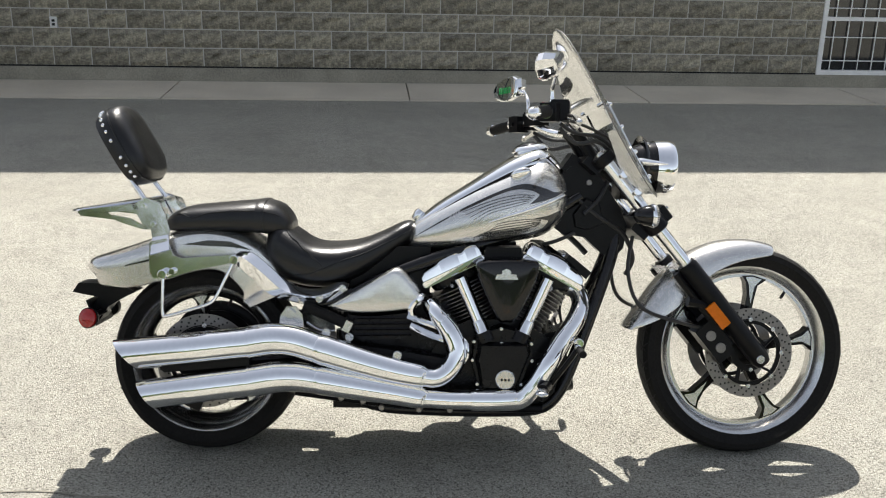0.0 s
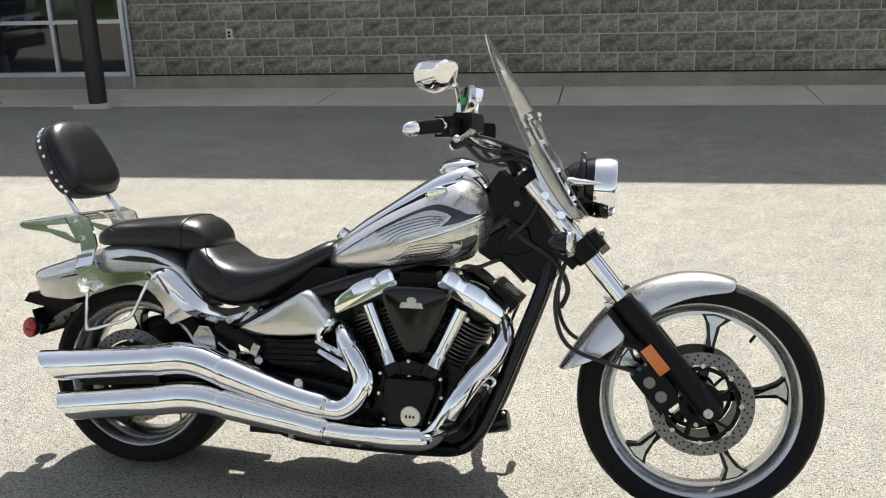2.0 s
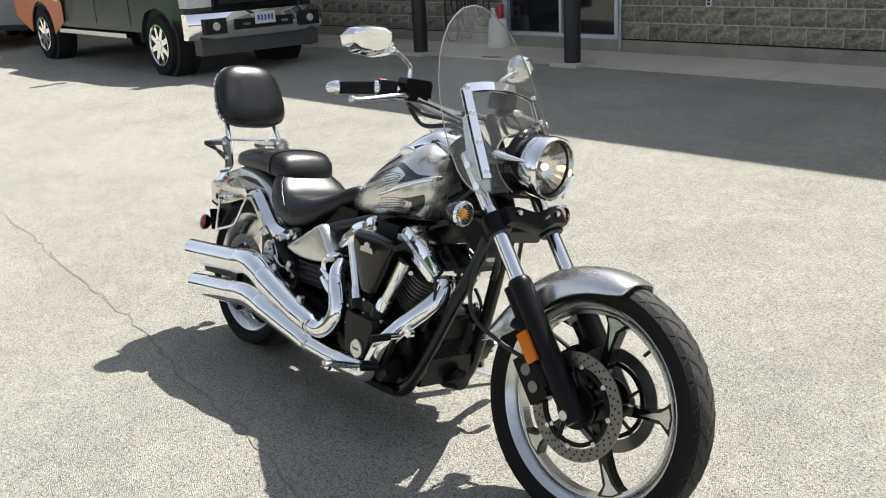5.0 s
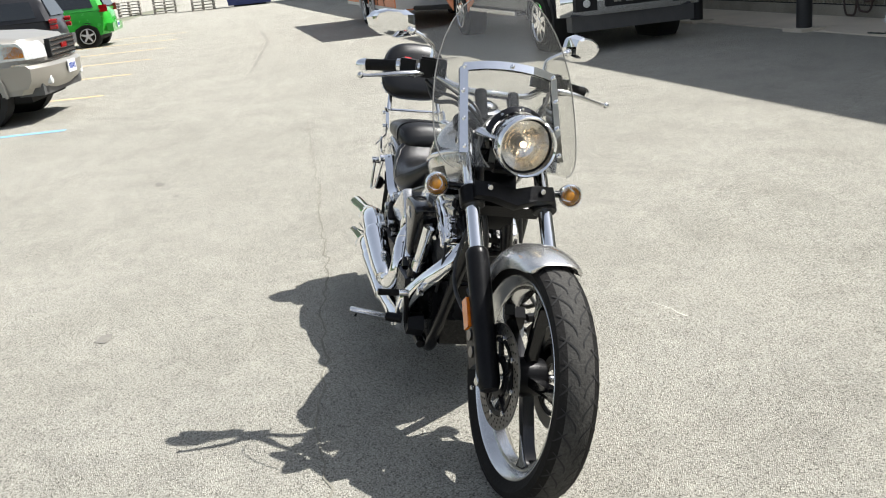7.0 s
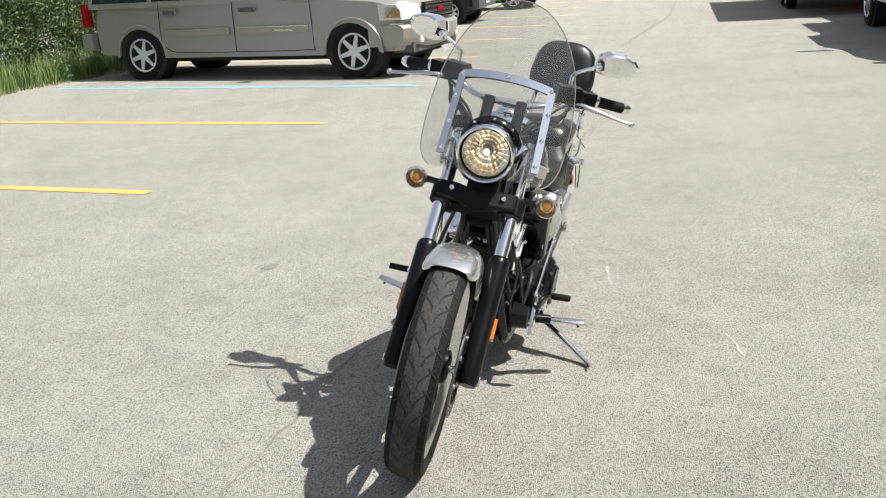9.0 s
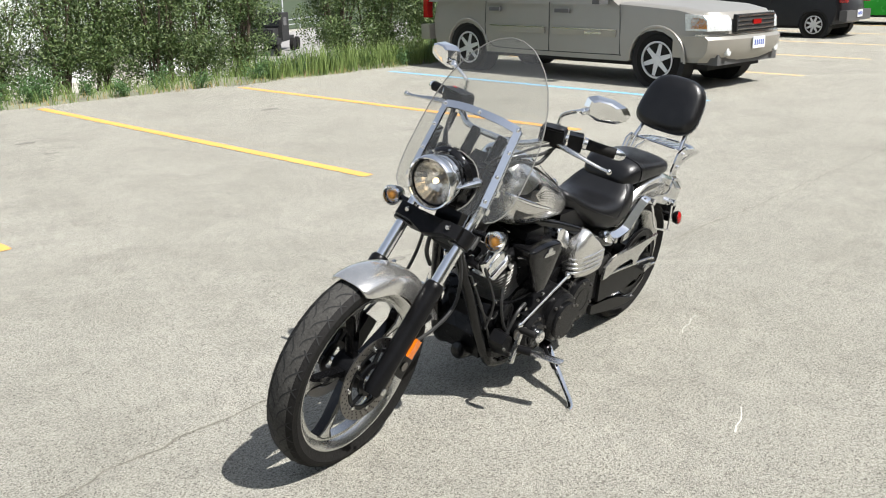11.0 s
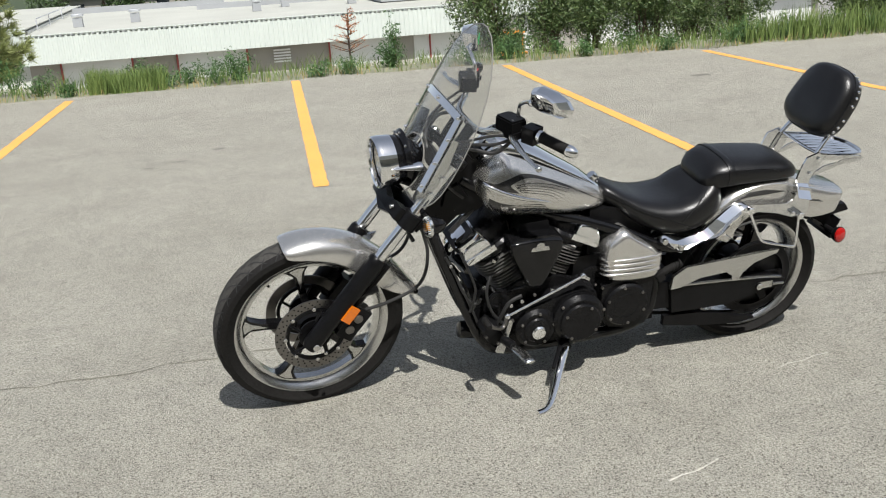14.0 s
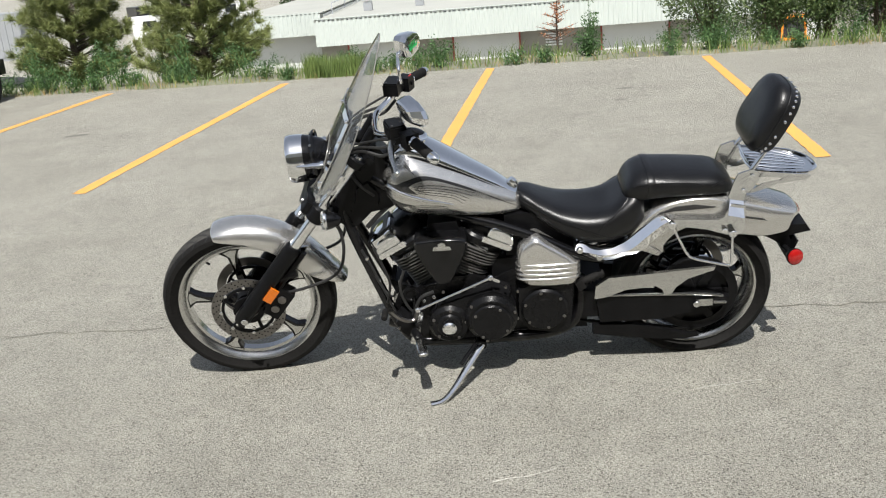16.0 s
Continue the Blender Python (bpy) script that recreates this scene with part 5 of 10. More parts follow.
for pts, rr in (([(0.362, -0.224, 0.388), (0.372, -0.224, 0.384), (0.40, -0.225, 0.374), (0.52, -0.225, 0.338), (0.62, -0.225, 0.312), (0.70, -0.223, 0.296), (0.708, -0.223, 0.294)], [0.036, 0.046, 0.0495, 0.0455, 0.0425, 0.039, 0.034]),
                ([(0.362, -0.231, 0.284), (0.372, -0.231, 0.282), (0.40, -0.231, 0.277), (0.52, -0.229, 0.257), (0.62, -0.227, 0.241), (0.70, -0.225, 0.226), (0.708, -0.225, 0.224)], [0.032, 0.042, 0.0455, 0.0415, 0.0385, 0.0355, 0.031])):
    part("heat_shield", tube(bmesh.new(), pts, rr, 28, 8), M_CHROME, ex, "chrome heat shield with rounded ends")
part("heat_shield", tube(bmesh.new(), [(0.868, -0.212, 0.216), (0.874, -0.212, 0.216), (0.94, -0.21, 0.216), (1.004, -0.206, 0.219), (1.010, -0.206, 0.221)], [0.028, 0.035, 0.036, 0.035, 0.030], 28, 6), M_CHROME, ex, "chrome heat shield with rounded ends")
# shield overlaps, clamps, bright brackets
for p, d, r in (((0.166, -0.215, 0.3935), (1, 0, 0.1), 0.0525), ((0.170, -0.225, 0.2725), (1, 0, 0.12), 0.050), ((0.712, -0.22, 0.2925), (1, 0, -0.12), 0.038), ((0.712, -0.222, 0.2225), (1, 0, -0.1), 0.035), ((0.868, -0.212, 0.216), (1, 0, 0), 0.034), ((0.79, -0.205, 0.31), (0.7, 0, 0.7), 0.0345), ((1.008, -0.205, 0.22), (1, 0, 0.2), 0.034), ((0.772, -0.172, 0.462), (-0.6, 0.2, 0.6), 0.0345)):
    bm = bmesh.new()
    d = V(*d).normalized()
    tube(bm, [V(*p) - d * 0.004, V(*p) - d * 0.003, V(*p) + d * 0.003, V(*p) + d * 0.004], [r - 0.002, r, r, r - 0.002], 28, 1)
    part("shield_seam", bm, M_CHROME, ex)
bm = bmesh.new()
prism(bm, [(-0.12, 0.318), (0.165, 0.344), (0.165, 0.322), (-0.10, 0.296)], -0.20, -0.226)
part("muffler_bracket", bm, M_BLACK, ex, bevel=0.003)
bm = bmesh.new()
prism(bm, [(0.255, 0.47), (0.275, 0.50), (0.305, 0.50), (0.325, 0.47), (0.33, 0.43), (0.25, 0.43)], -0.16, -0.168)
disc(bm, (0.288, -0.172, 0.478), 0.016, 0.012, "y", 14)
part("hanger", bm, M_SATIN, ex, "bright exhaust hanger", bevel=0.002)
bm = bmesh.new()
for x, z, y in ((0.405, 0.425, -0.20), (0.63, 0.362, -0.225)):
    disc(bm, (x, y, z), 0.014, 0.02, "y", 12)
    box(bm, (x, y + 0.005, z - 0.02), (0.022, 0.008, 0.05))
part("clamp", bm, M_SATIN, ex, "bright clamps", bevel=0.002)
bm = bmesh.new()
tube(bm, [(0.80, -0.15, 0.425), (0.845, -0.20, 0.40), (0.85, -0.21, 0.36), (0.835, -0.205, 0.33)], 0.007, 8, 5)
tube(bm, [(0.73, -0.10, 0.53), (0.70, -0.155, 0.535), (0.67, -0.165, 0.50), (0.68, -0.16, 0.46)], 0.011, 8, 5)
tube(bm, [(0.66, -0.165, 0.475), (0.72, -0.175, 0.455), (0.77, -0.18, 0.44)], 0.010, 8, 4)
tube(bm, [(0.67, -0.165, 0.445), (0.73, -0.18, 0.42), (0.78, -0.185, 0.405)], 0.012, 8, 4)
part("breather_pipe", bm, M_CHROME, ex, "thin chrome breather pipe")

# ---- fuel tank
tank_rows = interp_rows([(0.650, 0.030, 0.692, 0.730), (0.675, 0.066, 0.680, 0.765), (0.75, 0.100, 0.678, 0.818), (0.85, 0.128, 0.688, 0.880), (0.95, 0.150, 0.702, 0.934), (1.03, 0.163, 0.712, 0.974),
                         (1.085, 0.162, 0.724, 0.990), (1.125, 0.150, 0.745, 0.970), (1.155, 0.122, 0.778, 0.938), (1.172, 0.075, 0.815, 0.902), (1.178, 0.03, 0.84, 0.88)], 60)
bm = bmesh.new()
rings = []
for x, hw, z0, z1 in tank_rows:
    ring = []
    for j in range(40):
        a = 2 * math.pi * j / 40
        c, s = math.cos(a), math.sin(a)
        zc = z0 + (z1 - z0) * 0.42
        if s >= 0:
            y, z = hw * math.copysign(abs(c) ** 0.95, c), zc + (z1 - zc) * abs(s) ** 0.92
        else:
            y, z = hw * math.copysign(abs(c) ** 0.70, c), zc - (zc - z0) * abs(s) ** 0.75
        ring.append(V(x, y, z))
    rings.append(ring)
add_rings(bm, rings, True)
from mathutils.bvhtree import BVHTree
bmesh.ops.recalc_face_normals(bm, faces=bm.faces)
bm.normal_update()
TANK = BVHTree.FromBMesh(bm)
tank = bp("fuel_tank", bm, M_SILVER, "silver metallic teardrop fuel tank with charcoal flames")


def on_tank(x, z, s, lift):
    hit = TANK.ray_cast(V(x, s * 0.5, z), V(0, -s, 0))
    if hit[0] is None:
        hit = TANK.find_nearest(V(x, s * 0.16, z))
    n_ = hit[1] if hit[1].y * s > 0 else -hit[1]
    return hit[0] + n_ * lift


def tank_strip(lower, upper, material, s, name, lift=0.0015, label=""):
    """A painted shape on the tank's side between two curves of (x, z)."""
    n, m = 40, 7
    a, b = interp_rows(lower, n), interp_rows(upper, n)
    bm = bmesh.new()
    g = [[bm.verts.new(on_tank(p[0] + (q[0] - p[0]) * k / m, p[1] + (q[1] - p[1]) * k / m, s, lift)) for k in range(m + 1)] for p, q in zip(a, b)]
    for i in range(n - 1):
        for k in range(m):
            bm.faces.new((g[i][k], g[i + 1][k], g[i + 1][k + 1], g[i][k + 1]))
    return part(name, bm, material, tank, label)


def tank_line(pts, s, w=0.0016):
    tank_strip([(x, z - w / 2) for x, z in pts], [(x, z + w / 2) for x, z in pts], M_GRAPHIC, s, "pinstripe")


def tank_sides(s):
    # upper flame: a thin tail from the rear, swelling over the shoulder
    tank_strip([(0.681, 0.722), (0.755, 0.767), (0.790, 0.788)], [(0.681, 0.7235), (0.755, 0.7705), (0.791, 0.792)], M_GRAPHIC, s, "flame_tail", label="charcoal painted flame")
    tank_strip([(0.827, 0.8085), (0.891, 0.840), (0.962, 0.872), (1.009, 0.884), (1.051, 0.879), (1.074, 0.867)],
               [(0.827, 0.8145), (0.890, 0.848), (0.961, 0.881), (1.015, 0.899), (1.050, 0.899), (1.087, 0.888)], M_GRAPHIC, s, "flame", label="charcoal painted flame")
    tank_strip([(1.040, 0.837), (1.075, 0.846), (1.110, 0.858), (1.150, 0.873)], [(1.074, 0.867), (1.087, 0.888), (1.117, 0.877), (1.150, 0.877)], M_GRAPHIC, s, "flame", label="charcoal painted flame")
    for k in range(5):
        tank_line([(0.830 + 0.012 * k, 0.806 - 0.008 * k), (0.915, 0.842 - 0.0095 * k), (0.998, 0.865 - 0.0085 * k), (1.057 - 0.0045 * k, 0.866 - 0.0055 * k)], s)
    # plain bars where the maker's mark is painted
    for k in range(4):
        x = 0.797 + 0.008 * k
        z = 0.789 + 0.005 * k
        tank_strip([(x, z), (x + 0.003, z + 0.002)], [(x + 0.001, z + 0.009), (x + 0.004, z + 0.011)], M_GRAPHIC, s, "mark_bar")
    # lower flame
    tank_strip([(0.804, 0.698), (0.882, 0.706), (0.953, 0.718), (1.025, 0.732), (1.061, 0.739), (1.103, 0.754), (1.136, 0.785), (1.143, 0.818)],
               [(0.804, 0.7005), (0.881, 0.711), (0.953, 0.7245), (1.025, 0.739), (1.061, 0.749), (1.090, 0.764), (1.103, 0.786), (1.101, 0.802)], M_GRAPHIC, s, "flame", label="charcoal painted flame")
    tank_strip([(1.059, 0.7925), (1.080, 0.7905), (1.102, 0.787)], [(1.060, 0.7935), (1.080, 0.797), (1.101, 0.802)], M_GRAPHIC, s, "flame", label="charcoal painted flame")
    for k in range(5):
        tank_line([(0.865 + 0.017 * k, 0.726 + 0.0075 * k), (0.945, 0.7435 + 0.0075 * k), (1.024, 0.757 + 0.008 * k), (1.078, 0.776 + 0.0035 * k)], s)
    # curled ends of the pinstripes
    for cx, cz, rr in ((1.030, 0.858, 0.012), (1.058, 0.774, 0.010)):
        tank_line([(cx - rr * 1.5, cz + rr * 0.2), (cx - rr, cz - rr * 0.7), (cx, cz - rr * 0.8), (cx + rr, cz), (cx + rr * 0.2, cz + rr * 0.7), (cx - rr * 0.8, cz + rr * 0.3), (cx + rr * 1.6, cz - rr * 0.1)], s, 0.0014)
    # chrome spear
    bm = bmesh.new()
    tube(bm, [on_tank(x, z, s, 0.001) for x, z in ((0.913, 0.776), (0.965, 0.7955), (1.026, 0.816), (1.090, 0.841), (1.148, 0.865), (1.166, 0.872))], [0.002, 0.0055, 0.0075, 0.0085, 0.009, 0.006], 12, 6)
    part("tank_spear", bm, M_CHROME, tank, "chrome spear on the tank")
    # black edge beside the dash
    bm = bmesh.new()
    tube(bm, [(x, s * (hw + 0.002), z0 + 0.001) for x, hw, z0, z1 in DASH[1:-1]], 0.0042, 8, 4)
    part("dash_edge", bm, M_BLACK, tank, "black rubber edge of the dash")


# chrome dash along the top: x, half width, height of its edges and of its crown
DASH = [(0.662, 0.030, 0.738, 0.756), (0.688, 0.045, 0.757, 0.778), (0.761, 0.062, 0.803, 0.836), (0.853, 0.075, 0.859, 0.895), (0.944, 0.086, 0.909, 0.955), (1.005, 0.092, 0.940, 0.990),
        (1.066, 0.092, 0.958, 1.013), (1.100, 0.085, 0.950, 1.011), (1.141, 0.068, 0.922, 0.980), (1.162, 0.050, 0.902, 0.948)]
both(tank_sides)
bm = bmesh.new()
rings = []
for x, hw, z0, z1 in interp_rows(DASH, 40):
    rings.append([V(x, hw * math.cos(math.pi * k / 16), z0 + (z1 - z0) * math.sin(math.pi * k / 16) ** 0.8) for k in range(17)] + [V(x, -hw * 0.9, z0 - 0.02), V(x, hw * 0.9, z0 - 0.02)])
add_rings(bm, rings, True)
bp("tank_dash", bm, M_CHROME, "chrome dash strip along the tank")
bm = bmesh.new()
blob(bm, (1.055, 0, 1.008), (0.062, 0.050, 0.022), 24, 8, (0, -8, 0))
dash = bp("speedometer", bm, M_CHROME, "chrome speedometer pod on the tank")
bm = bmesh.new()
blob(bm, (1.050, 0, 1.015), (0.048, 0.040, 0.0185), 24, 8, (0, -10, 0))
part("dial", bm, M_GLOSS, dash, "black dial")
bm = bmesh.new()
blob(bm, on_tank(1.016, 0.930, -1, 0.001), (0.036, 0.026, 0.017), 24, 10, (-38, -18, 0))
cap = bp("fuel_cap", bm, M_CHROME, "chrome fuel cap")
bm = bmesh.new()
tube(bm, [(0.70, 0.0, 0.80), (0.69, 0.0, 0.786), (0.676, 0, 0.77)], [0.016, 0.02, 0.014], 12, 3)
bp("dash_clip", bm, M_CHROME)

# ---- seats
def seat_shell(rows, name, label, n=40, p=3.0, q=2.2, cup=0.0):
    bm = bmesh.new()
    rings = []
    for x, hw, z0, z1, dish in interp_rows(rows, n):
        ring = oval(x, hw, z0, z1, 28, p, q, 0.45)
        for v in ring:
            if v.z > z0 + (z1 - z0) * 0.45:
                v.z -= dish * max(0, 1 - (v.y / hw) ** 2)
        rings.append(ring)
    add_rings(bm, rings, True)
    return bp(name, bm, M_LEATHER, label)


solo = seat_shell([(0.205, 0.115, 0.60, 0.750, 0.0), (0.235, 0.140, 0.575, 0.772, 0.005), (0.285, 0.156, 0.555, 0.752, 0.020), (0.345, 0.162, 0.545, 0.716, 0.024), (0.42, 0.158, 0.550, 0.702, 0.014),
                   (0.50, 0.140, 0.580, 0.708, 0.006), (0.57, 0.114, 0.628, 0.730, 0.0), (0.63, 0.088, 0.672, 0.760, 0.0), (0.665, 0.066, 0.695, 0.768, 0.0), (0.678, 0.04, 0.715, 0.755, 0.0)],
                  "rider_seat", "black leather scooped rider seat")
pill = seat_shell([(-0.128, 0.070, 0.738, 0.760, 0), (-0.112, 0.105, 0.726, 0.782, 0), (-0.06, 0.128, 0.726, 0.806, 0), (0.04, 0.136, 0.728, 0.818, 0), (0.12, 0.138, 0.728, 0.826, 0), (0.19, 0.134, 0.722, 0.830, 0),
                   (0.238, 0.122, 0.716, 0.816, 0), (0.268, 0.102, 0.720, 0.784, 0), (0.280, 0.07, 0.736, 0.760, 0)], "passenger_seat", "black leather passenger seat", p=2.9, q=3.6)
bm = bmesh.new()
ring = [V(0, p.y * 1.012, p.z) for p in oval(0, 0.1355, 0.722, 0.8325, 28, 2.9, 3.6, 0.45)]
add_rings(bm, [[p * 1.0 + V(x, 0, 0.0012 * f) for p in ring] for x, f in ((0.168, 0), (0.171, 1), (0.192, 1), (0.195, 0))], True)
part("seat_strap", bm, M_LEATHER, pill, "leather strap across the seat")


def seam(name, pts, parent, r=0.0024):
    me = parent.data
    tree = BVHTree.FromPolygons([v.co for v in me.vertices], [p.vertices[:] for p in me.polygons])
    bm = bmesh.new()
    tube(bm, [tree.find_nearest(p)[0] for p in curve_points(pts, 6)], r, 6, 1)
    part(name, bm, M_LEATHER, parent, "raised stitched seam")


def seams(s):
    seam("seat_seam", [(0.67, s * 0.062, 0.745), (0.60, s * 0.106, 0.708), (0.50, s * 0.147, 0.668), (0.40, s * 0.1645, 0.628), (0.34, s * 0.167, 0.60), (0.29, s * 0.162, 0.588)], solo)
    seam("seat_seam", [(0.385, s * 0.1655, 0.63), (0.345, s * 0.164, 0.675), (0.31, s * 0.153, 0.735), (0.285, s * 0.130, 0.776)], solo)
    seam("seat_seam", [(-0.09, s * 0.114, 0.80), (-0.03, s * 0.1285, 0.775), (0.03, s * 0.1335, 0.795), (0.165, s * 0.1345, 0.802), (0.25, s * 0.123, 0.79)], pill)


both(seams)

# ---- backrest, rack and stays
back = empty("backrest")
back.parent = bike
back["label"] = "studded black leather passenger backrest on chrome stays"
BT = pose(-0.254, 0, 0.991, 0, -32, 0)      # z up along the pad, x out of its face
def pad_edge(a, x, f):
    """A point on the pad's outline: straight lower edge, sides drawn in towards a rounded head."""
    c, t = math.cos(a), math.sin(a)
    u = math.copysign(abs(t) ** 0.66, t)
    w = 0.163 * (1 - 0.085 * (u + 1))
    return BT @ V(x, math.copysign(abs(c) ** 0.62, c) * w * f, u * (0.138 if u > 0 else 0.128) * f)


bm = bmesh.new()
rings = []
for x, f in ((-0.036, 0.82), (-0.032, 0.94), (-0.014, 0.99), (0.008, 1.0), (0.026, 0.985), (0.042, 0.93), (0.053, 0.80), (0.058, 0.50)):
    rings.append([pad_edge(2 * math.pi * j / 44, x + (0.010 * math.sin(2 * math.pi * j / 44) if x > 0 else 0), f) for j in range(44)])
add_rings(bm, rings, True)
part("pad", bm, M_LEATHER, back, "black leather pad")
bm = bmesh.new()
for j in range(23):
    blob(bm, pad_edge(radians(-42 + 264 * j / 22), -0.006, 0.998), (0.0066, 0.0066, 0.0066), 8, 6)
part("stud", bm, M_CHROME, back, "chrome studs")
bm = bmesh.new()
tube(bm, [pad_edge(2 * math.pi * j / 44, 0.014 + 0.005 * math.sin(2 * math.pi * j / 44), 1.004) for j in range(45)], 0.0028, 6, 1, cap=False)
part("piping", bm, M_LEATHER, back, "leather piping")


def stay(s):
    y = s * 0.108
    bm = bmesh.new()
    tube(bm, [(-0.280, s * 0.102, 0.975), (-0.232, y, 0.900), (-0.178, s * 0.118, 0.825)], 0.0105, 12, 3, flat=0.8)
    part("stay", bm, M_CHROME, back, "chrome stay")
    bm = bmesh.new()
    prism(bm, [(-0.205, 0.818), (-0.178, 0.838), (-0.128, 0.822), (-0.112, 0.785), (-0.098, 0.735), (-0.105, 0.715), (-0.152, 0.695), (-0.158, 0.735), (-0.172, 0.768)], s * 0.131, s * 0.139)
    part("side_plate", bm, M_PLATED, back, "chrome side plate", bevel=0.002)
    bm = bmesh.new()
    for x, z in ((-0.178, 0.812), (-0.150, 0.755)):
        disc(bm, (x, s * 0.143, z), 0.0085, 0.008, "y", 12)
    part("plate_bolt", bm, M_CHROME, back)
    # fender plate below
    bm = bmesh.new()
    prism(bm, [(-0.158, 0.700), (-0.105, 0.712), (-0.085, 0.66), (-0.06, 0.648), (0.10, 0.662), (0.150, 0.668), (0.150, 0.655), (0.115, 0.640), (0.06, 0.628), (-0.02, 0.612), (-0.095, 0.585), (-0.148, 0.583), (-0.160, 0.610)], s * 0.150, s * 0.158)
    part("side_plate", bm, M_PLATED, back, "chrome side plate", bevel=0.003)
    # bent step between the two plates
    bm = bmesh.new()
    q = [V(-0.153, s * 0.140, 0.712), V(-0.103, s * 0.140, 0.722), V(-0.090, s * 0.182, 0.678), V(-0.150, s * 0.182, 0.662)]
    add_rings(bm, [q, [p + V(0, -s * 0.004, -0.003) for p in q]], True)
    part("plate_step", bm, M_CHROME, back, "bent chrome step")
    bm = bmesh.new()
    for x, z in ((-0.112, 0.600), (0.112, 0.650)):
        disc(bm, (x, s * 0.168, z), 0.015, 0.042, "y", 16)
        disc(bm, (x, s * 0.158, z), 0.010, 0.03, "y", 12)
    disc(bm, (-0.085, s * 0.16, 0.608), 0.011, 0.03, "y", 12)
    part("knob", bm, M_CHROME, back, "chrome docking knobs")
    bm = bmesh.new()
    tube(bm, [(-0.112, s * 0.172, 0.600), (-0.113, s * 0.178, 0.54), (-0.113, s * 0.182, 0.478), (-0.10, s * 0.184, 0.468), (-0.03, s * 0.186, 0.488), (0.03, s * 0.186, 0.508), (0.055, s * 0.185, 0.53), (0.085, s * 0.18, 0.59), (0.112, s * 0.172, 0.648)], 0.0055, 10, 5)
    part("bag_support", bm, M_CHROME, back, "thin chrome saddlebag support bar")


both(stay)
rack = empty("luggage_rack")
rack.parent = bike
rack["label"] = "chrome luggage rack behind the backrest"
def rack_arm(s):
    bm = bmesh.new()
    for pol in ([(-0.395, 0.788), (-0.385, 0.795), (-0.20, 0.818), (-0.185, 0.800), (-0.30, 0.787)], [(-0.395, 0.788), (-0.30, 0.790), (-0.27, 0.764), (-0.385, 0.776)], [(-0.285, 0.780), (-0.225, 0.770), (-0.165, 0.735), (-0.19, 0.735), (-0.27, 0.760)], [(-0.225, 0.815), (-0.185, 0.812), (-0.150, 0.745), (-0.180, 0.735)]):
        prism(bm, pol, s * 0.116, s * 0.122)
    part("rack_arm", bm, M_PLATED, rack, "chrome rack side arm", bevel=0.0015)


both(rack_arm)
bm = bmesh.new()
out = [(-0.185, -0.105), (-0.30, -0.112), (-0.39, -0.095), (-0.432, -0.05), (-0.440, 0), (-0.432, 0.05), (-0.39, 0.095), (-0.30, 0.112), (-0.185, 0.105)]
zr = lambda x: 0.826 + (x + 0.185) * 0.165
loop = [(x, y, zr(x)) for x, y in out]
tube(bm, loop + [loop[0]], 0.006, 8, 4, cap=False)
part("rack_rim", bm, M_CHROME, rack)
for y in (-0.075, -0.045, -0.015, 0.015, 0.045, 0.075):
    x1 = -0.41 + abs(y) * 0.35
    part("rack_bar", tube(bmesh.new(), [(-0.188, y * 0.9, zr(-0.188)), (-0.29, y * 1.05, zr(-0.29) + 0.004), (x1, y * 0.7, zr(x1))], 0.0075, 8, 4, flat=0.5), M_CHROME, rack)
bm = bmesh.new()
edge = [V(p.x, p.y, zr(p.x)) for p in curve_points([(x, y, 0) for x, y in out], 4)]
add_rings(bm, [[p + V(0, 0, dz) for p in edge] for dz in (-0.006, -0.002)], True)
part("rack_plate", bm, M_CHROME, rack, "flat chrome rack plate")

# ---- rear fender: rows of x, z of the crown, half width, height of the skirt
bm = bmesh.new()
rows = interp_rows([(-0.395, 0.612, 0.060, 0.028), (-0.375, 0.634, 0.090, 0.055), (-0.33, 0.650, 0.108, 0.080), (-0.25, 0.676, 0.120, 0.105), (-0.15, 0.710, 0.127, 0.114), (-0.04, 0.742, 0.131, 0.114),
                    (0.06, 0.742, 0.132, 0.108), (0.15, 0.715, 0.132, 0.120), (0.22, 0.662, 0.130, 0.128), (0.26, 0.600, 0.124, 0.14), (0.27, 0.54, 0.115, 0.11)], 44)
rings = []
for i, (x, z, hw, sk) in enumerate(rows):
    a, b = rows[max(i - 1, 0)], rows[min(i + 1, len(rows) - 1)]
    t = V(b[0] - a[0], 0, b[1] - a[1]).normalized()
    up = V(-t.z, 0, t.x)
    up = (up * 0.75 + V(0, 0, 0.25)).normalized()
    o = []
    for k in range(19):
        u = -1 + 2 * k / 18
        f = abs(u)
        y = hw * math.copysign(1 - (1 - min(1, f * 1.75)) ** 2.2, u)
        drop = sk * (max(0, f - 0.42) / 0.58) + 0.022 * min(1, f * 2) ** 2
        o.append(V(x, y, z) - up * drop)
    inn = [p - up * 0.004 + V(0, -0.004 * (1 if p.y > 0 else -1) * (abs(p.y) > hw * 0.5), 0) for p in o]
    rings.append(o + inn[::-1])
add_rings(bm, rings, True)
rear_fender = bp("rear_fender", bm, M_SILVER, "silver painted rear fender with a charcoal stripe")


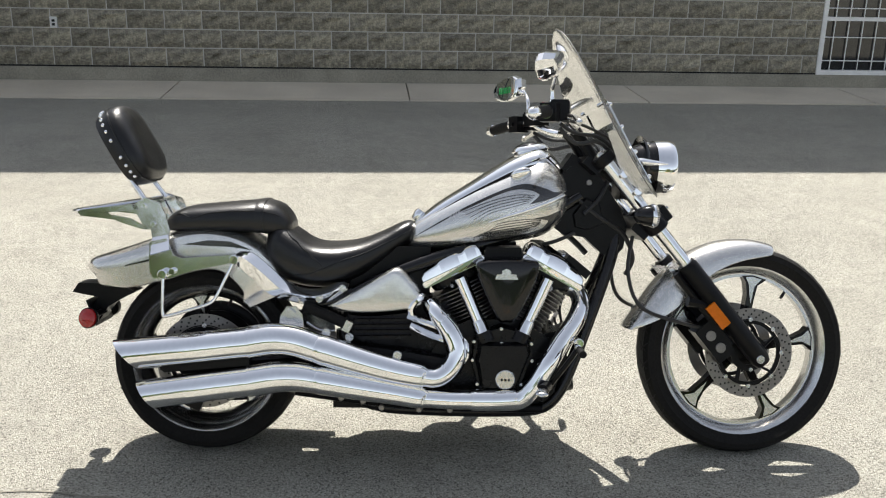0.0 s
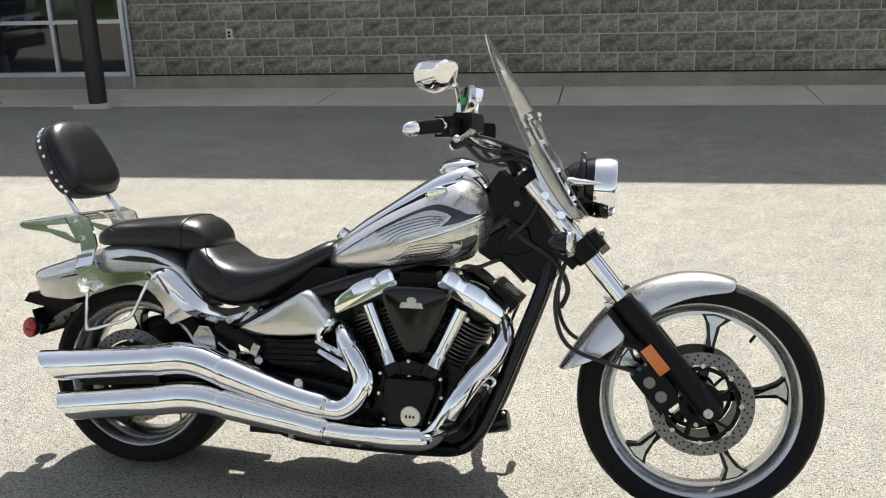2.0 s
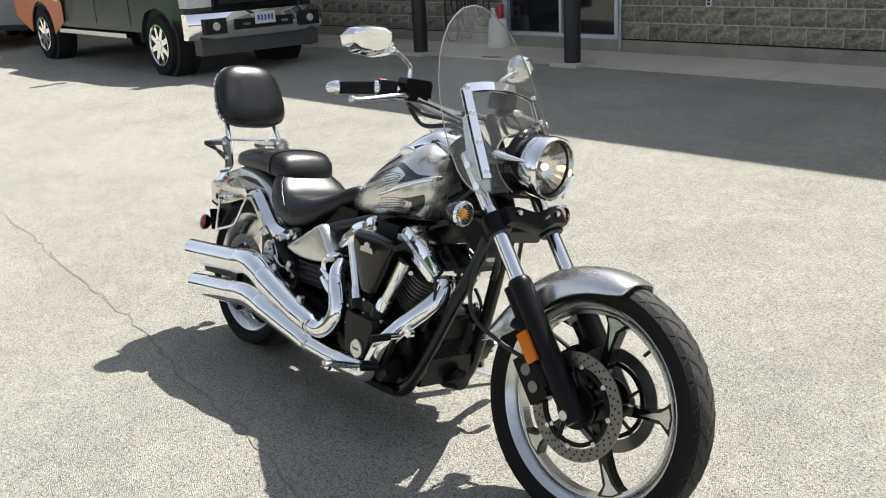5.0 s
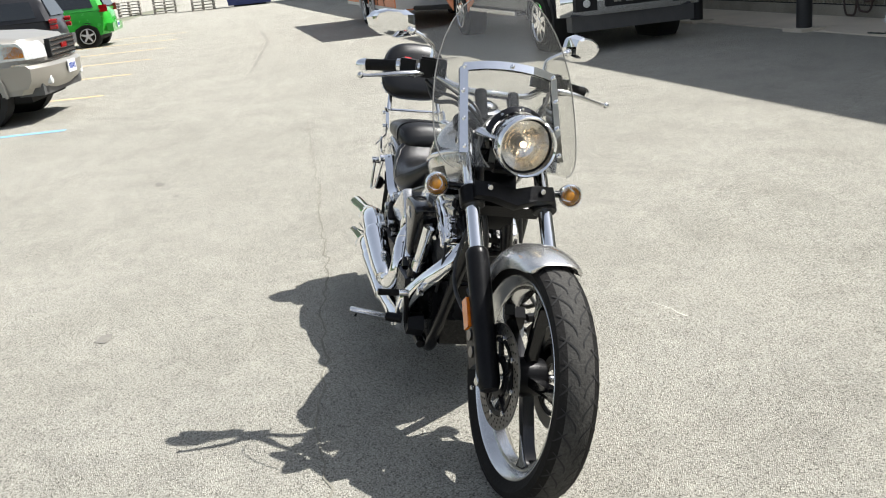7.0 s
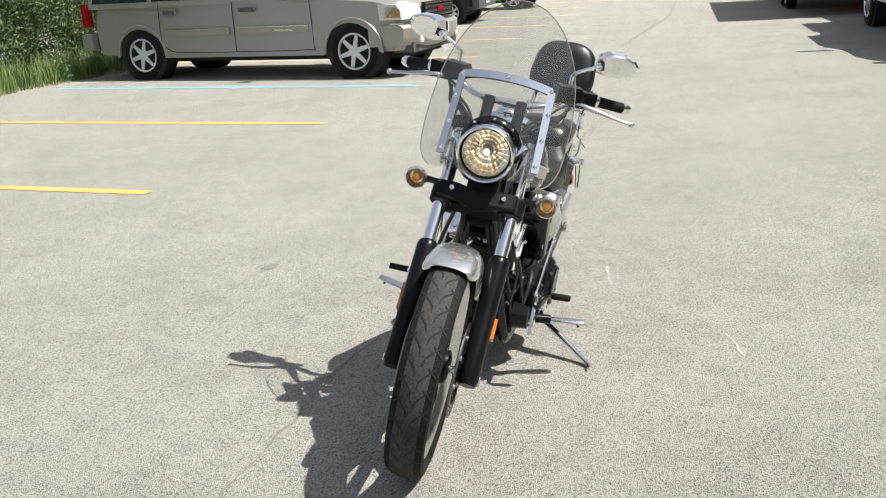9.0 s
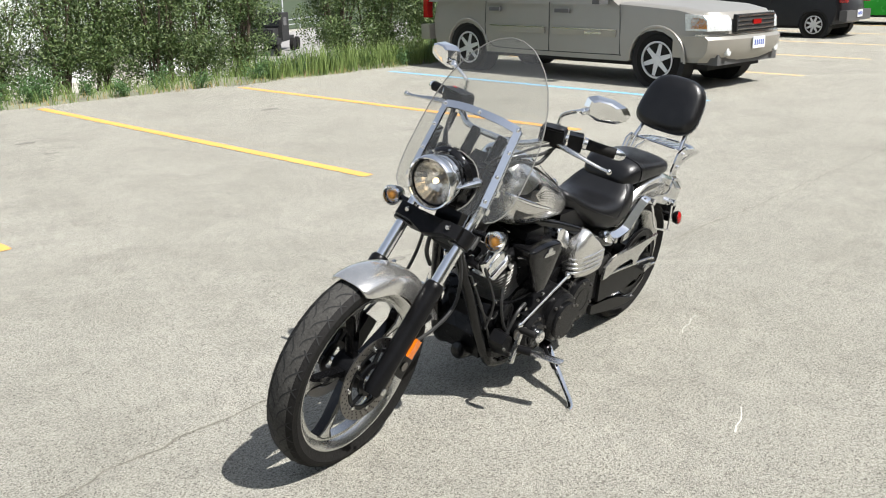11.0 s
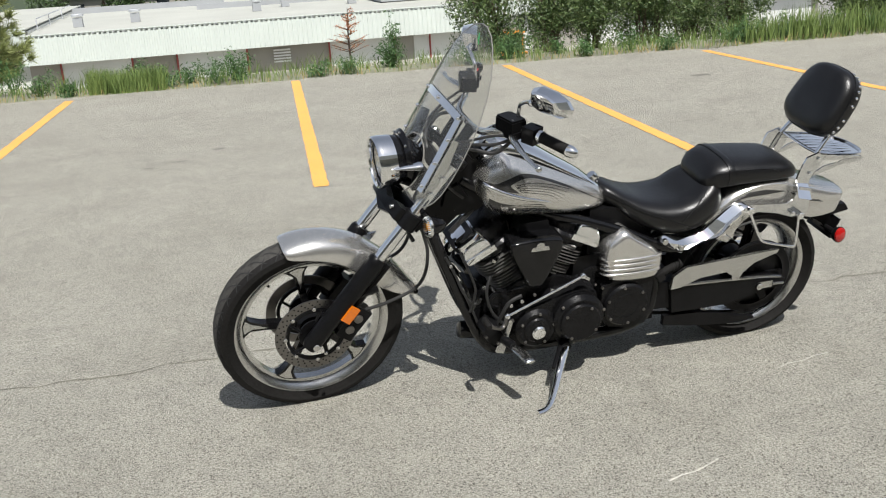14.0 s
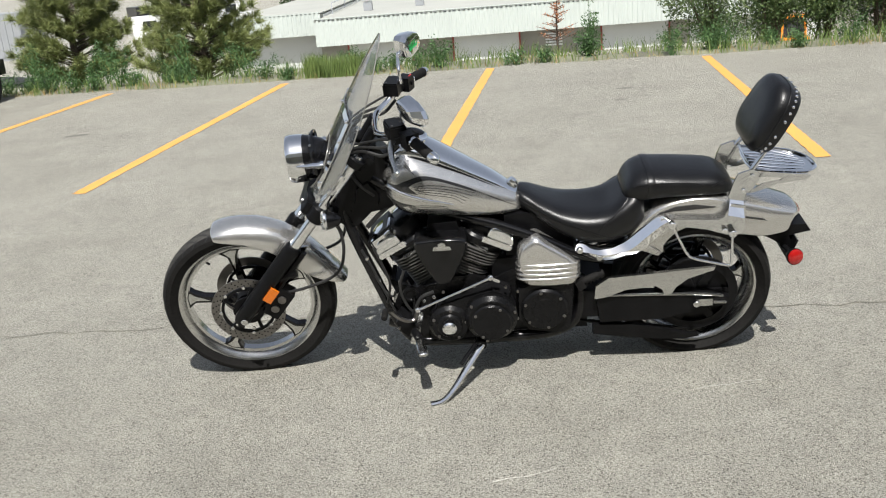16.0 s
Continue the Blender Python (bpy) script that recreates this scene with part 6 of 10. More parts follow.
def fender_stripe(s):
    bm = bmesh.new()
    prism(bm, [(-0.06, 0.690), (0.02, 0.705), (0.09, 0.702), (0.16, 0.675), (0.10, 0.684), (0.03, 0.686)], s * 0.1322, s * 0.1345)
    part("flame_stripe", bm, M_GRAPHIC, rear_fender, "charcoal painted flame")
    bm = bmesh.new()
    prism(bm, [(-0.16, 0.655), (-0.09, 0.680), (-0.10, 0.668), (-0.17, 0.647)], s * 0.1272, s * 0.1300)
    prism(bm, [(-0.24, 0.622), (-0.15, 0.645), (-0.16, 0.635), (-0.25, 0.616)], s * 0.1245, s * 0.1270)
    part("flame_stripe", bm, M_GRAPHIC, rear_fender, "charcoal painted flame")


both(fender_stripe)
bm = bmesh.new()
rings = []
for x, z, hw in ((-0.398, 0.612, 0.05), (-0.404, 0.603, 0.055), (-0.392, 0.585, 0.060), (-0.374, 0.574, 0.058)):
    rings.append([V(x + 0.02 * math.cos(math.pi * k / 10) ** 2, hw * math.cos(math.pi * k / 10), z) for k in range(11)])
add_rings(bm, [r + [V(p.x + 0.02, p.y, p.z) for p in r[::-1]] for r in rings], True)
bp("tail_light", bm, M_RED, "red strip tail light in the fender's end")


def strut(s):
    st = empty("fender_strut")
    st.parent = bike
    st["label"] = "flat bent chrome strut beside the rear fender"
    upper = curve_points([(0.124, 0, 0.672), (0.166, 0, 0.666), (0.225, 0, 0.618), (0.283, 0, 0.570), (0.330, 0, 0.557), (0.376, 0, 0.557), (0.440, 0, 0.578), (0.472, 0, 0.572)], 4)
    lower = curve_points([(0.100, 0, 0.650), (0.114, 0, 0.628), (0.170, 0, 0.582), (0.222, 0, 0.535), (0.290, 0, 0.514), (0.347, 0, 0.504), (0.395, 0, 0.511), (0.466, 0, 0.548)], 4)
    bm = bmesh.new()                # one bar with a crease along its outer face
    add_rings(bm, [[V(u.x, s * 0.144, u.z), V(u.x * 0.6 + w.x * 0.4, s * 0.171, u.z * 0.6 + w.z * 0.4), V(w.x, s * 0.153, w.z), V(w.x, s * 0.140, w.z), V(u.x, s * 0.134, u.z)] for u, w in zip(upper, lower)])
    part("arm", bm, M_CHROME, st, "creased chrome arm", 22)
    bm = bmesh.new()
    for x, z in ((0.452, 0.562), (0.379, 0.526)):
        disc(bm, (x, s * 0.168, z), 0.012, 0.016, "y", 16)
    part("rail_bolt", bm, M_SATIN, st, "bright bolts")


both(strut)
bm = bmesh.new()
prism(bm, [(-0.445, 0.518), (-0.425, 0.548), (-0.29, 0.548), (-0.24, 0.52), (-0.29, 0.495), (-0.33, 0.47), (-0.358, 0.425), (-0.385, 0.420), (-0.385, 0.455), (-0.362, 0.502)], -0.045, 0.045)
bp("plate_bracket", bm, M_BLACK, "black tail bracket", bevel=0.008)
bm = bmesh.new()
box(bm, (-0.372, 0, 0.455), (0.006, 0.16, 0.09), (0, -20, 0))
bp("plate_holder", bm, M_BLACK, bevel=0.002)


def tail_signal(s):
    ts = empty("rear_turn_signal")
    ts.parent = bike
    ts["label"] = "round red rear reflector lamp facing sideways"
    m = pose(-0.372, s * 0.112, 0.444, -s * 80, 0, s * 14)
    bm = bmesh.new()
    tube(bm, [(-0.345, s * 0.03, 0.455), (-0.366, s * 0.09, 0.447)], 0.010, 10, 1)
    lathe(bm, [(0.010, -0.030), (0.026, -0.022), (0.0335, -0.006), (0.0335, 0.002)], m, 24)
    part("housing", bm, M_BLACK, ts)
    bm = bmesh.new()
    lathe(bm, [(0.0315, 0.001), (0.030, 0.008), (0.020, 0.014), (0.008, 0.016)], m, 24)
    part("lens", bm, M_RED, ts, "red lens")


both(tail_signal)

# ---- side covers
scr = empty("side_cover")
scr.parent = bike
scr["label"] = "silver side cover"
bm = bmesh.new()
pillow(bm, [(0.398, 0.500), (0.425, 0.515), (0.455, 0.532), (0.520, 0.572), (0.575, 0.604), (0.614, 0.626), (0.640, 0.622), (0.672, 0.590), (0.700, 0.550), (0.706, 0.520), (0.690, 0.500), (0.620, 0.487), (0.530, 0.480), (0.450, 0.483)], -0.085, -0.170, 0.20, 6, 0.62)
part("shell", bm, M_SILVER, scr, angle=60)
bm = bmesh.new()
disc(bm, (0.461, -0.158, 0.505), 0.010, 0.016, "y", 14)
part("bolt", bm, M_SATIN, scr)
bm = bmesh.new()
prism(bm, [(0.46, 0.478), (0.53, 0.474), (0.68, 0.488), (0.69, 0.42), (0.66, 0.395), (0.50, 0.385), (0.47, 0.42)], -0.09, -0.152, 0.01)
for k in range(4):
    z = 0.41 + 0.018 * k
    tube(bm, [(0.485, -0.150, z), (0.672, -0.150, z + 0.004)], 0.006, 6, 1)
part("lower_case", bm, M_ENGINE, scr, "ribbed black lower case", bevel=0.005)
bm = bmesh.new()
prism(bm, [(0.50, 0.38), (0.70, 0.36), (0.84, 0.33), (0.84, 0.28), (0.70, 0.28), (0.50, 0.32)], -0.10, -0.165, 0.01)
part("pulley_case", bm, M_ENGINE, scr, bevel=0.01)
scl = empty("side_cover")
scl.parent = bike
scl["label"] = "silver side cover with four raised ribs"
bm = bmesh.new()
pillow(bm, [(0.452, 0.500), (0.50, 0.548), (0.57, 0.598), (0.615, 0.628), (0.650, 0.612), (0.680, 0.580), (0.692, 0.535), (0.690, 0.490), (0.672, 0.440), (0.655, 0.418), (0.58, 0.408), (0.50, 0.410), (0.466, 0.420), (0.455, 0.455)], 0.09, 0.182, 0.26)
part("shell", bm, M_SILVER, scl, angle=60)
for k in range(4):
    z = 0.449 + 0.020 * k
    bm = bmesh.new()
    tube(bm, [(0.692, 0.140, z), (0.680, 0.168, z + 0.003), (0.640, 0.181, z + 0.005), (0.57, 0.1855, z + 0.005), (0.50, 0.180, z + 0.004), (0.466, 0.166, z), (0.455, 0.140, z - 0.001)], 0.0072, 10, 4)
    part("rib", bm, M_SILVER, scl, "bright raised rib")
bm = bmesh.new()
disc(bm, (0.615, 0.168, 0.590), 0.008, 0.012, "y", 12)
disc(bm, (0.478, 0.172, 0.475), 0.010, 0.014, "y", 12)
part("bolt", bm, M_SATIN, scl)

# ---- swing arm, belt guard, pulley
sw = empty("swing_arm")
sw.parent = bike
sw["label"] = "black swing arm with a silver belt guard"
bm = bmesh.new()
prism(bm, [(0.40, 0.36), (0.38, 0.22), (0.14, 0.215), (-0.06, 0.262), (-0.115, 0.265), (-0.128, 0.300), (-0.06, 0.325), (0.10, 0.338)], 0.112, 0.150, 0.006)
prism(bm, [(0.40, 0.34), (0.38, 0.24), (0.14, 0.235), (-0.06, 0.275), (-0.115, 0.285), (-0.115, 0.315), (0.10, 0.318)], -0.112, -0.140, 0.006)
box(bm, (0.40, 0, 0.30), (0.09, 0.27, 0.12))
part("arm", bm, M_BLACK, sw, bevel=0.008)
# polished bar stands in for the highlight on the black arm's top edge
bm = bmesh.new()
tube(bm, [(0.36, 0.152, 0.347), (0.15, 0.152, 0.337), (-0.02, 0.152, 0.326), (-0.10, 0.150, 0.312)], 0.006, 8, 4)
part("arm_edge", bm, M_SATIN, sw, "bright upper edge")
bm = bmesh.new()
prism(bm, [(0.402, 0.338), (0.396, 0.395), (0.345, 0.430), (0.15, 0.442), (-0.062, 0.452), (-0.058, 0.438), (0.04, 0.406), (0.085, 0.368), (0.098, 0.342), (0.128, 0.336), (0.134, 0.360), (0.160, 0.380), (0.28, 0.372), (0.36, 0.342)], 0.152, 0.164, 0.003)
part("belt_guard", bm, M_SATIN, sw, "silver belt guard", bevel=0.002)
bm = bmesh.new()
lathe(bm, [(0.128, 0.102), (0.160, 0.102), (0.164, 0.105), (0.164, 0.115), (0.160, 0.118), (0.152, 0.114), (0.136, 0.114), (0.128, 0.117)], pose(RX, 0, RZ, -90, 0, 0), 48, closed=True)
part("pulley", bm, M_BLACK, sw, "black rear belt pulley")
# added disc keeps bright ground from showing through the pulley
bm = bmesh.new()
lathe(bm, [(0.04, 0.090), (0.132, 0.092), (0.132, 0.098), (0.04, 0.100)], pose(RX, 0, RZ, -90, 0, 0), 40, closed=True)
part("pulley_web", bm, M_BLACK, sw, "black web inside the pulley")
for i in range(6):
    a = 2 * math.pi * i / 6
    bm = bmesh.new()
    box(bm, (RX + math.cos(a) * 0.085, 0.109, RZ + math.sin(a) * 0.085), (0.095, 0.012, 0.032), (0, -math.degrees(a), 0))
    part("pulley_spoke", bm, M_BLACK, sw, bevel=0.004)
bm = bmesh.new()
prism(bm, [(-0.03, 0.138), (0.04, 0.140), (0.45, 0.205), (0.45, 0.213), (0.04, 0.149), (-0.03, 0.145)], 0.103, 0.117)
part("drive_belt", bm, M_RUBBER, sw, "black toothed drive belt")
bm = bmesh.new()
prism(bm, [(0.405, 0.205), (0.405, 0.160), (0.26, 0.132), (0.14, 0.116), (0.04, 0.112), (-0.02, 0.122), (-0.015, 0.132), (0.05, 0.142), (0.105, 0.160), (0.160, 0.180), (0.25, 0.196)], 0.124, 0.140, 0.004)
part("lower_belt_guard", bm, M_BLACK, sw, "black lower belt guard", bevel=0.003)
bm = bmesh.new()
box(bm, (-0.025, 0.156, 0.292), (0.065, 0.012, 0.030))
disc(bm, (0.005, 0.166, 0.292), 0.014, 0.018, "y", 14)
tube(bm, [(-0.06, 0.158, 0.290), (-0.11, 0.158, 0.287)], 0.006, 8, 1)
part("axle_adjuster", bm, M_SATIN, sw, "bright axle adjuster", bevel=0.003)
bm = bmesh.new()
box(bm, (0.0, 0, 0.305), (0.05, 0.24, 0.04))
part("rear_axle", bm, M_BLACK, sw, bevel=0.005)
bm = bmesh.new()
box(bm, (-0.055, -0.098, 0.20), (0.12, 0.055, 0.07), (0, 25, 0))
part("rear_caliper", bm, M_BLACK, sw, "black rear brake caliper", bevel=0.012)
bm = bmesh.new()
tube(bm, [(0.36, 0.145, 0.445), (0.42, 0.15, 0.425), (0.455, 0.15, 0.405)], 0.014, 12, 2)
for i in range(6):
    disc(bm, (0.37 + 0.014 * i, 0.146, 0.442 - 0.0065 * i), 0.019, 0.006, "x", 12)
box(bm, (0.45, 0.155, 0.405), (0.03, 0.03, 0.035), (0, 30, 0))
bp("passenger_peg", bm, M_RUBBER, "folded black rubber passenger peg", bevel=0.0)
bm = bmesh.new()
tube(bm, [(0.33, -0.15, 0.50), (0.40, -0.165, 0.475), (0.46, -0.172, 0.45)], 0.018, 12, 3)
box(bm, (0.462, -0.172, 0.447), (0.03, 0.03, 0.035), (0, -30, 0))
bp("passenger_peg", bm, M_RUBBER, "folded black rubber passenger peg")
bm = bmesh.new()
box(bm, (0.470, -0.178, 0.442), (0.024, 0.022, 0.036), (0, 25, 0))
disc(bm, (0.475, -0.165, 0.405), 0.014, 0.02, "y", 12)
tube(bm, [(0.34, -0.168, 0.452), (0.38, -0.172, 0.428), (0.43, -0.17, 0.425)], 0.005, 8, 3)
bp("peg_bracket", bm, M_SATIN, "bright peg bracket", bevel=0.002)

# ---- headlight
hl = empty("headlight")
hl.parent = bike
hl["label"] = "round chrome headlight with a lit bulb"
HM = pose(1.502, 0, 0.955, 0, 92, 0)
bm = bmesh.new()
lathe(bm, [(0.012, -0.150), (0.040, -0.138), (0.064, -0.112), (0.080, -0.078), (0.087, -0.045), (0.088, -0.038)], HM, 36, cap=False)
part("shell", bm, M_GLOSS, hl, "gloss black headlight shell")
bm = bmesh.new()
lathe(bm, [(0.0885, -0.040), (0.090, -0.030), (0.0925, 0.004), (0.0915, 0.020), (0.088, 0.024), (0.083, 0.021), (0.080, 0.006), (0.081, -0.02), (0.084, -0.036)], HM, 40, closed=True)
part("bezel", bm, M_CHROME, hl, "chrome bezel")
bm = bmesh.new()
lathe(bm, [(0.0815, 0.006), (0.0775, 0.004), (0.0755, 0.000), (0.0765, -0.016), (0.0815, -0.016)], HM, 40, closed=True)
part("lens_gasket", bm, M_BLACK, hl, "black rubber gasket round the lens")
bm = bmesh.new()
rnd = random.Random(3)
rings = []
for r in (0.0760, 0.058, 0.042, 0.026, 0.010):          # a parabola with its focus at the bulb
    rings.append([HM @ V(math.cos(2 * math.pi * j / 22) * r, math.sin(2 * math.pi * j / 22) * r, -0.046 + r * r / 0.1256 + rnd.uniform(-0.0008, 0.0008)) for j in range(22)])
add_rings(bm, rings, False)
part("reflector_bowl", bm, M_REFLECTOR, hl, "faceted bright reflector", angle=2)
bm = bmesh.new()
lathe(bm, [(0.0762, 0.000), (0.060, 0.006), (0.030, 0.010), (0.002, 0.011)], HM, 32, cap=False)
part("lens", bm, M_LENS, hl, "clear glass lens")
bm = bmesh.new()
blob(bm, HM @ V(0, 0, -0.020), (0.014, 0.010, 0.010), 12, 8)
part("bulb", bm, M_BULB, hl, "lit bulb")
bm = bmesh.new()
lathe(bm, [(0.0125, -0.046), (0.0130, -0.030), (0.0105, -0.024), (0.0115, -0.030), (0.0110, -0.046)], HM, 16, closed=True)
part("bulb_shield", bm, M_STEEL, hl, "metal shield round the bulb")
# black trim hoop with bolts behind the lamp
bm = bmesh.new()
rings = []
for k in range(19):
    a = radians(-20 + 220 * k / 18)
    up = (-math.sin(a), math.cos(a))
    rings.append([HM @ V(up[0] * r, up[1] * r, h) for r, h in ((0.090, -0.068), (0.102, -0.080), (0.103, -0.086), (0.090, -0.080))])
add_rings(bm, rings, True)
part("trim_hoop", bm, M_GLOSS, hl, "black trim hoop behind the lamp")
bm = bmesh.new()
for a in (5, 50, 90, 130, 175):
    p = HM @ V(-math.sin(radians(a)) * 0.096, math.cos(radians(a)) * 0.096, -0.073)
    bolt(bm, p, "x", 0.005, 0.008)
part("screw", bm, M_SATIN, hl, "bright trim screw")
both(lambda s: part("bracket", tube(bmesh.new(), [(1.385, s * 0.104, 0.972), (1.40, s * 0.103, 0.970), (1.44, s * 0.098, 0.968), (1.492, s * 0.0935, 0.966)], [0.020, 0.024, 0.017, 0.002], 14, 3, flat=0.6), M_CHROME, hl, "chrome spear bracket"))
bm = bmesh.new()
tube(bm, [(1.36, -0.06, 0.86), (1.41, -0.03, 0.875), (1.425, 0, 0.875), (1.41, 0.03, 0.875), (1.36, 0.06, 0.86)], 0.014, 8, 3)
box(bm, (1.375, 0, 0.885), (0.06, 0.10, 0.07))
part("mount", bm, M_BLACK, hl, bevel=0.01)


def front_signal(s):
    fs = empty("front_turn_signal")
    fs.parent = bike
    fs["label"] = "round front turn signal with an amber bulb"
    m = pose(1.398, s * 0.221, 0.799, 0, 90, 0)
    bm = bmesh.new()
    tube(bm, [(1.385, s * 0.13, 0.795), (1.385, s * 0.193, 0.798)], 0.011, 10, 1)
    lathe(bm, [(0.008, -0.056), (0.022, -0.046), (0.032, -0.018), (0.0345, 0.0)], m, 24, cap=False)
    part("housing", bm, M_GLOSS, fs)
    bm = bmesh.new()
    lathe(bm, [(0.034, -0.004), (0.0375, 0.0), (0.0375, 0.007), (0.034, 0.010)], m, 28, closed=True)
    part("bezel", bm, M_CHROME, fs, "chrome ring")
    bm = bmesh.new()
    lathe(bm, [(0.034, 0.002), (0.033, 0.012), (0.024, 0.020), (0.008, 0.023)], m, 24)
    part("lens", bm, M_LENS, fs, "clear ribbed lens")
    bm = bmesh.new()
    for k in range(28):
        a = 2 * math.pi * k / 28
        tube(bm, [m @ V(math.cos(a) * r, math.sin(a) * r, h) for r, h in ((0.0345, 0.004), (0.0335, 0.0115), (0.0300, 0.0165))], 0.0010, 4, 2)
    tagged(part("lens_rib", bm, M_RIB, fs, "clear moulded rib"), kind="stuff")
    bm = bmesh.new()
    lathe(bm, [(0.033, -0.001), (0.022, -0.012), (0.004, -0.014)], m, 24, cap=False)
    part("reflector_bowl", bm, M_CHROME, fs)
    bm = bmesh.new()
    blob(bm, m @ V(0, 0, -0.001), (0.0155, 0.0155, 0.0165), 14, 8)
    part("bulb", bm, M_AMBERBULB, fs, "amber bulb")


both(front_signal)

# ---- windscreen
WS_A, WS_B = V(1.4585, 0, 0.877), V(1.1605, 0, 1.4155)     # foot and head of its centre line
WS_D = (WS_B - WS_A).normalized()
WS_N = V(WS_D.z, 0, -WS_D.x)                            # forward and up


def screen_point(v, y, lift=0.0):
    """v: metres up the sheet; y: across. The sheet bows back to its sides."""
    bow = 1.05 * y * y + 0.30 * max(0.0, v - 0.30) ** 2
    return WS_A + WS_D * v + V(0, y, 0) - WS_N * (bow + 0.010 * math.sin(v * 4.5)) + WS_N * lift


WS_L = (WS_B - WS_A).length
outline = [(0.00, 0.185), (0.015, 0.205), (0.04, 0.222), (0.08, 0.233), (0.14, 0.238), (0.22, 0.238), (0.30, 0.232), (0.36, 0.222), (0.43, 0.202), (0.49, 0.174), (0.54, 0.140), (0.575, 0.104), (0.60, 0.068), (WS_L, 0.02)]


def half_width(v):
    return float(np.interp(v, [a for a, _ in outline], [b for _, b in outline]))


def cut(v):
    """Half width of the round notch for the headlight."""
    c, r = 0.075, 0.112
    d = r * r - (v - c) ** 2
    return math.sqrt(d) if d > 0 and v < c + r else 0.0


ws = empty("windscreen")
ws.parent = bike
ws["label"] = "clear lightly smoked plastic windscreen with chrome strips"
bm = bmesh.new()
n, m = 44, 14
for s in (-1, 1):
    gf = []
    for i in range(n + 1):
        v = WS_L * i / n
        a, b = (cut(v) if v < 0.187 else 0.0), half_width(v)
        a = min(a, b - 0.03)
        gf.append([[bm.verts.new(screen_point(v, s * (a + (b - a) * k / m), l)) for k in range(m + 1)] for l in (0.0, -0.004)])
    for i in range(n):
        for k in range(m):
            for q in (0, 1):
                bm.faces.new((gf[i][q][k], gf[i + 1][q][k], gf[i + 1][q][k + 1], gf[i][q][k + 1]))
bmesh.ops.remove_doubles(bm, verts=bm.verts, dist=0.0004)
sheet = part("sheet", bm, M_SCREEN, ws, "clear plastic sheet")
sheet.visible_shadow = False
# dark cut edge all round
bm = bmesh.new()
rim_pts = [screen_point(v, half_width(v), -0.002) for v in np.linspace(0, WS_L, 40)] + [screen_point(v, -half_width(v), -0.002) for v in np.linspace(WS_L, 0, 40)]
tube(bm, rim_pts, 0.0022, 6, 1)
tube(bm, [screen_point(v, s_ * cut(v), -0.002) for s_, seq in ((-1, np.linspace(0.0, 0.1869, 14)), (1, np.linspace(0.1869, 0.0, 14))) for v in seq], 0.0026, 6, 1)
part("sheet_edge", bm, M_EDGE, ws, "dark sheet edge")


def strip(path, w, name):
    """A flat bright strip following the sheet along (v, y) points, on both faces."""
    for lift in (0.0035, -0.0075):
        bm = bmesh.new()
        q = [Vector(p) for p in curve_points([(a, b, 0) for a, b in path], 8)]
        rows = []
        for i, p in enumerate(q):
            t = (q[min(i + 1, len(q) - 1)] - q[max(i - 1, 0)]).normalized()
            sd = V(-t.y, t.x, 0)
            rows.append([screen_point(*(p + sd * (e * w / 2))[:2], l) for e, l in ((-1, lift - 0.0012), (1, lift - 0.0012), (1, lift + 0.0012), (-1, lift + 0.0012))])
        add_rings(bm, rows, True)
        part(name, bm, M_CHROME, ws, "flat chrome strip")


V_TOP = 0.325
strip([(0.045, -0.158), (0.14, -0.155), (0.24, -0.152), (V_TOP, -0.150)], 0.024, "side_strip")
strip([(0.045, 0.158), (0.14, 0.155), (0.24, 0.152), (V_TOP, 0.150)], 0.024, "side_strip")
strip([(V_TOP, -0.150), (V_TOP + 0.007, -0.08), (V_TOP + 0.009, 0), (V_TOP + 0.007, 0.08), (V_TOP, 0.150)], 0.026, "top_strip")
bm = bmesh.new()
for v, y in [(V_TOP, 0.150), (V_TOP, -0.150), (V_TOP + 0.008, 0)] + [(v, s * 0.156) for v in (0.065, 0.155, 0.245) for s in (-1, 1)]:
    for l in (0.007, -0.011):
        blob(bm, screen_point(v, y, l), (0.0072, 0.0072, 0.0072), 10, 6)
part("screw", bm, M_CHROME, ws, "chrome screws")


def ws_bracket(s):
    bm = bmesh.new()
    y = s * 0.150
    prism(bm, [(1.272, 1.060), (1.300, 1.075), (1.415, 0.900), (1.425, 0.870), (1.400, 0.866), (1.345, 0.905), (1.312, 0.955)], s * 0.142, s * 0.148)
    part("side_plate", bm, M_SATIN, ws, "bright side bracket plate", bevel=0.002)
    bm = bmesh.new()
    for d in (0.085, 0.155):
        disc(bm, fork_at(d, s * 0.150) + V(0.012, 0, 0.008), 0.0135, 0.016, "y", 14)
        tube(bm, [fork_at(d, s * F_Y), fork_at(d, s * 0.146) + V(0.01, 0, 0.006)], 0.012, 10, 1)
    part("clamp_knob", bm, M_CHROME, ws, "chrome clamp screws")


both(ws_bracket)

# ---- handlebar and controls
hb = empty("handlebar")
hb.parent = bike
hb["label"] = "chrome handlebar with black risers"
bm = bmesh.new()
BAR = [(0.985, 0.400, 1.092), (1.042, 0.300, 1.108), (1.088, 0.215, 1.112), (1.140, 0.150, 1.080), (1.180, 0.090, 1.066)]
tube(bm, [(x, -y, z) for x, y, z in BAR] + [(1.188, 0, 1.066)] + BAR[::-1], 0.0125, 14, 6)
part("bar", bm, M_CHROME, hb, "chrome bar")
both(lambda s: part("riser", tube(bmesh.new(), [(1.245, s * 0.055, 0.985), (1.225, s * 0.055, 1.02), (1.188, s * 0.055, 1.07)], [0.022, 0.019, 0.021], 12, 3), M_BLACK, hb, "black riser"))


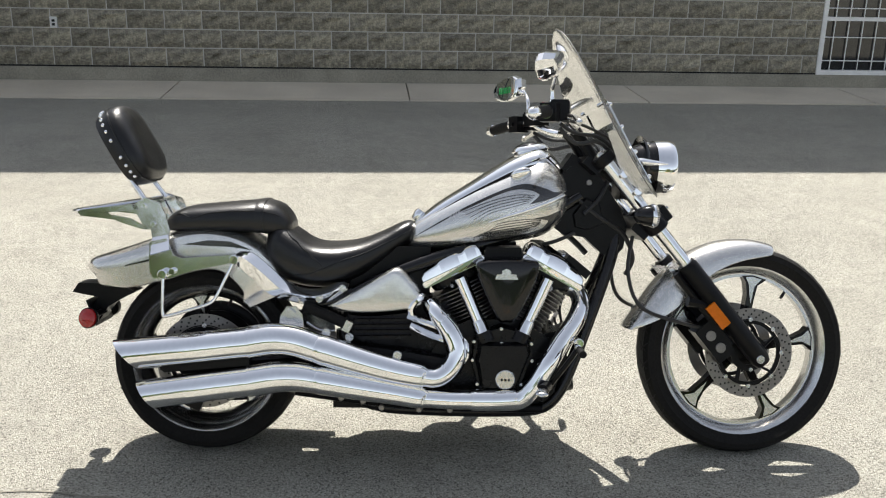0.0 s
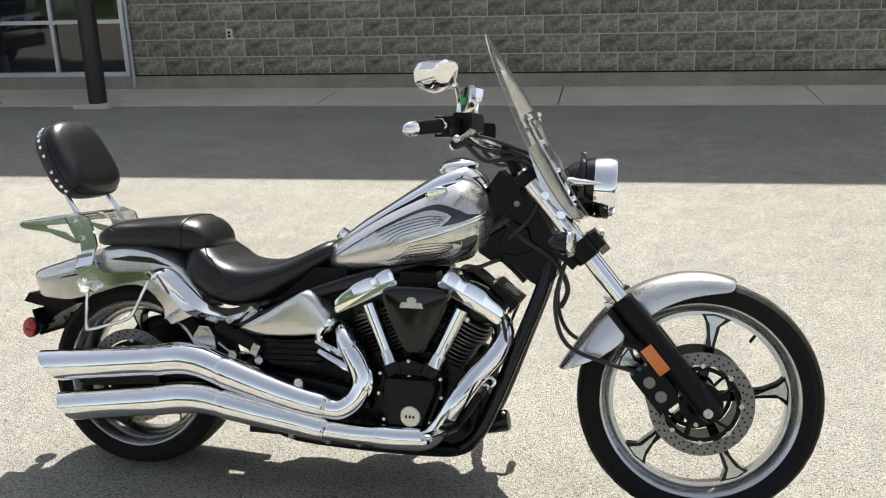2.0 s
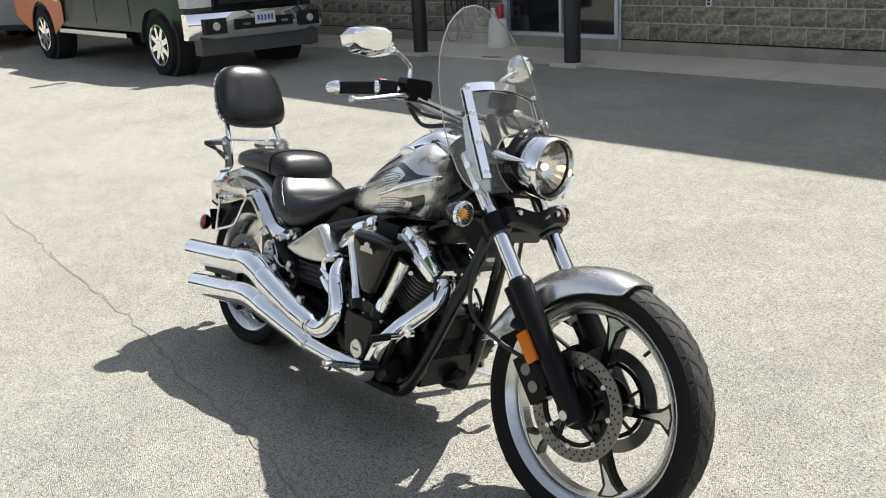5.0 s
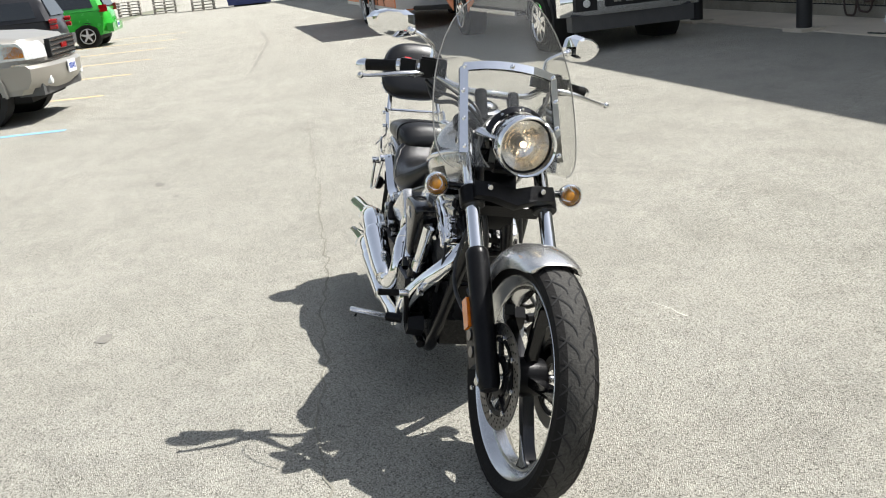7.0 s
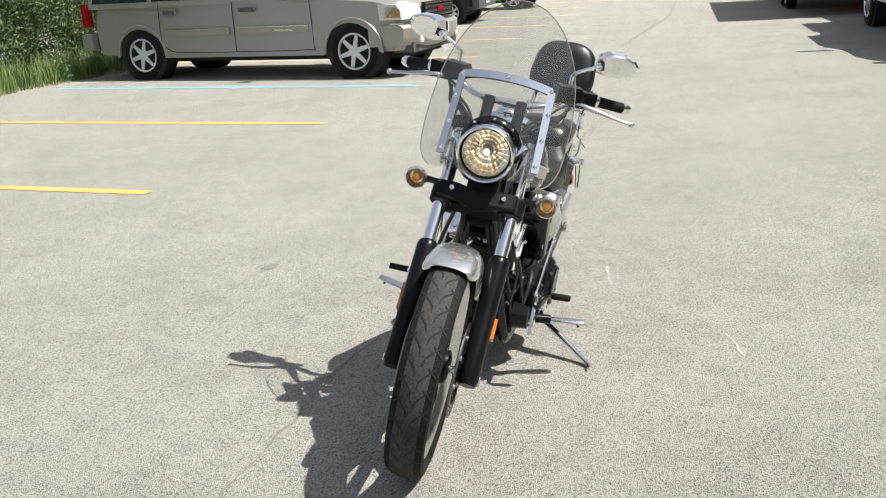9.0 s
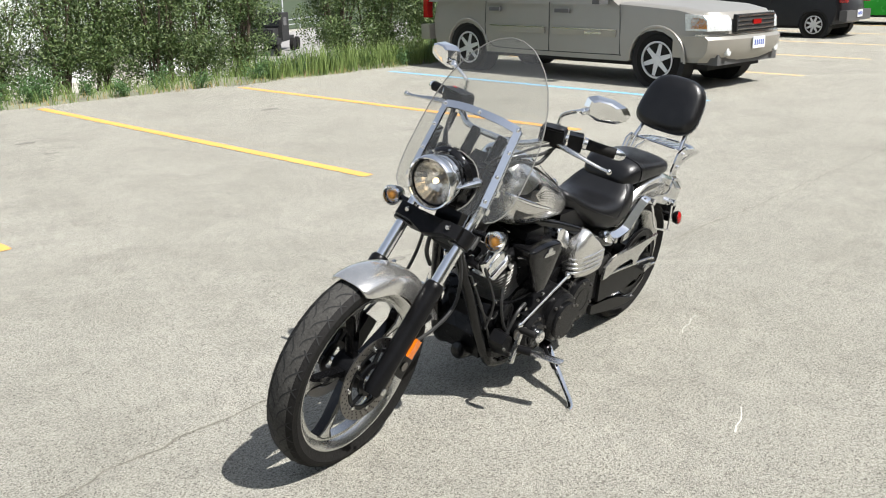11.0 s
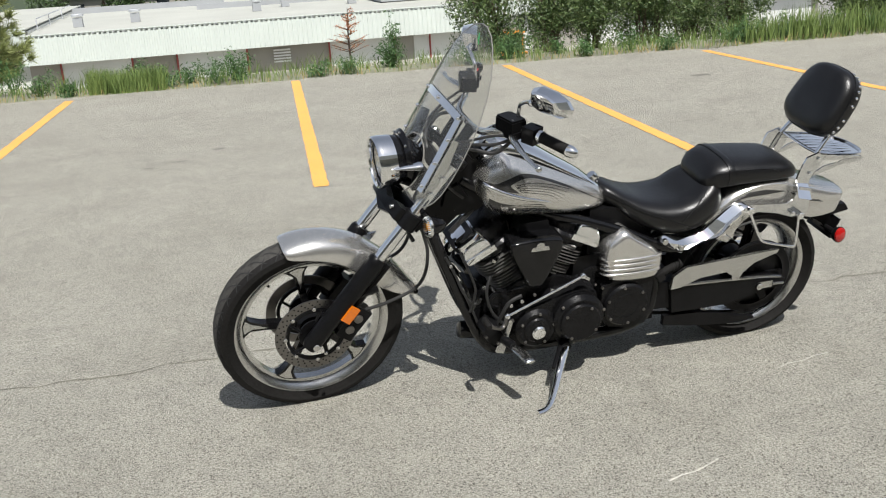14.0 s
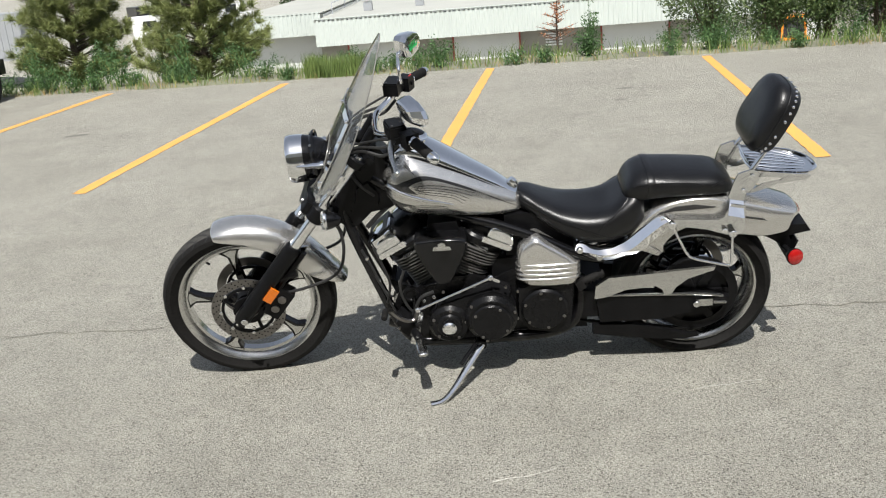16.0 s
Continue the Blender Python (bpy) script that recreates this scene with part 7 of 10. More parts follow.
def controls(s):
    g = empty("grip")
    g.parent = bike
    g["label"] = "black rubber grip with a chrome end"
    bm = bmesh.new()
    a, b = V(1.040, s * 0.300, 1.108), V(0.990, s * 0.388, 1.095)
    tube(bm, [a, a.lerp(b, 0.06), a.lerp(b, 0.94), b], [0.0195, 0.0185, 0.0185, 0.019], 18, 1)
    part("sleeve", bm, M_RUBBER, g)
    e = (b - a).normalized()
    bm = bmesh.new()
    tube(bm, [b, b + e * 0.008, b + e * 0.020, b + e * 0.032, b + e * 0.038], [0.0205, 0.0205, 0.0185, 0.013, 0.004], 18, 1)
    part("bar_end", bm, M_CHROME, g, "chrome bar end")
    bm = bmesh.new()
    tube(bm, [a - e * 0.014, a - e * 0.002], 0.022, 18, 1)
    part("flange", bm, M_CHROME, g)
    sw_ = empty("switch_gear")
    sw_.parent = bike
    sw_["label"] = "black handlebar switch housing"
    bm = bmesh.new()
    box(bm, (1.060, s * 0.264, 1.108), (0.050, 0.050, 0.056), (0, 0, s * 26))
    part("housing", bm, M_BLACK, sw_, bevel=0.018)
    bm = bmesh.new()
    box(bm, (1.044, s * 0.268, 1.128), (0.018, 0.022, 0.014), (0, 30, s * 26))
    part("button", bm, M_REDPLASTIC if s < 0 else M_BLACK, sw_, "red kill switch" if s < 0 else "", bevel=0.004)
    bm = bmesh.new()
    box(bm, (1.036, s * 0.256, 1.108), (0.014, 0.016, 0.012), (0, 0, s * 26))
    part("button", bm, M_BLACK, sw_, bevel=0.003)
    bm = bmesh.new()
    box(bm, (1.108, s * 0.198, 1.122), (0.060, 0.086, 0.044), (0, 0, s * 16))
    part("reservoir", bm, M_BLACK, sw_, "black fluid reservoir", bevel=0.015)
    bm = bmesh.new()
    box(bm, (1.108, s * 0.198, 1.147), (0.054, 0.080, 0.008), (0, 0, s * 16))
    part("reservoir_lid", bm, M_BLACK, sw_, bevel=0.004)
    bm = bmesh.new()
    for k in (-1, 1):
        bolt(bm, pose(1.108, s * 0.198, 1.152, 0, 0, s * 16) @ V(0.018 * k, 0.030 * k, 0), "z", 0.004, 0.003)
    part("screw", bm, M_STEEL, sw_, "steel lid screw")
    lv = empty("lever")
    lv.parent = bike
    lv["label"] = "bright alloy hand lever"
    bm = bmesh.new()
    tube(bm, [(1.112, s * 0.222, 1.098), (1.126, s * 0.262, 1.096), (1.128, s * 0.310, 1.090), (1.124, s * 0.355, 1.081), (1.116, s * 0.400, 1.072), (1.112, s * 0.424, 1.069)], [0.012, 0.0135, 0.0115, 0.0085, 0.0075, 0.0080], 12, 5, flat=0.75)
    part("blade", bm, M_SATIN, lv)
    bm = bmesh.new()
    blob(bm, (1.111, s * 0.431, 1.068), (0.0105, 0.0105, 0.0105), 12, 8)
    part("ball_end", bm, M_SATIN, lv)
    bm = bmesh.new()
    box(bm, (1.108, s * 0.222, 1.098), (0.045, 0.05, 0.024), (0, 0, s * 18))
    part("perch", bm, M_BLACK, lv, bevel=0.005)
    # mirror
    mi = empty("mirror")
    mi.parent = bike
    mi["label"] = "chrome wedge-shaped mirror on a bent stem"
    bm = bmesh.new()
    tube(bm, [(1.082, s * 0.198, 1.138), (1.080, s * 0.198, 1.172), (1.080, s * 0.204, 1.190), (1.080, s * 0.235, 1.210), (1.078, s * 0.262, 1.222), (1.066, s * 0.290, 1.226)], [0.0085, 0.0072, 0.0068, 0.0066, 0.0066, 0.008], 12, 4)
    disc(bm, (1.082, s * 0.198, 1.142), 0.011, 0.018, "z", 12)
    blob(bm, (1.074, s * 0.272, 1.223), (0.012, 0.014, 0.012), 12, 8)
    part("stem", bm, M_CHROME, mi)
    MM = pose(1.034, s * 0.334, 1.238, 0, -12, s * 24)     # x forward, y across
    pol = [(-s * y, z) for y, z in ((0.084, 0.006), (0.066, 0.030), (0.020, 0.048), (-0.040, 0.052), (-0.070, 0.038), (-0.076, 0.004), (-0.066, -0.030), (-0.020, -0.044), (0.040, -0.040), (0.074, -0.022))]
    pol = [(-y, z) for y, z in pol]
    bm = bmesh.new()
    add_rings(bm, [[MM @ V(x + 0.012 * (z / 0.05), y * f - s * 0.010 * (1 - f), z * 0.9 * f) for y, z in pol] for x, f in ((-0.016, 0.95), (-0.012, 1.0), (0.004, 1.0), (0.034, 0.74), (0.038, 0.60))], True)
    part("shell", bm, M_CHROME, mi, "chrome mirror shell", angle=24)
    bm = bmesh.new()
    add_rings(bm, [[MM @ V(x + 0.012 * (z / 0.05), y * f, z * 0.9 * f) for y, z in pol] for x, f in ((-0.0165, 0.90), (-0.0185, 0.90), (-0.019, 0.88))], True)
    part("mirror_glass", bm, M_MIRROR, mi, "mirror glass with green marker strokes")
    for k in range(5):
        bm = bmesh.new()
        y = -0.034 + 0.016 * k
        tube(bm, [MM @ V(-0.0185, y + 0.003, 0.012), MM @ V(-0.0215, y - 0.001, 0.0), MM @ V(-0.0235, y + 0.002, -0.010)], 0.0018, 5, 2)
        part("marker_stroke", bm, M_MARKER, mi, "plain green marker stroke")
    # cables from the bar to the steering head
    for k in range(3):
        bm = bmesh.new()
        z = 1.09 - 0.012 * k
        tube(bm, [(1.105, s * (0.225 - 0.01 * k), z), (1.16, s * 0.190, z - 0.005 - 0.02 * k), (1.24, s * 0.15, 1.06 - 0.015 * k), (1.30, s * 0.10, 1.03 - 0.02 * k), (1.315, s * (0.07 - 0.015 * k), 0.95), (1.28, s * 0.06, 0.86), (1.22, s * 0.07, 0.80)], 0.0048 + 0.001 * k, 8, 6)
        bp("control_cable", bm, M_CABLE)


both(controls)
bm = bmesh.new()
box(bm, (1.20, 0, 0.955), (0.07, 0.10, 0.06), (0, 35, 0))
box(bm, (1.31, 0, 0.94), (0.05, 0.13, 0.05), (0, 40, 0))
bp("head_cover", bm, M_BLACK, bevel=0.012)
bm = bmesh.new()
disc(bm, (1.245, -0.052, 0.905), 0.010, 0.014, "y", 14)
bp("ignition_lock", bm, M_STEEL, "steel ignition lock")
bm = bmesh.new()
tube(bm, [(1.20, -0.05, 0.86), (1.27, -0.06, 0.80), (1.36, -0.05, 0.74), (1.40, -0.04, 0.66), (1.38, -0.03, 0.60)], 0.008, 8, 5)
tube(bm, [(1.16, 0.04, 0.75), (1.22, 0.05, 0.70), (1.26, 0.05, 0.66)], 0.010, 8, 4)
tube(bm, [(1.10, -0.06, 0.70), (1.12, -0.08, 0.66), (1.15, -0.08, 0.63)], 0.007, 8, 4)
bp("wiring", bm, M_CABLE)
bm = bmesh.new()
prism(bm, [(1.120, 0.25), (1.158, 0.36), (1.180, 0.42), (1.196, 0.42), (1.174, 0.34), (1.138, 0.24)], -0.062, 0.062)
for k in range(7):
    box(bm, (1.164, 0, 0.262 + 0.024 * k), (0.030, 0.122, 0.006), (0, -22, 0))
bp("oil_cooler", bm, M_BLACK, "black oil cooler")
bm = bmesh.new()
disc(bm, (1.02, 0.11, 0.21), 0.04, 0.06, "y", 20)
disc(bm, (1.13, 0.10, 0.25), 0.042, 0.10, "y", 20)
tube(bm, [(1.06, 0.13, 0.42), (1.03, 0.16, 0.45), (0.97, 0.165, 0.47), (0.94, 0.16, 0.52)], 0.006, 8, 4)
tube(bm, [(1.12, 0.11, 0.44), (1.10, 0.15, 0.40), (1.10, 0.16, 0.34)], 0.008, 8, 4)
bp("engine_fitting", bm, M_ENGINE)
bm = bmesh.new()
for p in ((1.02, 0.175, 0.40), (1.06, 0.17, 0.385), (0.90, 0.17, 0.425), (1.15, 0.125, 0.45), (1.10, 0.14, 0.28)):
    bolt(bm, p, r=0.008, h=0.012)
for s in (-1, 1):
    tube(bm, [(0.84, s * 0.10, 0.58), (0.80, s * 0.135, 0.57)], 0.008, 8, 1)
    tube(bm, [(1.08, s * 0.10, 0.57), (1.12, s * 0.14, 0.565)], 0.008, 8, 1)
for piece in islands(bm):
    bp("engine_bolt", piece, M_SATIN, "bright engine bolt")
bm.free()

bm = bmesh.new()
box(bm, (1.215, 0.01, 0.628), (0.095, 0.15, 0.028), (0, 38, 0))
bp("regulator", bm, M_BLACK, "black regulator box ahead of the front cylinder", bevel=0.004)
bm = bmesh.new()
lathe(bm, [(0.030, -0.05), (0.034, -0.04), (0.034, 0.030), (0.030, 0.038), (0.012, 0.042)], pose(1.185, 0.035, 0.215, 0, 78, 0), 24)
bp("oil_filter", bm, M_FRAME, "black canister oil filter", bevel=0.003)
bm = bmesh.new()
tube(bm, [(1.252, 0.104, 0.50), (1.236, 0.116, 0.45), (1.205, 0.128, 0.40), (1.180, 0.142, 0.395), (1.172, 0.150, 0.42)], 0.0045, 8, 5)
tube(bm, [(1.290, 0.088, 0.58), (1.262, 0.100, 0.52), (1.228, 0.118, 0.44), (1.190, 0.134, 0.34), (1.160, 0.142, 0.26)], 0.005, 8, 5)
bp("frame_harness", bm, M_CABLE, "black cables clipped along the frame tube")
bm = bmesh.new()
for x, y, z in ((1.272, 0.096, 0.545), (1.232, 0.112, 0.45), (1.192, 0.125, 0.35)):
    bolt(bm, (x, y, z), r=0.007, h=0.014)
for piece in islands(bm):
    bp("cable_clip", piece, M_SATIN, "bright cable clip bolt")
bm.free()
# horn, hoses and lever pieces low at the front of the engine
hn = empty("horn")
hn.parent = bike
hn["label"] = "round black horn beside the front frame tube"
bm = bmesh.new()
lathe(bm, [(0.012, -0.02), (0.030, -0.012), (0.036, 0.0), (0.034, 0.008), (0.024, 0.010), (0.020, 0.006), (0.006, 0.009)], pose(1.108, 0.150, 0.405, -90, 0, 0) @ pose(0, 0, 0, 0, 0, 0), 24)
part("body", bm, M_BLACK, hn)
for k, pts in enumerate(([(1.24, 0.11, 0.60), (1.20, 0.135, 0.50), (1.19, 0.14, 0.44), (1.21, 0.135, 0.36)], [(1.13, 0.13, 0.50), (1.15, 0.15, 0.44), (1.13, 0.16, 0.36), (1.09, 0.165, 0.31)], [(1.02, 0.17, 0.42), (1.07, 0.175, 0.40), (1.10, 0.17, 0.34), (1.13, 0.16, 0.27)],
                         [(1.21, -0.12, 0.60), (1.235, -0.13, 0.50), (1.20, -0.135, 0.40)], [(1.10, -0.06, 0.70), (1.14, -0.08, 0.715), (1.20, -0.07, 0.74)])):
    bp("hose", tube(bmesh.new(), pts, 0.005 + 0.0012 * (k % 3), 8, 5), M_CABLE)
bm = bmesh.new()
prism(bm, [(1.16, 0.25), (1.185, 0.31), (1.155, 0.345), (1.115, 0.33), (1.085, 0.27), (1.12, 0.225)], 0.14, 0.20, 0.01)
bp("peg_mount", bm, M_BLACK, "black foot peg mount", bevel=0.006)
bm = bmesh.new()
prism(bm, [(1.13, 0.215), (1.10, 0.30), (1.08, 0.355), (1.065, 0.35), (1.08, 0.28), (1.10, 0.205)], 0.205, 0.217, 0.002)
bp("shift_arm", bm, M_SATIN, "bright shift arm", bevel=0.002)
for x, z, y in ((1.165, 0.285, 0.204), (1.12, 0.25, 0.204), (1.07, 0.352, 0.222), (0.98, 0.435, 0.20), (0.86, 0.452, 0.20), (0.74, 0.44, 0.20), (0.695, 0.40, 0.17), (0.70, 0.275, 0.17), (0.71, 0.345, 0.20), (0.60, 0.448, 0.17)):
    bp("bolt", bolt(bmesh.new(), (x, y, z), r=0.0055, h=0.010), M_STEEL, "steel bolt")

# ---- the bars stand a little to the left: everything that turns with them, about the raked steering axis
STEER_AXIS, STEER_AT = V(-math.sin(radians(33.8)), 0, math.cos(radians(33.8))), V(1.228, 0, 0.957)
STEER = Matrix.Translation(STEER_AT) @ Matrix.Rotation(radians(5.5), 4, STEER_AXIS) @ Matrix.Translation(-STEER_AT)
TURNS = {"front_wheel", "fork_leg", "brake_caliper", "reflector", "brake_hose", "front_axle", "upper_triple_clamp", "lower_triple_clamp", "clamp_bolt", "front_fender", "fender_stay",
         "headlight", "front_turn_signal", "windscreen", "handlebar", "grip", "switch_gear", "lever", "mirror", "control_cable"}
for ob in bike.children:
    if ob.name.split(".")[0] in TURNS:
        ob.matrix_basis = STEER
# ---------------------------------------------------------------- parked vehicles
def arc(cx, cz, r, a0, a1, n=10):
    return [(cx + r * math.cos(radians(a0 + (a1 - a0) * i / n)), cz + r * math.sin(radians(a0 + (a1 - a0) * i / n))) for i in range(n + 1)]


def nose_in(f):
    """How far a car's ends round back at the share f of its half width."""
    return 0.17 * f ** 4 + 0.03 * f * f


def wrap(poly, f0, f1, hw, out=0.0, n=9):
    """A piece that follows the rounded nose: a polygon of (x, z) swept across it."""
    bm = bmesh.new()
    add_rings(bm, [[V(x - nose_in(f) + out, f * hw, z) for x, z in poly] for f in [f0 + (f1 - f0) * i / (n - 1) for i in range(n)]], True)
    return bm


def body_shell(bm, top, xr, xf, z_sill, R, hw, tuck=0.06):
    """A car's lower body: top outline of (x, z) from the tail to the nose, wheel arches cut out of its sides, sides bowed and tucked in."""
    pol = list(top)
    nose, tail = top[-1], top[0]
    pol += [(nose[0] - 0.05, z_sill + 0.03)]
    pol += arc(xf, R * 0.98, R * 1.16, 0, 180)
    pol += [(xf - R * 1.16, z_sill), (xr + R * 1.16, z_sill)]
    pol += arc(xr, R * 0.98, R * 1.16, 0, 180)
    pol += [(tail[0] + 0.06, z_sill + 0.06)]
    rings = []
    zs = [z for _, z in pol]
    z0, z1 = min(zs), max(zs)
    for f in (-1.0, -0.985, -0.95, -0.88, -0.75, -0.6, -0.3, 0.0, 0.3, 0.6, 0.75, 0.88, 0.95, 0.985, 1.0):
        y = f * hw
        k = max(0.0, (abs(f) - 0.86) / 0.14)
        ring = []
        for x, z in pol:
            end = smooth((abs(x - (tail[0] + nose[0]) / 2) / ((nose[0] - tail[0]) / 2) - 0.82) / 0.18)
            mid_x = (tail[0] + nose[0]) / 2
            ring.append(V(x * (1 - 0.012 * k) - math.copysign(nose_in(f) * end, x - mid_x), y * (1 - 0.10 * end * abs(f)) * (1 - tuck * smooth((z - 0.75) / 0.6) * abs(f)), z - 0.035 * k * k * (z > z_sill + 0.3)))
        rings.append(ring)
    add_rings(bm, rings, True)


def road_wheel(th, x, y, R, w, spokes, s, rim_mat, name="wheel"):
    wh = empty(name)
    wh.parent = th
    bm = bmesh.new()
    lathe(bm, [(R * 0.64, -w / 2), (R * 0.90, -w / 2), (R * 0.985, -w * 0.36), (R, 0), (R * 0.985, w * 0.36), (R * 0.90, w / 2), (R * 0.64, w / 2)], pose(x, y, R, -90, 0, 0), 36)
    part("tyre", bm, M_RUBBER, wh, "black rubber tyre")
    yo = y + s * w * 0.5
    bm = bmesh.new()
    lathe(bm, [(R * 0.60, 0), (R * 0.67, 0.004), (R * 0.67, 0.012), (R * 0.62, 0.014), (R * 0.57, -0.03), (R * 0.57, -0.06), (R * 0.60, -0.06)], pose(x, yo, R, -90 * s, 0, 0) if s > 0 else pose(x, yo, R, 90, 0, 0), 36, closed=True)
    for i in range(spokes):
        a = 2 * math.pi * i / spokes + 0.3
        c, sn = math.cos(a), math.sin(a)
        p = [(0.10, 0.11), (0.60, 0.075), (0.60, -0.075), (0.10, -0.11)]
        prism(bm, [(x + (r * c - t * sn) * R, R + (r * sn + t * c) * R) for r, t in p], yo - s * 0.03, yo + s * 0.002, 0.008)
    disc(bm, (x, yo - s * 0.01, R), R * 0.17, 0.04, "y", 20, 0.006)
    part("rim", bm, rim_mat, wh, "silver alloy rim")
    # dark disc paints in the shade behind the spokes
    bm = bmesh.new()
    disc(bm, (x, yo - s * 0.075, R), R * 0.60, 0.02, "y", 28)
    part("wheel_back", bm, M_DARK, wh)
    return wh


def strip_box(th, name, c, s, material, label="", bevel=0.004, rot=(0, 0, 0)):
    return part(name, box(bmesh.new(), c, s, rot), material, th, label, bevel=bevel)


M_CARSILVER = mat("pewter_car_paint", (0.34, 0.322, 0.285), 0.33, 0.45, 0.02, 2.0, bscale=6)
M_CARDARK = mat("dark_grey_car_paint", (0.022, 0.022, 0.025), 0.30, 0.0, 0.1, 8, coat=0.25, coat_rough=0.12, spec=0.3)
M_CARGREEN = mat("bright_green_car_paint", (0.035, 0.40, 0.035), 0.26, 0.1, 0.05, 8, coat=0.8, coat_rough=0.12)
M_ORANGE = mat("faded_orange_paint", (0.58, 0.17, 0.05), 0.5, 0, 0.12, 2.5, coat=0.1)
M_TRAILER = mat("grey_trailer_sheet", (0.50, 0.50, 0.49), 0.45, 0.3, 0.12, 2.0)
M_PLASTIC = mat("grey_bumper_plastic", (0.075, 0.075, 0.075), 0.6, 0, 0.12, 8)
M_HEADLAMP = mat("clear_headlamp", (0.66, 0.68, 0.68), 0.1, 0.2, 0.2, 30, coat=0.8, coat_rough=0.12)
M_ORANGELAMP = mat("orange_lamp", (0.85, 0.30, 0.03), 0.15, 0, 0.1, 20, coat=0.5)
M_PLATE = mat("licence_plate", (0.75, 0.76, 0.78), 0.45, 0, 0.05, 8)
M_PLATEBAR = mat("plate_blue", (0.05, 0.09, 0.35), 0.5)
M_WINDOW = mat("car_glass", (0.015, 0.018, 0.02), 0.04, 0, 0.1, 3, spec=0.8)


def plate(th, c, w=0.30, axis="x"):
    strip_box(th, "number_plate", c, (0.012, w, 0.15), M_PLATE, "white number plate with blue bars", 0.002)
    for k in range(5):
        strip_box(th, "plate_mark", (c[0] + math.copysign(0.008, c[0]), c[1] - w * 0.34 + w * 0.17 * k, c[2]), (0.004, w * 0.09, 0.07), M_PLATEBAR, "plain blue bar", 0)


# ---- silver sport utility car
def silver_suv(m):
    th = tagged(empty("car", m), "pewter silver sport utility car parked in a stall", "car")
    xr, xf, R, hw = 0.0, 2.87, 0.372, 0.92
    top = [(-1.08, 0.52), (-1.10, 0.78), (-1.06, 1.02), (-1.0, 1.10), (2.30, 1.12), (2.62, 1.10), (3.20, 1.06), (3.62, 1.00), (3.72, 0.90), (3.76, 0.70), (3.78, 0.58), (3.74, 0.42)]
    bm = bmesh.new()
    body_shell(bm, top, xr, xf, 0.33, R, hw)
    part("body", bm, M_CARSILVER, th, "silver painted body", angle=30)
    bm = bmesh.new()
    cab = [((-1.02, 1.08), (-0.92, 1.72)), ((2.22, 1.09), (1.35, 1.72))]
    rings = []
    for f, z in ((1.0, 1.07), (0.99, 1.14), (0.93, 1.45), (0.86, 1.70), (0.74, 1.76)):
        t = (z - 1.07) / 0.69
        x0, x1 = -1.02 + 0.14 * t, 2.28 - 0.98 * t
        rings.append([V(x, y * hw * 0.97 * f, z) for x, y in ((x0, -0.92), (x0 + 0.08, -1), (x1 - 0.08, -1), (x1, -0.9), (x1, 0.9), (x1 - 0.08, 1), (x0 + 0.08, 1), (x0, 0.92))])
    add_rings(bm, rings, True)
    part("cabin", bm, M_CARSILVER, th, bevel=0.02)
    for s in (-1, 1):
        for a, b in ((-0.86, 0.20), (0.28, 1.12), (1.20, 1.90)):
            bm = bmesh.new()
            q = []
            for x, z, f in ((a, 1.15, 0.985), (b, 1.15, 0.985), (b - (0.12 if b < 1.8 else 0.42) * 0.6, 1.58, 0.895), (a + (0.02 if a > 0 else 0.12), 1.58, 0.895)):
                q.append(V(x, s * (hw * 0.97 * f + 0.004), z))
            add_rings(bm, [q, [p + V(0, s * 0.006, 0) for p in q]], True)
            part("side_window", bm, M_WINDOW, th, "dark tinted side window")
        # door seams, moulding, handles
        for pts in ([(0.40, 1.10), (0.40, 0.60), (0.52, 0.44), (0.72, 0.405), (1.30, 0.40)], [(1.30, 1.10), (1.31, 0.40)], [(2.23, 1.09), (2.26, 0.46), (2.20, 0.41), (1.30, 0.40)]):
            bm = bmesh.new()
            tube(bm, [(x, s * (hw + 0.001 - 0.02 * smooth((z - 0.85) / 0.3)), z) for x, z in pts], 0.0055, 6, 3)
            part("door_seam", bm, M_DARK, th)
        for a, b in ((0.50, 1.26), (1.36, 2.19)):
            strip_box(th, "side_moulding", ((a + b) / 2, s * (hw + 0.004), 0.70), (b - a, 0.03, 0.10), M_CARSILVER, "", 0.008)
            strip_box(th, "moulding_strip", ((a + b) / 2, s * (hw + 0.017), 0.742), (b - a, 0.012, 0.014), M_SATIN, "bright strip", 0.003)
        strip_box(th, "model_badge", (1.86, s * (hw + 0.020), 0.69), (0.22, 0.004, 0.03), M_SATIN, "plain bright badge", 0.001)
        for x in (0.56, 1.46):
            strip_box(th, "door_handle", (x, s * (hw - 0.005), 0.985), (0.17, 0.03, 0.055), M_PLASTIC, "dark door handle", 0.012)
        for cx in (xr, xf):
            bm = bmesh.new()
            pts = [(x, s * (hw + 0.004), z) for x, z in arc(cx, R * 0.98, R * 1.20, -2, 182, 14)]
            tube(bm, pts, 0.020, 8, 2, flat=0.7)
            part("arch_lip", bm, M_CARSILVER, th)
            # solid near-black drum paints the arch's shaded hollow
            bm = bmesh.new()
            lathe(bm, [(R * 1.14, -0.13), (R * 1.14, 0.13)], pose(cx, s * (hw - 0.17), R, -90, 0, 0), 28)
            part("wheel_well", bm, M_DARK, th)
            road_wheel(th, cx, s * (hw - 0.145), R, 0.24, 6, s, M_ALU)
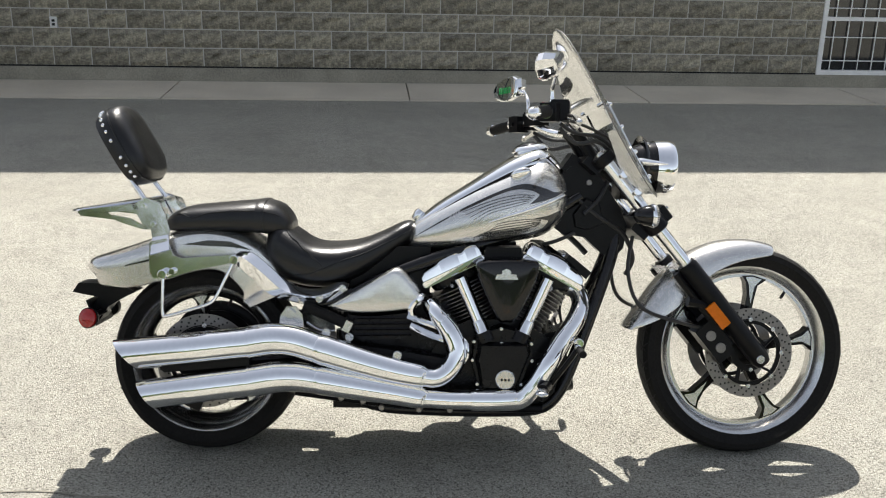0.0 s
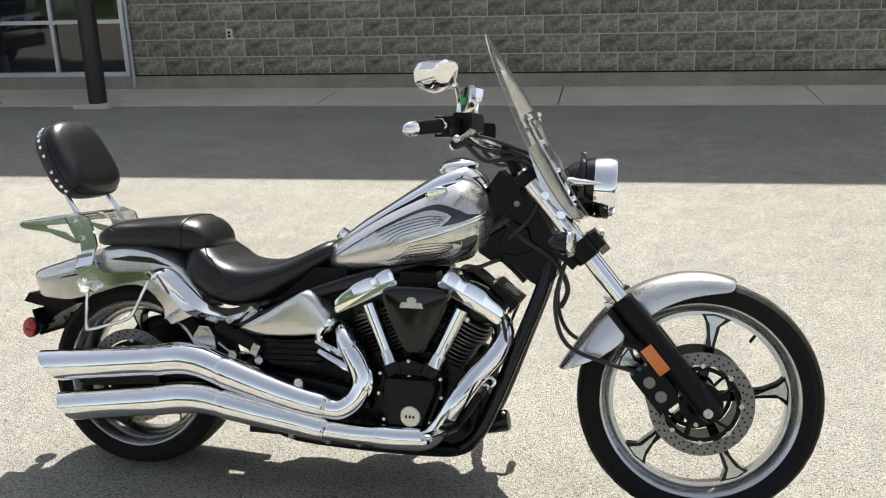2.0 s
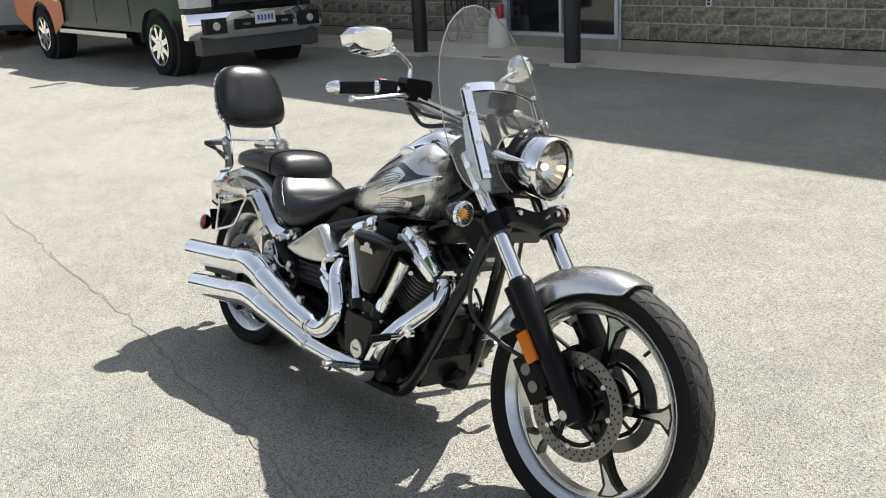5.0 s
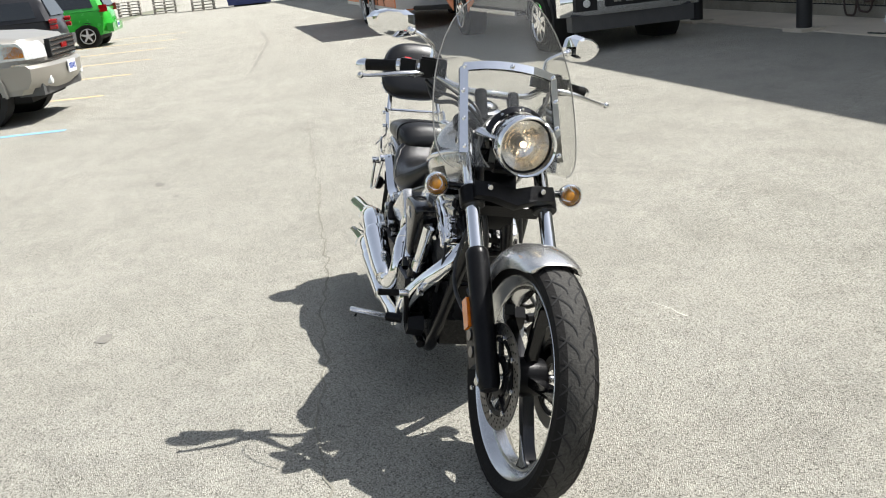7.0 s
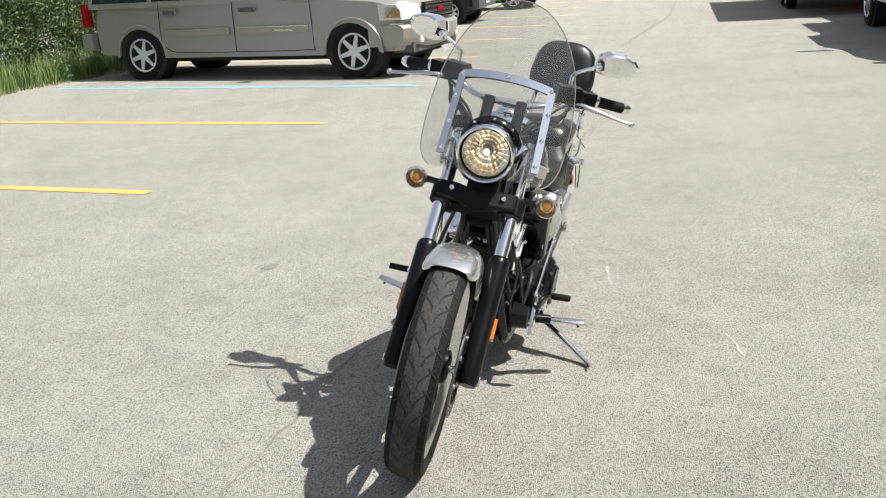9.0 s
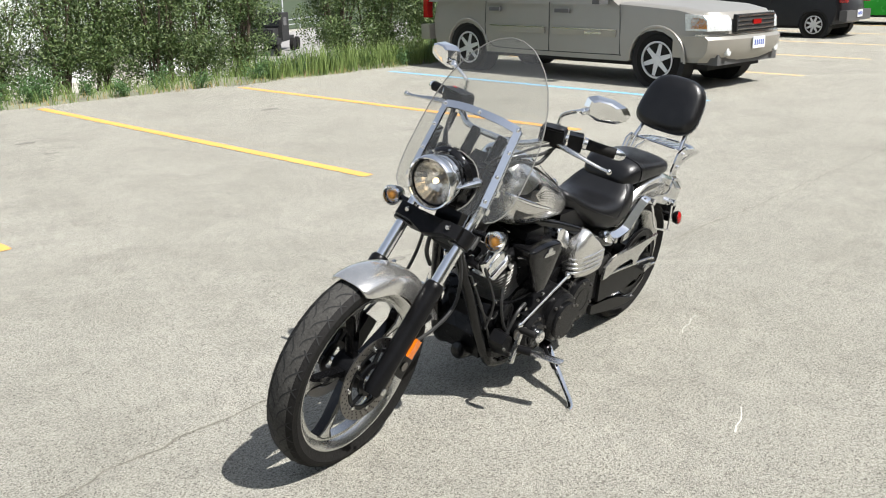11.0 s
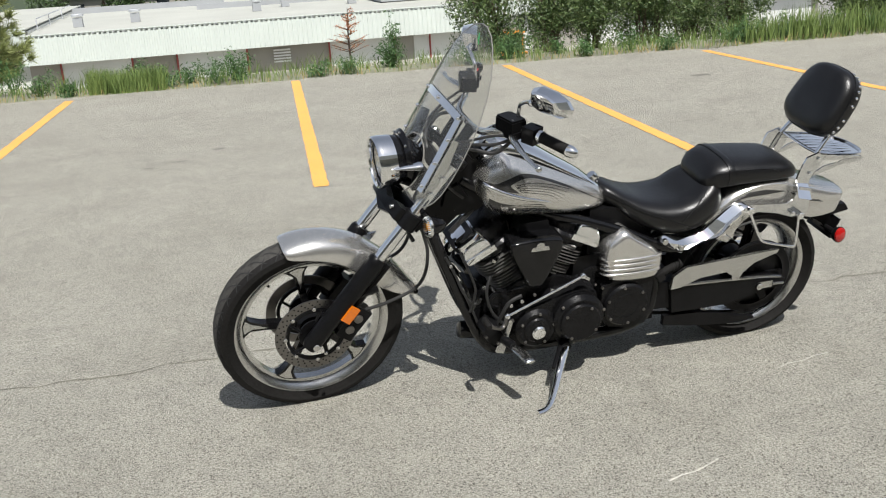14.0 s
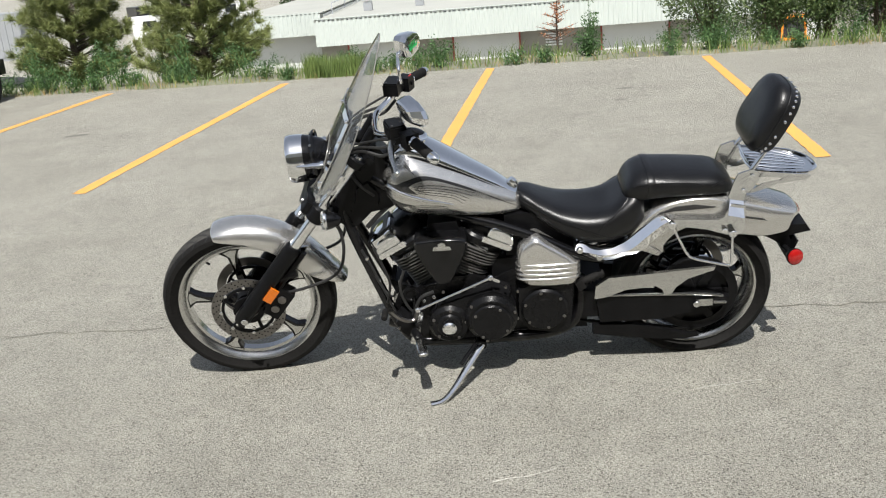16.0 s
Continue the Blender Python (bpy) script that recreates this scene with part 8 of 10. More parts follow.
        # lamps
        part("headlamp", wrap([(3.42, 0.980), (3.70, 0.965), (3.755, 0.90), (3.765, 0.77), (3.44, 0.77)], s * 0.58, s * 0.955, hw, 0.010), M_HEADLAMP, th, "clear headlamp", bevel=0.012)
        part("side_lamp", wrap([(3.50, 0.945), (3.66, 0.935), (3.735, 0.89), (3.740, 0.80), (3.50, 0.80)], s * 0.80, s * 0.955, hw, 0.024), M_ORANGELAMP, th, "orange side lamp", bevel=0.012)
        part("fog_lamp", disc(bmesh.new(), (3.745, s * 0.60, 0.50), 0.055, 0.06, "x", 20), M_HEADLAMP, th, "round fog lamp")
        strip_box(th, "tail_lamp", (-1.03, s * (hw - 0.08), 0.98), (0.10, 0.12, 0.34), M_RED, "red tail lamp", 0.02)
        strip_box(th, "wing_mirror", (2.02, s * (hw + 0.13), 1.18), (0.10, 0.20, 0.17), M_PLASTIC, "dark wing mirror", 0.03)
    strip_box(th, "rear_bumper", (-1.04, 0, 0.58), (0.20, 1.80, 0.24), M_CARSILVER, "", 0.05)
    part("front_bumper", wrap([(3.30, 0.70), (3.78, 0.705), (3.83, 0.66), (3.82, 0.52), (3.76, 0.43), (3.30, 0.42)], -0.985, 0.985, hw, 0.0, 17), M_CARSILVER, th, bevel=0.02)
    part("bumper_trim", wrap([(3.60, 0.725), (3.785, 0.728), (3.785, 0.706), (3.60, 0.704)], -0.96, 0.96, hw, 0.004, 17), M_SATIN, th, "bright trim")
    strip_box(th, "valance", (3.55, 0, 0.40), (0.30, 1.5, 0.14), M_PLASTIC, "grey lower valance", 0.04)
    strip_box(th, "grille", (3.755, 0, 0.86), (0.06, 0.95, 0.22), M_DARK, "dark grille", 0.02)
    for k in range(4):
        strip_box(th, "grille_bar", (3.787, 0, 0.78 + 0.055 * k), (0.02, 0.92, 0.018), M_SATIN, "bright bar", 0.004)
    strip_box(th, "grille_badge", (3.80, 0, 0.865), (0.015, 0.20, 0.06), M_RED, "plain red badge", 0.004)
    plate(th, (3.845, 0.0, 0.60))
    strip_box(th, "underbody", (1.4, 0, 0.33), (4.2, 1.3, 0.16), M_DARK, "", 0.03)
    return th


suv = silver_suv(pose(-10.12, -4.55, 0, 0, 0, 82.8))
for ob in suv.children_recursive:                     # the long body: everything ahead of the rear door moves forward
    if ob.type == "MESH":
        for v in ob.data.vertices:
            v.co.x += 0.76 * smooth((v.co.x - 0.3) / 1.9)


# ---- small hatchbacks farther along the row
def hatchback(m, paint, label, L=3.9, hw=0.84, R=0.30, tall=1.5, lamps="high"):
    th = tagged(empty("car", m), label, "car")
    xr, xf = 0.0, L * 0.635
    t = -0.62
    top = [(t, 0.45), (t - 0.03, 0.62), (t + 0.02, 0.88), (t + 0.08, 0.96), (xf - 0.55, 0.98), (xf + 0.1, 0.92), (xf + 0.55, 0.80), (xf + 0.68, 0.62), (xf + 0.70, 0.42)]
    bm = bmesh.new()
    body_shell(bm, top, xr, xf, 0.26, R, hw, 0.08)
    part("body", bm, paint, th, angle=30)
    bm = bmesh.new()
    rings = []
    for f, z in ((1.0, 0.94), (0.97, 1.02), (0.88, 1.30), (0.80, tall - 0.06), (0.66, tall)):
        u = (z - 0.94) / (tall - 0.94)
        x0, x1 = t + 0.08 + 0.22 * u, xf - 0.25 - 0.95 * u
        rings.append([V(x, y * hw * 0.95 * f, z) for x, y in ((x0, -0.88), (x0 + 0.1, -1), (x1 - 0.1, -1), (x1, -0.88), (x1, 0.88), (x1 - 0.1, 1), (x0 + 0.1, 1), (x0, 0.88))])
    add_rings(bm, rings, True)
    part("cabin", bm, paint, th, bevel=0.03)
    for s in (-1, 1):
        for a, b in ((t + 0.36, 0.95), (1.02, xf - 0.62)):
            bm = bmesh.new()
            q = [V(x, s * (hw * 0.95 * f + 0.006), z) for x, z, f in ((a, 1.02, 0.972), (b, 1.02, 0.972), (b - 0.2, 1.36, 0.862), (a + 0.1, 1.36, 0.862))]
            add_rings(bm, [q, [p + V(0, s * 0.006, 0) for p in q]], True)
            part("side_window", bm, M_WINDOW, th, "dark side window")
        for cx in (xr, xf):
            # drum coloured near-black for the shade inside the arch
            bm = bmesh.new()
            lathe(bm, [(R * 1.14, -0.12), (R * 1.14, 0.12)], pose(cx, s * (hw - 0.15), R, -90, 0, 0), 24)
            part("wheel_well", bm, M_DARK, th)
            road_wheel(th, cx, s * (hw - 0.115), R, 0.19, 5 if lamps == "high" else 8, s, M_ALU)
        bm = bmesh.new()
        tube(bm, [(x, s * (hw + 0.002), z) for x, z in ((1.0, 0.95), (1.02, 0.5), (0.95, 0.34))], 0.005, 6, 3)
        part("door_seam", bm, M_DARK, th)
        if lamps == "high":
            strip_box(th, "tail_lamp", (t + 0.12, s * (hw - 0.10), 0.98), (0.20, 0.10, 0.18), M_RED, "red tail lamp", 0.03)
        else:
            for z in (0.80, 0.92):
                part("tail_lamp", disc(bmesh.new(), (t + 0.05, s * (hw - 0.12), z), 0.05, 0.16, "x", 16), M_RED, th, "round red tail lamp")
        strip_box(th, "headlamp", (xf + 0.52, s * (hw - 0.18), 0.70), (0.25, 0.22, 0.14), M_HEADLAMP, "headlamp", 0.03)
    bm = bmesh.new()
    q = [V(t + 0.09, y * hw * 0.80, 1.03) for y in (-1, 1)] + [V(t + 0.24, y * hw * 0.66, 1.38) for y in (1, -1)]
    add_rings(bm, [q, [p + V(-0.02, 0, 0.005) for p in q]], True)
    part("rear_window", bm, M_WINDOW, th, "dark rear window")
    strip_box(th, "rear_bumper", (t + 0.02, 0, 0.48), (0.16, hw * 1.82, 0.22), paint if lamps == "high" else M_PLASTIC, "", 0.05)
    plate(th, (t - 0.075, 0, 0.52))
    strip_box(th, "underbody", (xf / 2, 0, 0.25), (L * 0.8, 1.1, 0.12), M_DARK, "", 0.03)
    return th


hatchback(pose(-24.45, -1.95, 0, 0, 0, -92), M_CARGREEN, "small bright green hatchback car parked nose-in")
hatchback(pose(-19.25, -2.35, 0, 0, 0, -92), M_CARDARK, "small dark grey hatchback car parked nose-in", 3.3, 0.80, 0.29, 1.55, "round")


# ---- dark pickup truck with an orange tail, and its trailer
def pickup(m):
    th = tagged(empty("pickup_truck", m), "dark grey pickup truck with orange rear and chrome bumper", "truck")
    xr, xf, R, hw = 0.0, 4.25, 0.41, 0.98
    top = [(-1.25, 0.66), (-1.27, 1.30), (-1.20, 1.36), (1.02, 1.36), (1.04, 1.40), (3.45, 1.42), (4.3, 1.38), (4.95, 1.32), (5.08, 1.18), (5.10, 0.86), (5.05, 0.62)]
    bm = bmesh.new()
    body_shell(bm, top, xr, xf, 0.56, R * 1.05, hw, 0.03)
    part("body", bm, M_CARDARK, th, "dark grey body", angle=30)
    bm = bmesh.new()
    rings = []
    for f, z in ((1.0, 1.38), (0.98, 1.46), (0.90, 1.80), (0.84, 1.94), (0.70, 1.99)):
        u = (z - 1.38) / 0.61
        x0, x1 = 1.05 + 0.12 * u, 3.55 - 0.85 * u
        rings.append([V(x, y * hw * 0.95 * f, z) for x, y in ((x0, -0.94), (x0 + 0.08, -1), (x1 - 0.08, -1), (x1, -0.92), (x1, 0.92), (x1 - 0.08, 1), (x0 + 0.08, 1), (x0, 0.94))])
    add_rings(bm, rings, True)
    part("cab", bm, M_CARDARK, th, bevel=0.03)
    for s in (-1, 1):
        bm = bmesh.new()
        prism(bm, [(-1.20, 0.68), (-1.22, 1.32), (0.55, 1.32), (0.95, 0.9), (0.95, 0.62)] + arc(xr, R * 1.03, R * 1.24, 0, 180), s * (hw + 0.003), s * (hw + 0.012))
        part("orange_panel", bm, M_ORANGE, th, "orange painted rear panel")
        for k in range(6):
            strip_box(th, "side_mark", (0.35 + 0.085 * k, s * (hw + 0.016), 1.02 - 0.012 * k), (0.055, 0.004, 0.055), M_WHITE, "plain white bar", 0)
        bm = bmesh.new()
        prism(bm, [(2.20, 1.24), (2.34, 1.10), (2.55, 1.28), (2.62, 1.24), (2.48, 1.06), (2.40, 0.98), (2.30, 1.02)], s * (hw + 0.004), s * (hw + 0.010))
        part("door_emblem", bm, M_WHITE, th, "plain pale winged emblem")
        for x in (1.10, 2.22, 3.40):
            bm = bmesh.new()
            tube(bm, [(x, s * (hw + 0.002), 1.36), (x + 0.02, s * (hw + 0.002), 0.64)], 0.006, 6, 1)
            part("door_seam", bm, M_DARK, th)
        strip_box(th, "running_board", (2.1, s * (hw - 0.02), 0.50), (2.5, 0.16, 0.06), M_SATIN, "bright running board", 0.02)
        for cx in (xr, xf):
            # near-black drum stands for the shaded space round the wheel
            bm = bmesh.new()
            lathe(bm, [(R * 1.17, -0.15), (R * 1.17, 0.15)], pose(cx, s * (hw - 0.19), R * 1.03, -90, 0, 0), 28)
            part("wheel_well", bm, M_DARK, th)
            road_wheel(th, cx, s * (hw - 0.13), R, 0.28, 8, s, M_CHROME)
        strip_box(th, "headlamp", (4.98, s * 0.78, 1.06), (0.22, 0.34, 0.34), M_HEADLAMP, "clear headlamp", 0.04)
        strip_box(th, "fog_lamp_recess", (5.27, s * 0.70, 0.66), (0.10, 0.30, 0.19), M_DARK, "dark fog lamp recess", 0.03)
        part("fog_lamp", disc(bmesh.new(), (5.325, s * 0.70, 0.66), 0.05, 0.03, "x", 16), M_HEADLAMP, th)
        strip_box(th, "side_mirror", (3.35, s * (hw + 0.2), 1.56), (0.12, 0.24, 0.34), M_CHROME, "chrome side mirror", 0.04)
        for a, b in ((1.25, 2.18), (2.26, 3.15)):
            bm = bmesh.new()
            q = [V(x, s * (hw * 0.95 * f + 0.006), z) for x, z, f in ((a, 1.47, 0.978), (b + (0.1 if b > 3 else 0), 1.47, 0.978), (b - (0.2 if b > 3 else 0), 1.82, 0.894), (a + 0.04, 1.82, 0.894))]
            add_rings(bm, [q, [p + V(0, s * 0.006, 0) for p in q]], True)
            part("side_window", bm, M_WINDOW, th, "dark side window")
    bm = bmesh.new()
    rings = []
    for i in range(13):
        u = -1 + i / 6
        x = 5.28 - 0.16 * abs(u) ** 3
        rings.append([V(x - 0.12, u * 1.0, 0.50), V(x - 0.01, u * 1.0, 0.50), V(x + 0.03, u * 1.0, 0.56), V(x + 0.035, u * 1.0, 0.72), V(x, u * 1.0, 0.82), V(x - 0.12, u * 1.0, 0.82)])
    add_rings(bm, rings, True)
    part("front_bumper", bm, M_CHROME, th, "chrome front bumper", bevel=0.015)
    strip_box(th, "bumper_opening", (5.30, 0, 0.66), (0.06, 0.86, 0.13), M_DARK, "dark bumper opening", 0.02)
    for s in (-1, 1):
        strip_box(th, "tow_hook", (5.335, s * 0.28, 0.66), (0.03, 0.10, 0.03), M_SATIN, "bright tow hook", 0.01)
    strip_box(th, "air_dam", (5.12, 0, 0.40), (0.20, 1.75, 0.20), M_PLASTIC, "dark lower air dam", 0.05)
    strip_box(th, "grille", (5.10, 0, 1.06), (0.08, 1.20, 0.42), M_GLOSS, "gloss black grille", 0.03)
    for k in range(3):
        strip_box(th, "grille_opening", (5.142, 0, 0.95 + 0.12 * k), (0.02, 1.08, 0.07), M_DARK, "dark grille opening", 0.01)
    plate(th, (5.345, 0.0, 0.72))
    strip_box(th, "underbody", (2.0, 0, 0.52), (6.2, 1.4, 0.18), M_DARK, "", 0.03)
    return th


PK = pose(-14.05, 7.05, 0.03, 0, 0, 2.7)
pickup(PK)


def trailer(m):
    th = tagged(empty("trailer", m), "orange and grey enclosed cargo trailer hitched to the pickup", "trailer")
    L, hw, z0, z1 = 6.6, 1.12, 0.42, 2.35
    bm = bmesh.new()
    pol = [(-L, z0), (-L, z1), (0, z1), (0, z0)] + [(-2.35, z0)] + arc(-2.75, 0.42, 0.40, 0, 180, 8) + arc(-3.75, 0.42, 0.40, 0, 180, 8) + [(-4.3, z0)]
    prism(bm, pol, -hw, hw)
    part("box", bm, M_ORANGE, th, "faded orange box", bevel=0.03)
    bm = bmesh.new()
    box(bm, (0.006, 0, (z0 + z1) / 2), (0.02, hw * 1.96, z1 - z0 - 0.06))
    part("front_panel", bm, M_TRAILER, th, "scraped grey front panel")
    for s in (-1, 1):
        for z in (z0 + 0.04, z1 - 0.05):
            strip_box(th, "rail", (-L / 2, s * (hw + 0.008), z), (L, 0.03, 0.07), M_TRAILER, "grey rail", 0.006)
        for x in (-1.2, -2.0):
            strip_box(th, "door_seam", (x, s * (hw + 0.004), 1.3), (0.02, 0.012, 1.6), M_DARK, "", 0)
        for cx in (-2.75, -3.75):
            road_wheel(th, cx, s * (hw - 0.06), 0.34, 0.21, 6, s, M_ALU)
        bm = bmesh.new()
        tube(bm, [(x, s * (hw + 0.05), z) for x, z in arc(-2.75, 0.42, 0.43, -5, 120, 8) + arc(-3.75, 0.42, 0.43, 60, 185, 8)], 0.05, 8, 2, flat=0.6)
        part("mudguard", bm, M_TRAILER, th, "grey mudguard")
    bm = bmesh.new()
    tube(bm, [(0.0, -0.7, 0.45), (1.15, 0, 0.45), (0.0, 0.7, 0.45)], 0.05, 8, 1)
    part("drawbar", bm, M_DARK, th, "dark drawbar")
    return th


trailer(pose(-16.55, 6.35, 0.02, 0, 0, 2.5))

# ---- dark car parked past the last yellow line
hatchback(pose(8.06, -6.72, 0, 0, 0, 92), M_CARDARK, "dark car parked beside the last stall line", 4.3, 0.86, 0.33, 1.5)

# ---- far end of the lot
M_BINBLUE = mat("blue_bin_paint", (0.02, 0.035, 0.14), 0.5, 0, 0.2, 3)
M_BINGREEN = mat("green_bin_paint", (0.012, 0.10, 0.045), 0.5, 0, 0.2, 3)
M_PALLET = mat("weathered_pallet_wood", (0.30, 0.27, 0.23), 0.85, 0, 0.25, 5, 0.5, 60)


def skip_bin(x, y, w, h, d, paint, label):
    th = tagged(empty("waste_bin", pose(x, y, 0)), label, "bin", "bins at the end of the lot")
    bm = bmesh.new()
    add_rings(bm, [[V(sx * d / 2 * f, sy * w / 2 * f, z) for sx, sy in ((-1, -1), (1, -1), (1, 1), (-1, 1))] for z, f in ((0.08, 0.92), (h, 1.0), (h + 0.01, 1.0))], True)
    part("body", bm, paint, th, bevel=0.02)
    for k in range(5):
        strip_box(th, "stiffener", (d / 2 * 0.97, -w * 0.4 + w * 0.2 * k, h * 0.5), (0.06, 0.07, h * 0.8), paint, "", 0.01)
    strip_box(th, "skid", (0, 0, 0.05), (d * 0.9, w * 0.7, 0.08), M_DARK, "", 0.01)
    strip_box(th, "lid", (0, 0, h + 0.03), (d, w, 0.05), M_PLASTIC, "dark lid", 0.01)
    return th


blue_bin = skip_bin(-45.2, 2.3, 2.2, 1.35, 1.6, M_BINBLUE, "dark blue steel waste bin")
strip_box(blue_bin, "notice", (0.83, 0.1, 0.95), (0.01, 0.8, 0.5), M_WHITE, "plain white notice", 0.002)
skip_bin(-46.2, 6.2, 4.2, 1.8, 2.2, M_BINGREEN, "long green steel waste container")
skip_bin(-47.0, 10.6, 3.6, 2.0, 2.2, M_BINGREEN, "long green steel waste container")


def pallet_stack(x, y, count, label):
    th = tagged(empty("pallet_stack", pose(x, y, 0, 0, 0, 4)), label, "pallets", "pallet stacks")
    for k in range(count):
        bm = bmesh.new()
        z = 0.145 * k
        for j in (-0.5, 0, 0.5):
            box(bm, (0, j, z + 0.05), (1.1, 0.09, 0.085))
        for j in range(6):
            box(bm, (-0.5 + 0.2 * j, 0, z + 0.105), (0.1, 1.15, 0.02))
        tagged(part("pallet", bm, M_PALLET, th, "weathered wooden pallet"), kind="stuff")


pallet_stack(-45.0, 0.1, 9, "stack of weathered grey wooden pallets")
pallet_stack(-46.5, -1.8, 7, "stack of weathered grey wooden pallets")
pallet_stack(-47.5, -3.6, 5, "low stack of weathered wooden pallets")

# ---------------------------------------------------------------- south bank, plants and the building below
M_LEAF = [mat("leaf_%d" % i, c, 0.55, 0, 0.3, 9) for i, c in enumerate(((0.075, 0.120, 0.030), (0.125, 0.165, 0.060), (0.045, 0.080, 0.022)))]
for m_ in M_LEAF:
    m_.node_tree.nodes["Principled BSDF"].inputs["Transmission Weight"].default_value = 0.0
M_GRASS = mat("grass_blade", (0.095, 0.165, 0.032), 0.6, 0, 0.35, 6, col2=(0.15, 0.20, 0.055))
M_DRY = mat("dry_grass", (0.36, 0.27, 0.11), 0.8, 0, 0.3, 6)
M_WEED = mat("weed_leaf", (0.060, 0.125, 0.035), 0.6, 0, 0.3, 6)
M_PINE = mat("pine_needles", (0.125, 0.165, 0.048), 0.6, 0, 0.3, 5, col2=(0.25, 0.275, 0.095))
M_BARK = mat("bark", (0.085, 0.062, 0.045), 0.9, 0, 0.3, 12, 0.6, 60)
M_RUST = mat("dead_rust_needles", (0.46, 0.19, 0.085), 0.8, 0, 0.3, 9)
M_BANK = mat("gravel_bank", (0.15, 0.14, 0.12), 0.95, 0, 0.3, 1.2, 0.8, 25, col2=(0.20, 0.21, 0.13))
M_FASCIA = mat("white_corrugated_sheet", (0.52, 0.56, 0.52), 0.5, 0, 0.06, 0.5)
M_PANELWHITE = mat("white_wall_panel", (0.60, 0.61, 0.585), 0.7, 0, 0.07, 0.6)
M_PANELGREY = mat("grey_block_panel", (0.30, 0.285, 0.25), 0.85, 0, 0.10, 0.8)
M_ROOF = mat("flat_roof_felt", (0.40, 0.405, 0.365), 0.9, 0, 0.12, 0.3)
M_GREYSHEET = mat("grey_sheet", (0.30, 0.31, 0.32), 0.6, 0, 0.08, 0.6)
M_DRAIN = mat("dull_red_pipe", (0.28, 0.06, 0.05), 0.6, 0, 0.1, 3)
M_ROAD = mat("far_road", (0.27, 0.26, 0.25), 0.9, 0, 0.12, 0.1)
M_FARGREEN = mat("far_field", (0.038, 0.055, 0.024), 0.9, 0, 0.3, 0.15)


def leaf_cloud(seed, centres, count, size, flat=0.6):
    """Many small leaf quads round clump centres (x, y, z, r)."""
    rnd = np.random.RandomState(seed)
    w = np.array([c[3] ** 2 for c in centres])
    idx = rnd.choice(len(centres), count, p=w / w.sum())
    c = np.array(centres)[idx]
    d = rnd.normal(size=(count, 3))
    d /= np.linalg.norm(d, axis=1)[:, None]
    p = c[:, :3] + d * (c[:, 3] * rnd.uniform(0.25, 1.0, count) ** 0.6)[:, None]
    a = rnd.normal(size=(count, 3))
    a /= np.linalg.norm(a, axis=1)[:, None]
    b = np.cross(a, rnd.normal(size=(count, 3)))
    b /= np.linalg.norm(b, axis=1)[:, None]
    s = size * rnd.uniform(0.6, 1.35, count)[:, None]
    a, b = a * s, b * s * flat
    verts = np.concatenate([p - a, p + b * 0.6 - a * 0.1, p + a, p - b * 0.6 - a * 0.1], 1).reshape(-1, 3)
    faces = np.arange(count * 4).reshape(-1, 4)
    return verts.tolist(), faces.tolist()


def cloud_part(name, data, material, parent, label=""):
    me = bpy.data.meshes.new(name)
    me.from_pydata(data[0], [], data[1])
    me.materials.append(material)
    ob = new(name, me)
    ob.parent = parent
    if label:
        ob["label"] = label
    ob["kind"] = "stuff"
    return ob


def shrub(x, y, h, w, seed, label="tall leafy green shrub with thin stems on the bank"):
    rnd = random.Random(seed)
    z = ground_z(x, y)
    th = tagged(empty("shrub", pose(x, y, z)), label, "shrub", "shrubs along the bank")
    tips, limbs = [], bmesh.new()
    for i in range(11):
        a = rnd.uniform(0, 6.28)
        r = w * rnd.uniform(0.25, 1.0)
        tip = V(math.cos(a) * r, math.sin(a) * r * 0.6, h * rnd.uniform(0.55, 1.0))
        mid = tip * 0.5 + V(rnd.uniform(-0.15, 0.15), rnd.uniform(-0.15, 0.15), h * 0.06)
        tube(limbs, [(rnd.uniform(-0.15, 0.15), rnd.uniform(-0.1, 0.1), -0.1), mid, tip], [0.022, 0.014, 0.004], 6, 4)
        tips += [(*(mid * 0.45), 0.30 * w * rnd.uniform(0.6, 1.1)), (*mid.lerp(tip, 0.5), 0.34 * w * rnd.uniform(0.6, 1.1)), (*tip, 0.34 * w * rnd.uniform(0.5, 1.0)), (*(mid + V(rnd.uniform(-0.3, 0.3), rnd.uniform(-0.2, 0.2), 0.1)), 0.30 * w * rnd.uniform(0.5, 1.1))]
        for k in range(2):
            e = mid.lerp(tip, rnd.uniform(0.2, 0.9)) + V(rnd.uniform(-0.45, 0.45) * w, rnd.uniform(-0.3, 0.3) * w, rnd.uniform(-0.3, 0.3))
            tube(limbs, [mid, mid.lerp(e, 0.6), e], [0.008, 0.006, 0.003], 5, 2)
            tips.append((*e, 0.22 * w * rnd.uniform(0.5, 1.0)))
    for i in range(20):
        tips.append((rnd.uniform(-1, 1) * w, rnd.uniform(-0.5, 0.5) * w, rnd.uniform(0.04, 0.5) * h, 0.38 * w * rnd.uniform(0.6, 1.1)))
    part("stem", limbs, M_BARK, th, "thin brown stems")
    for k in range(3):
        cloud_part("foliage", leaf_cloud(seed * 7 + k, tips, int(min(12000, 8500 * w * h / 3)), 0.027), M_LEAF[k], th, "small green leaves")
    return th


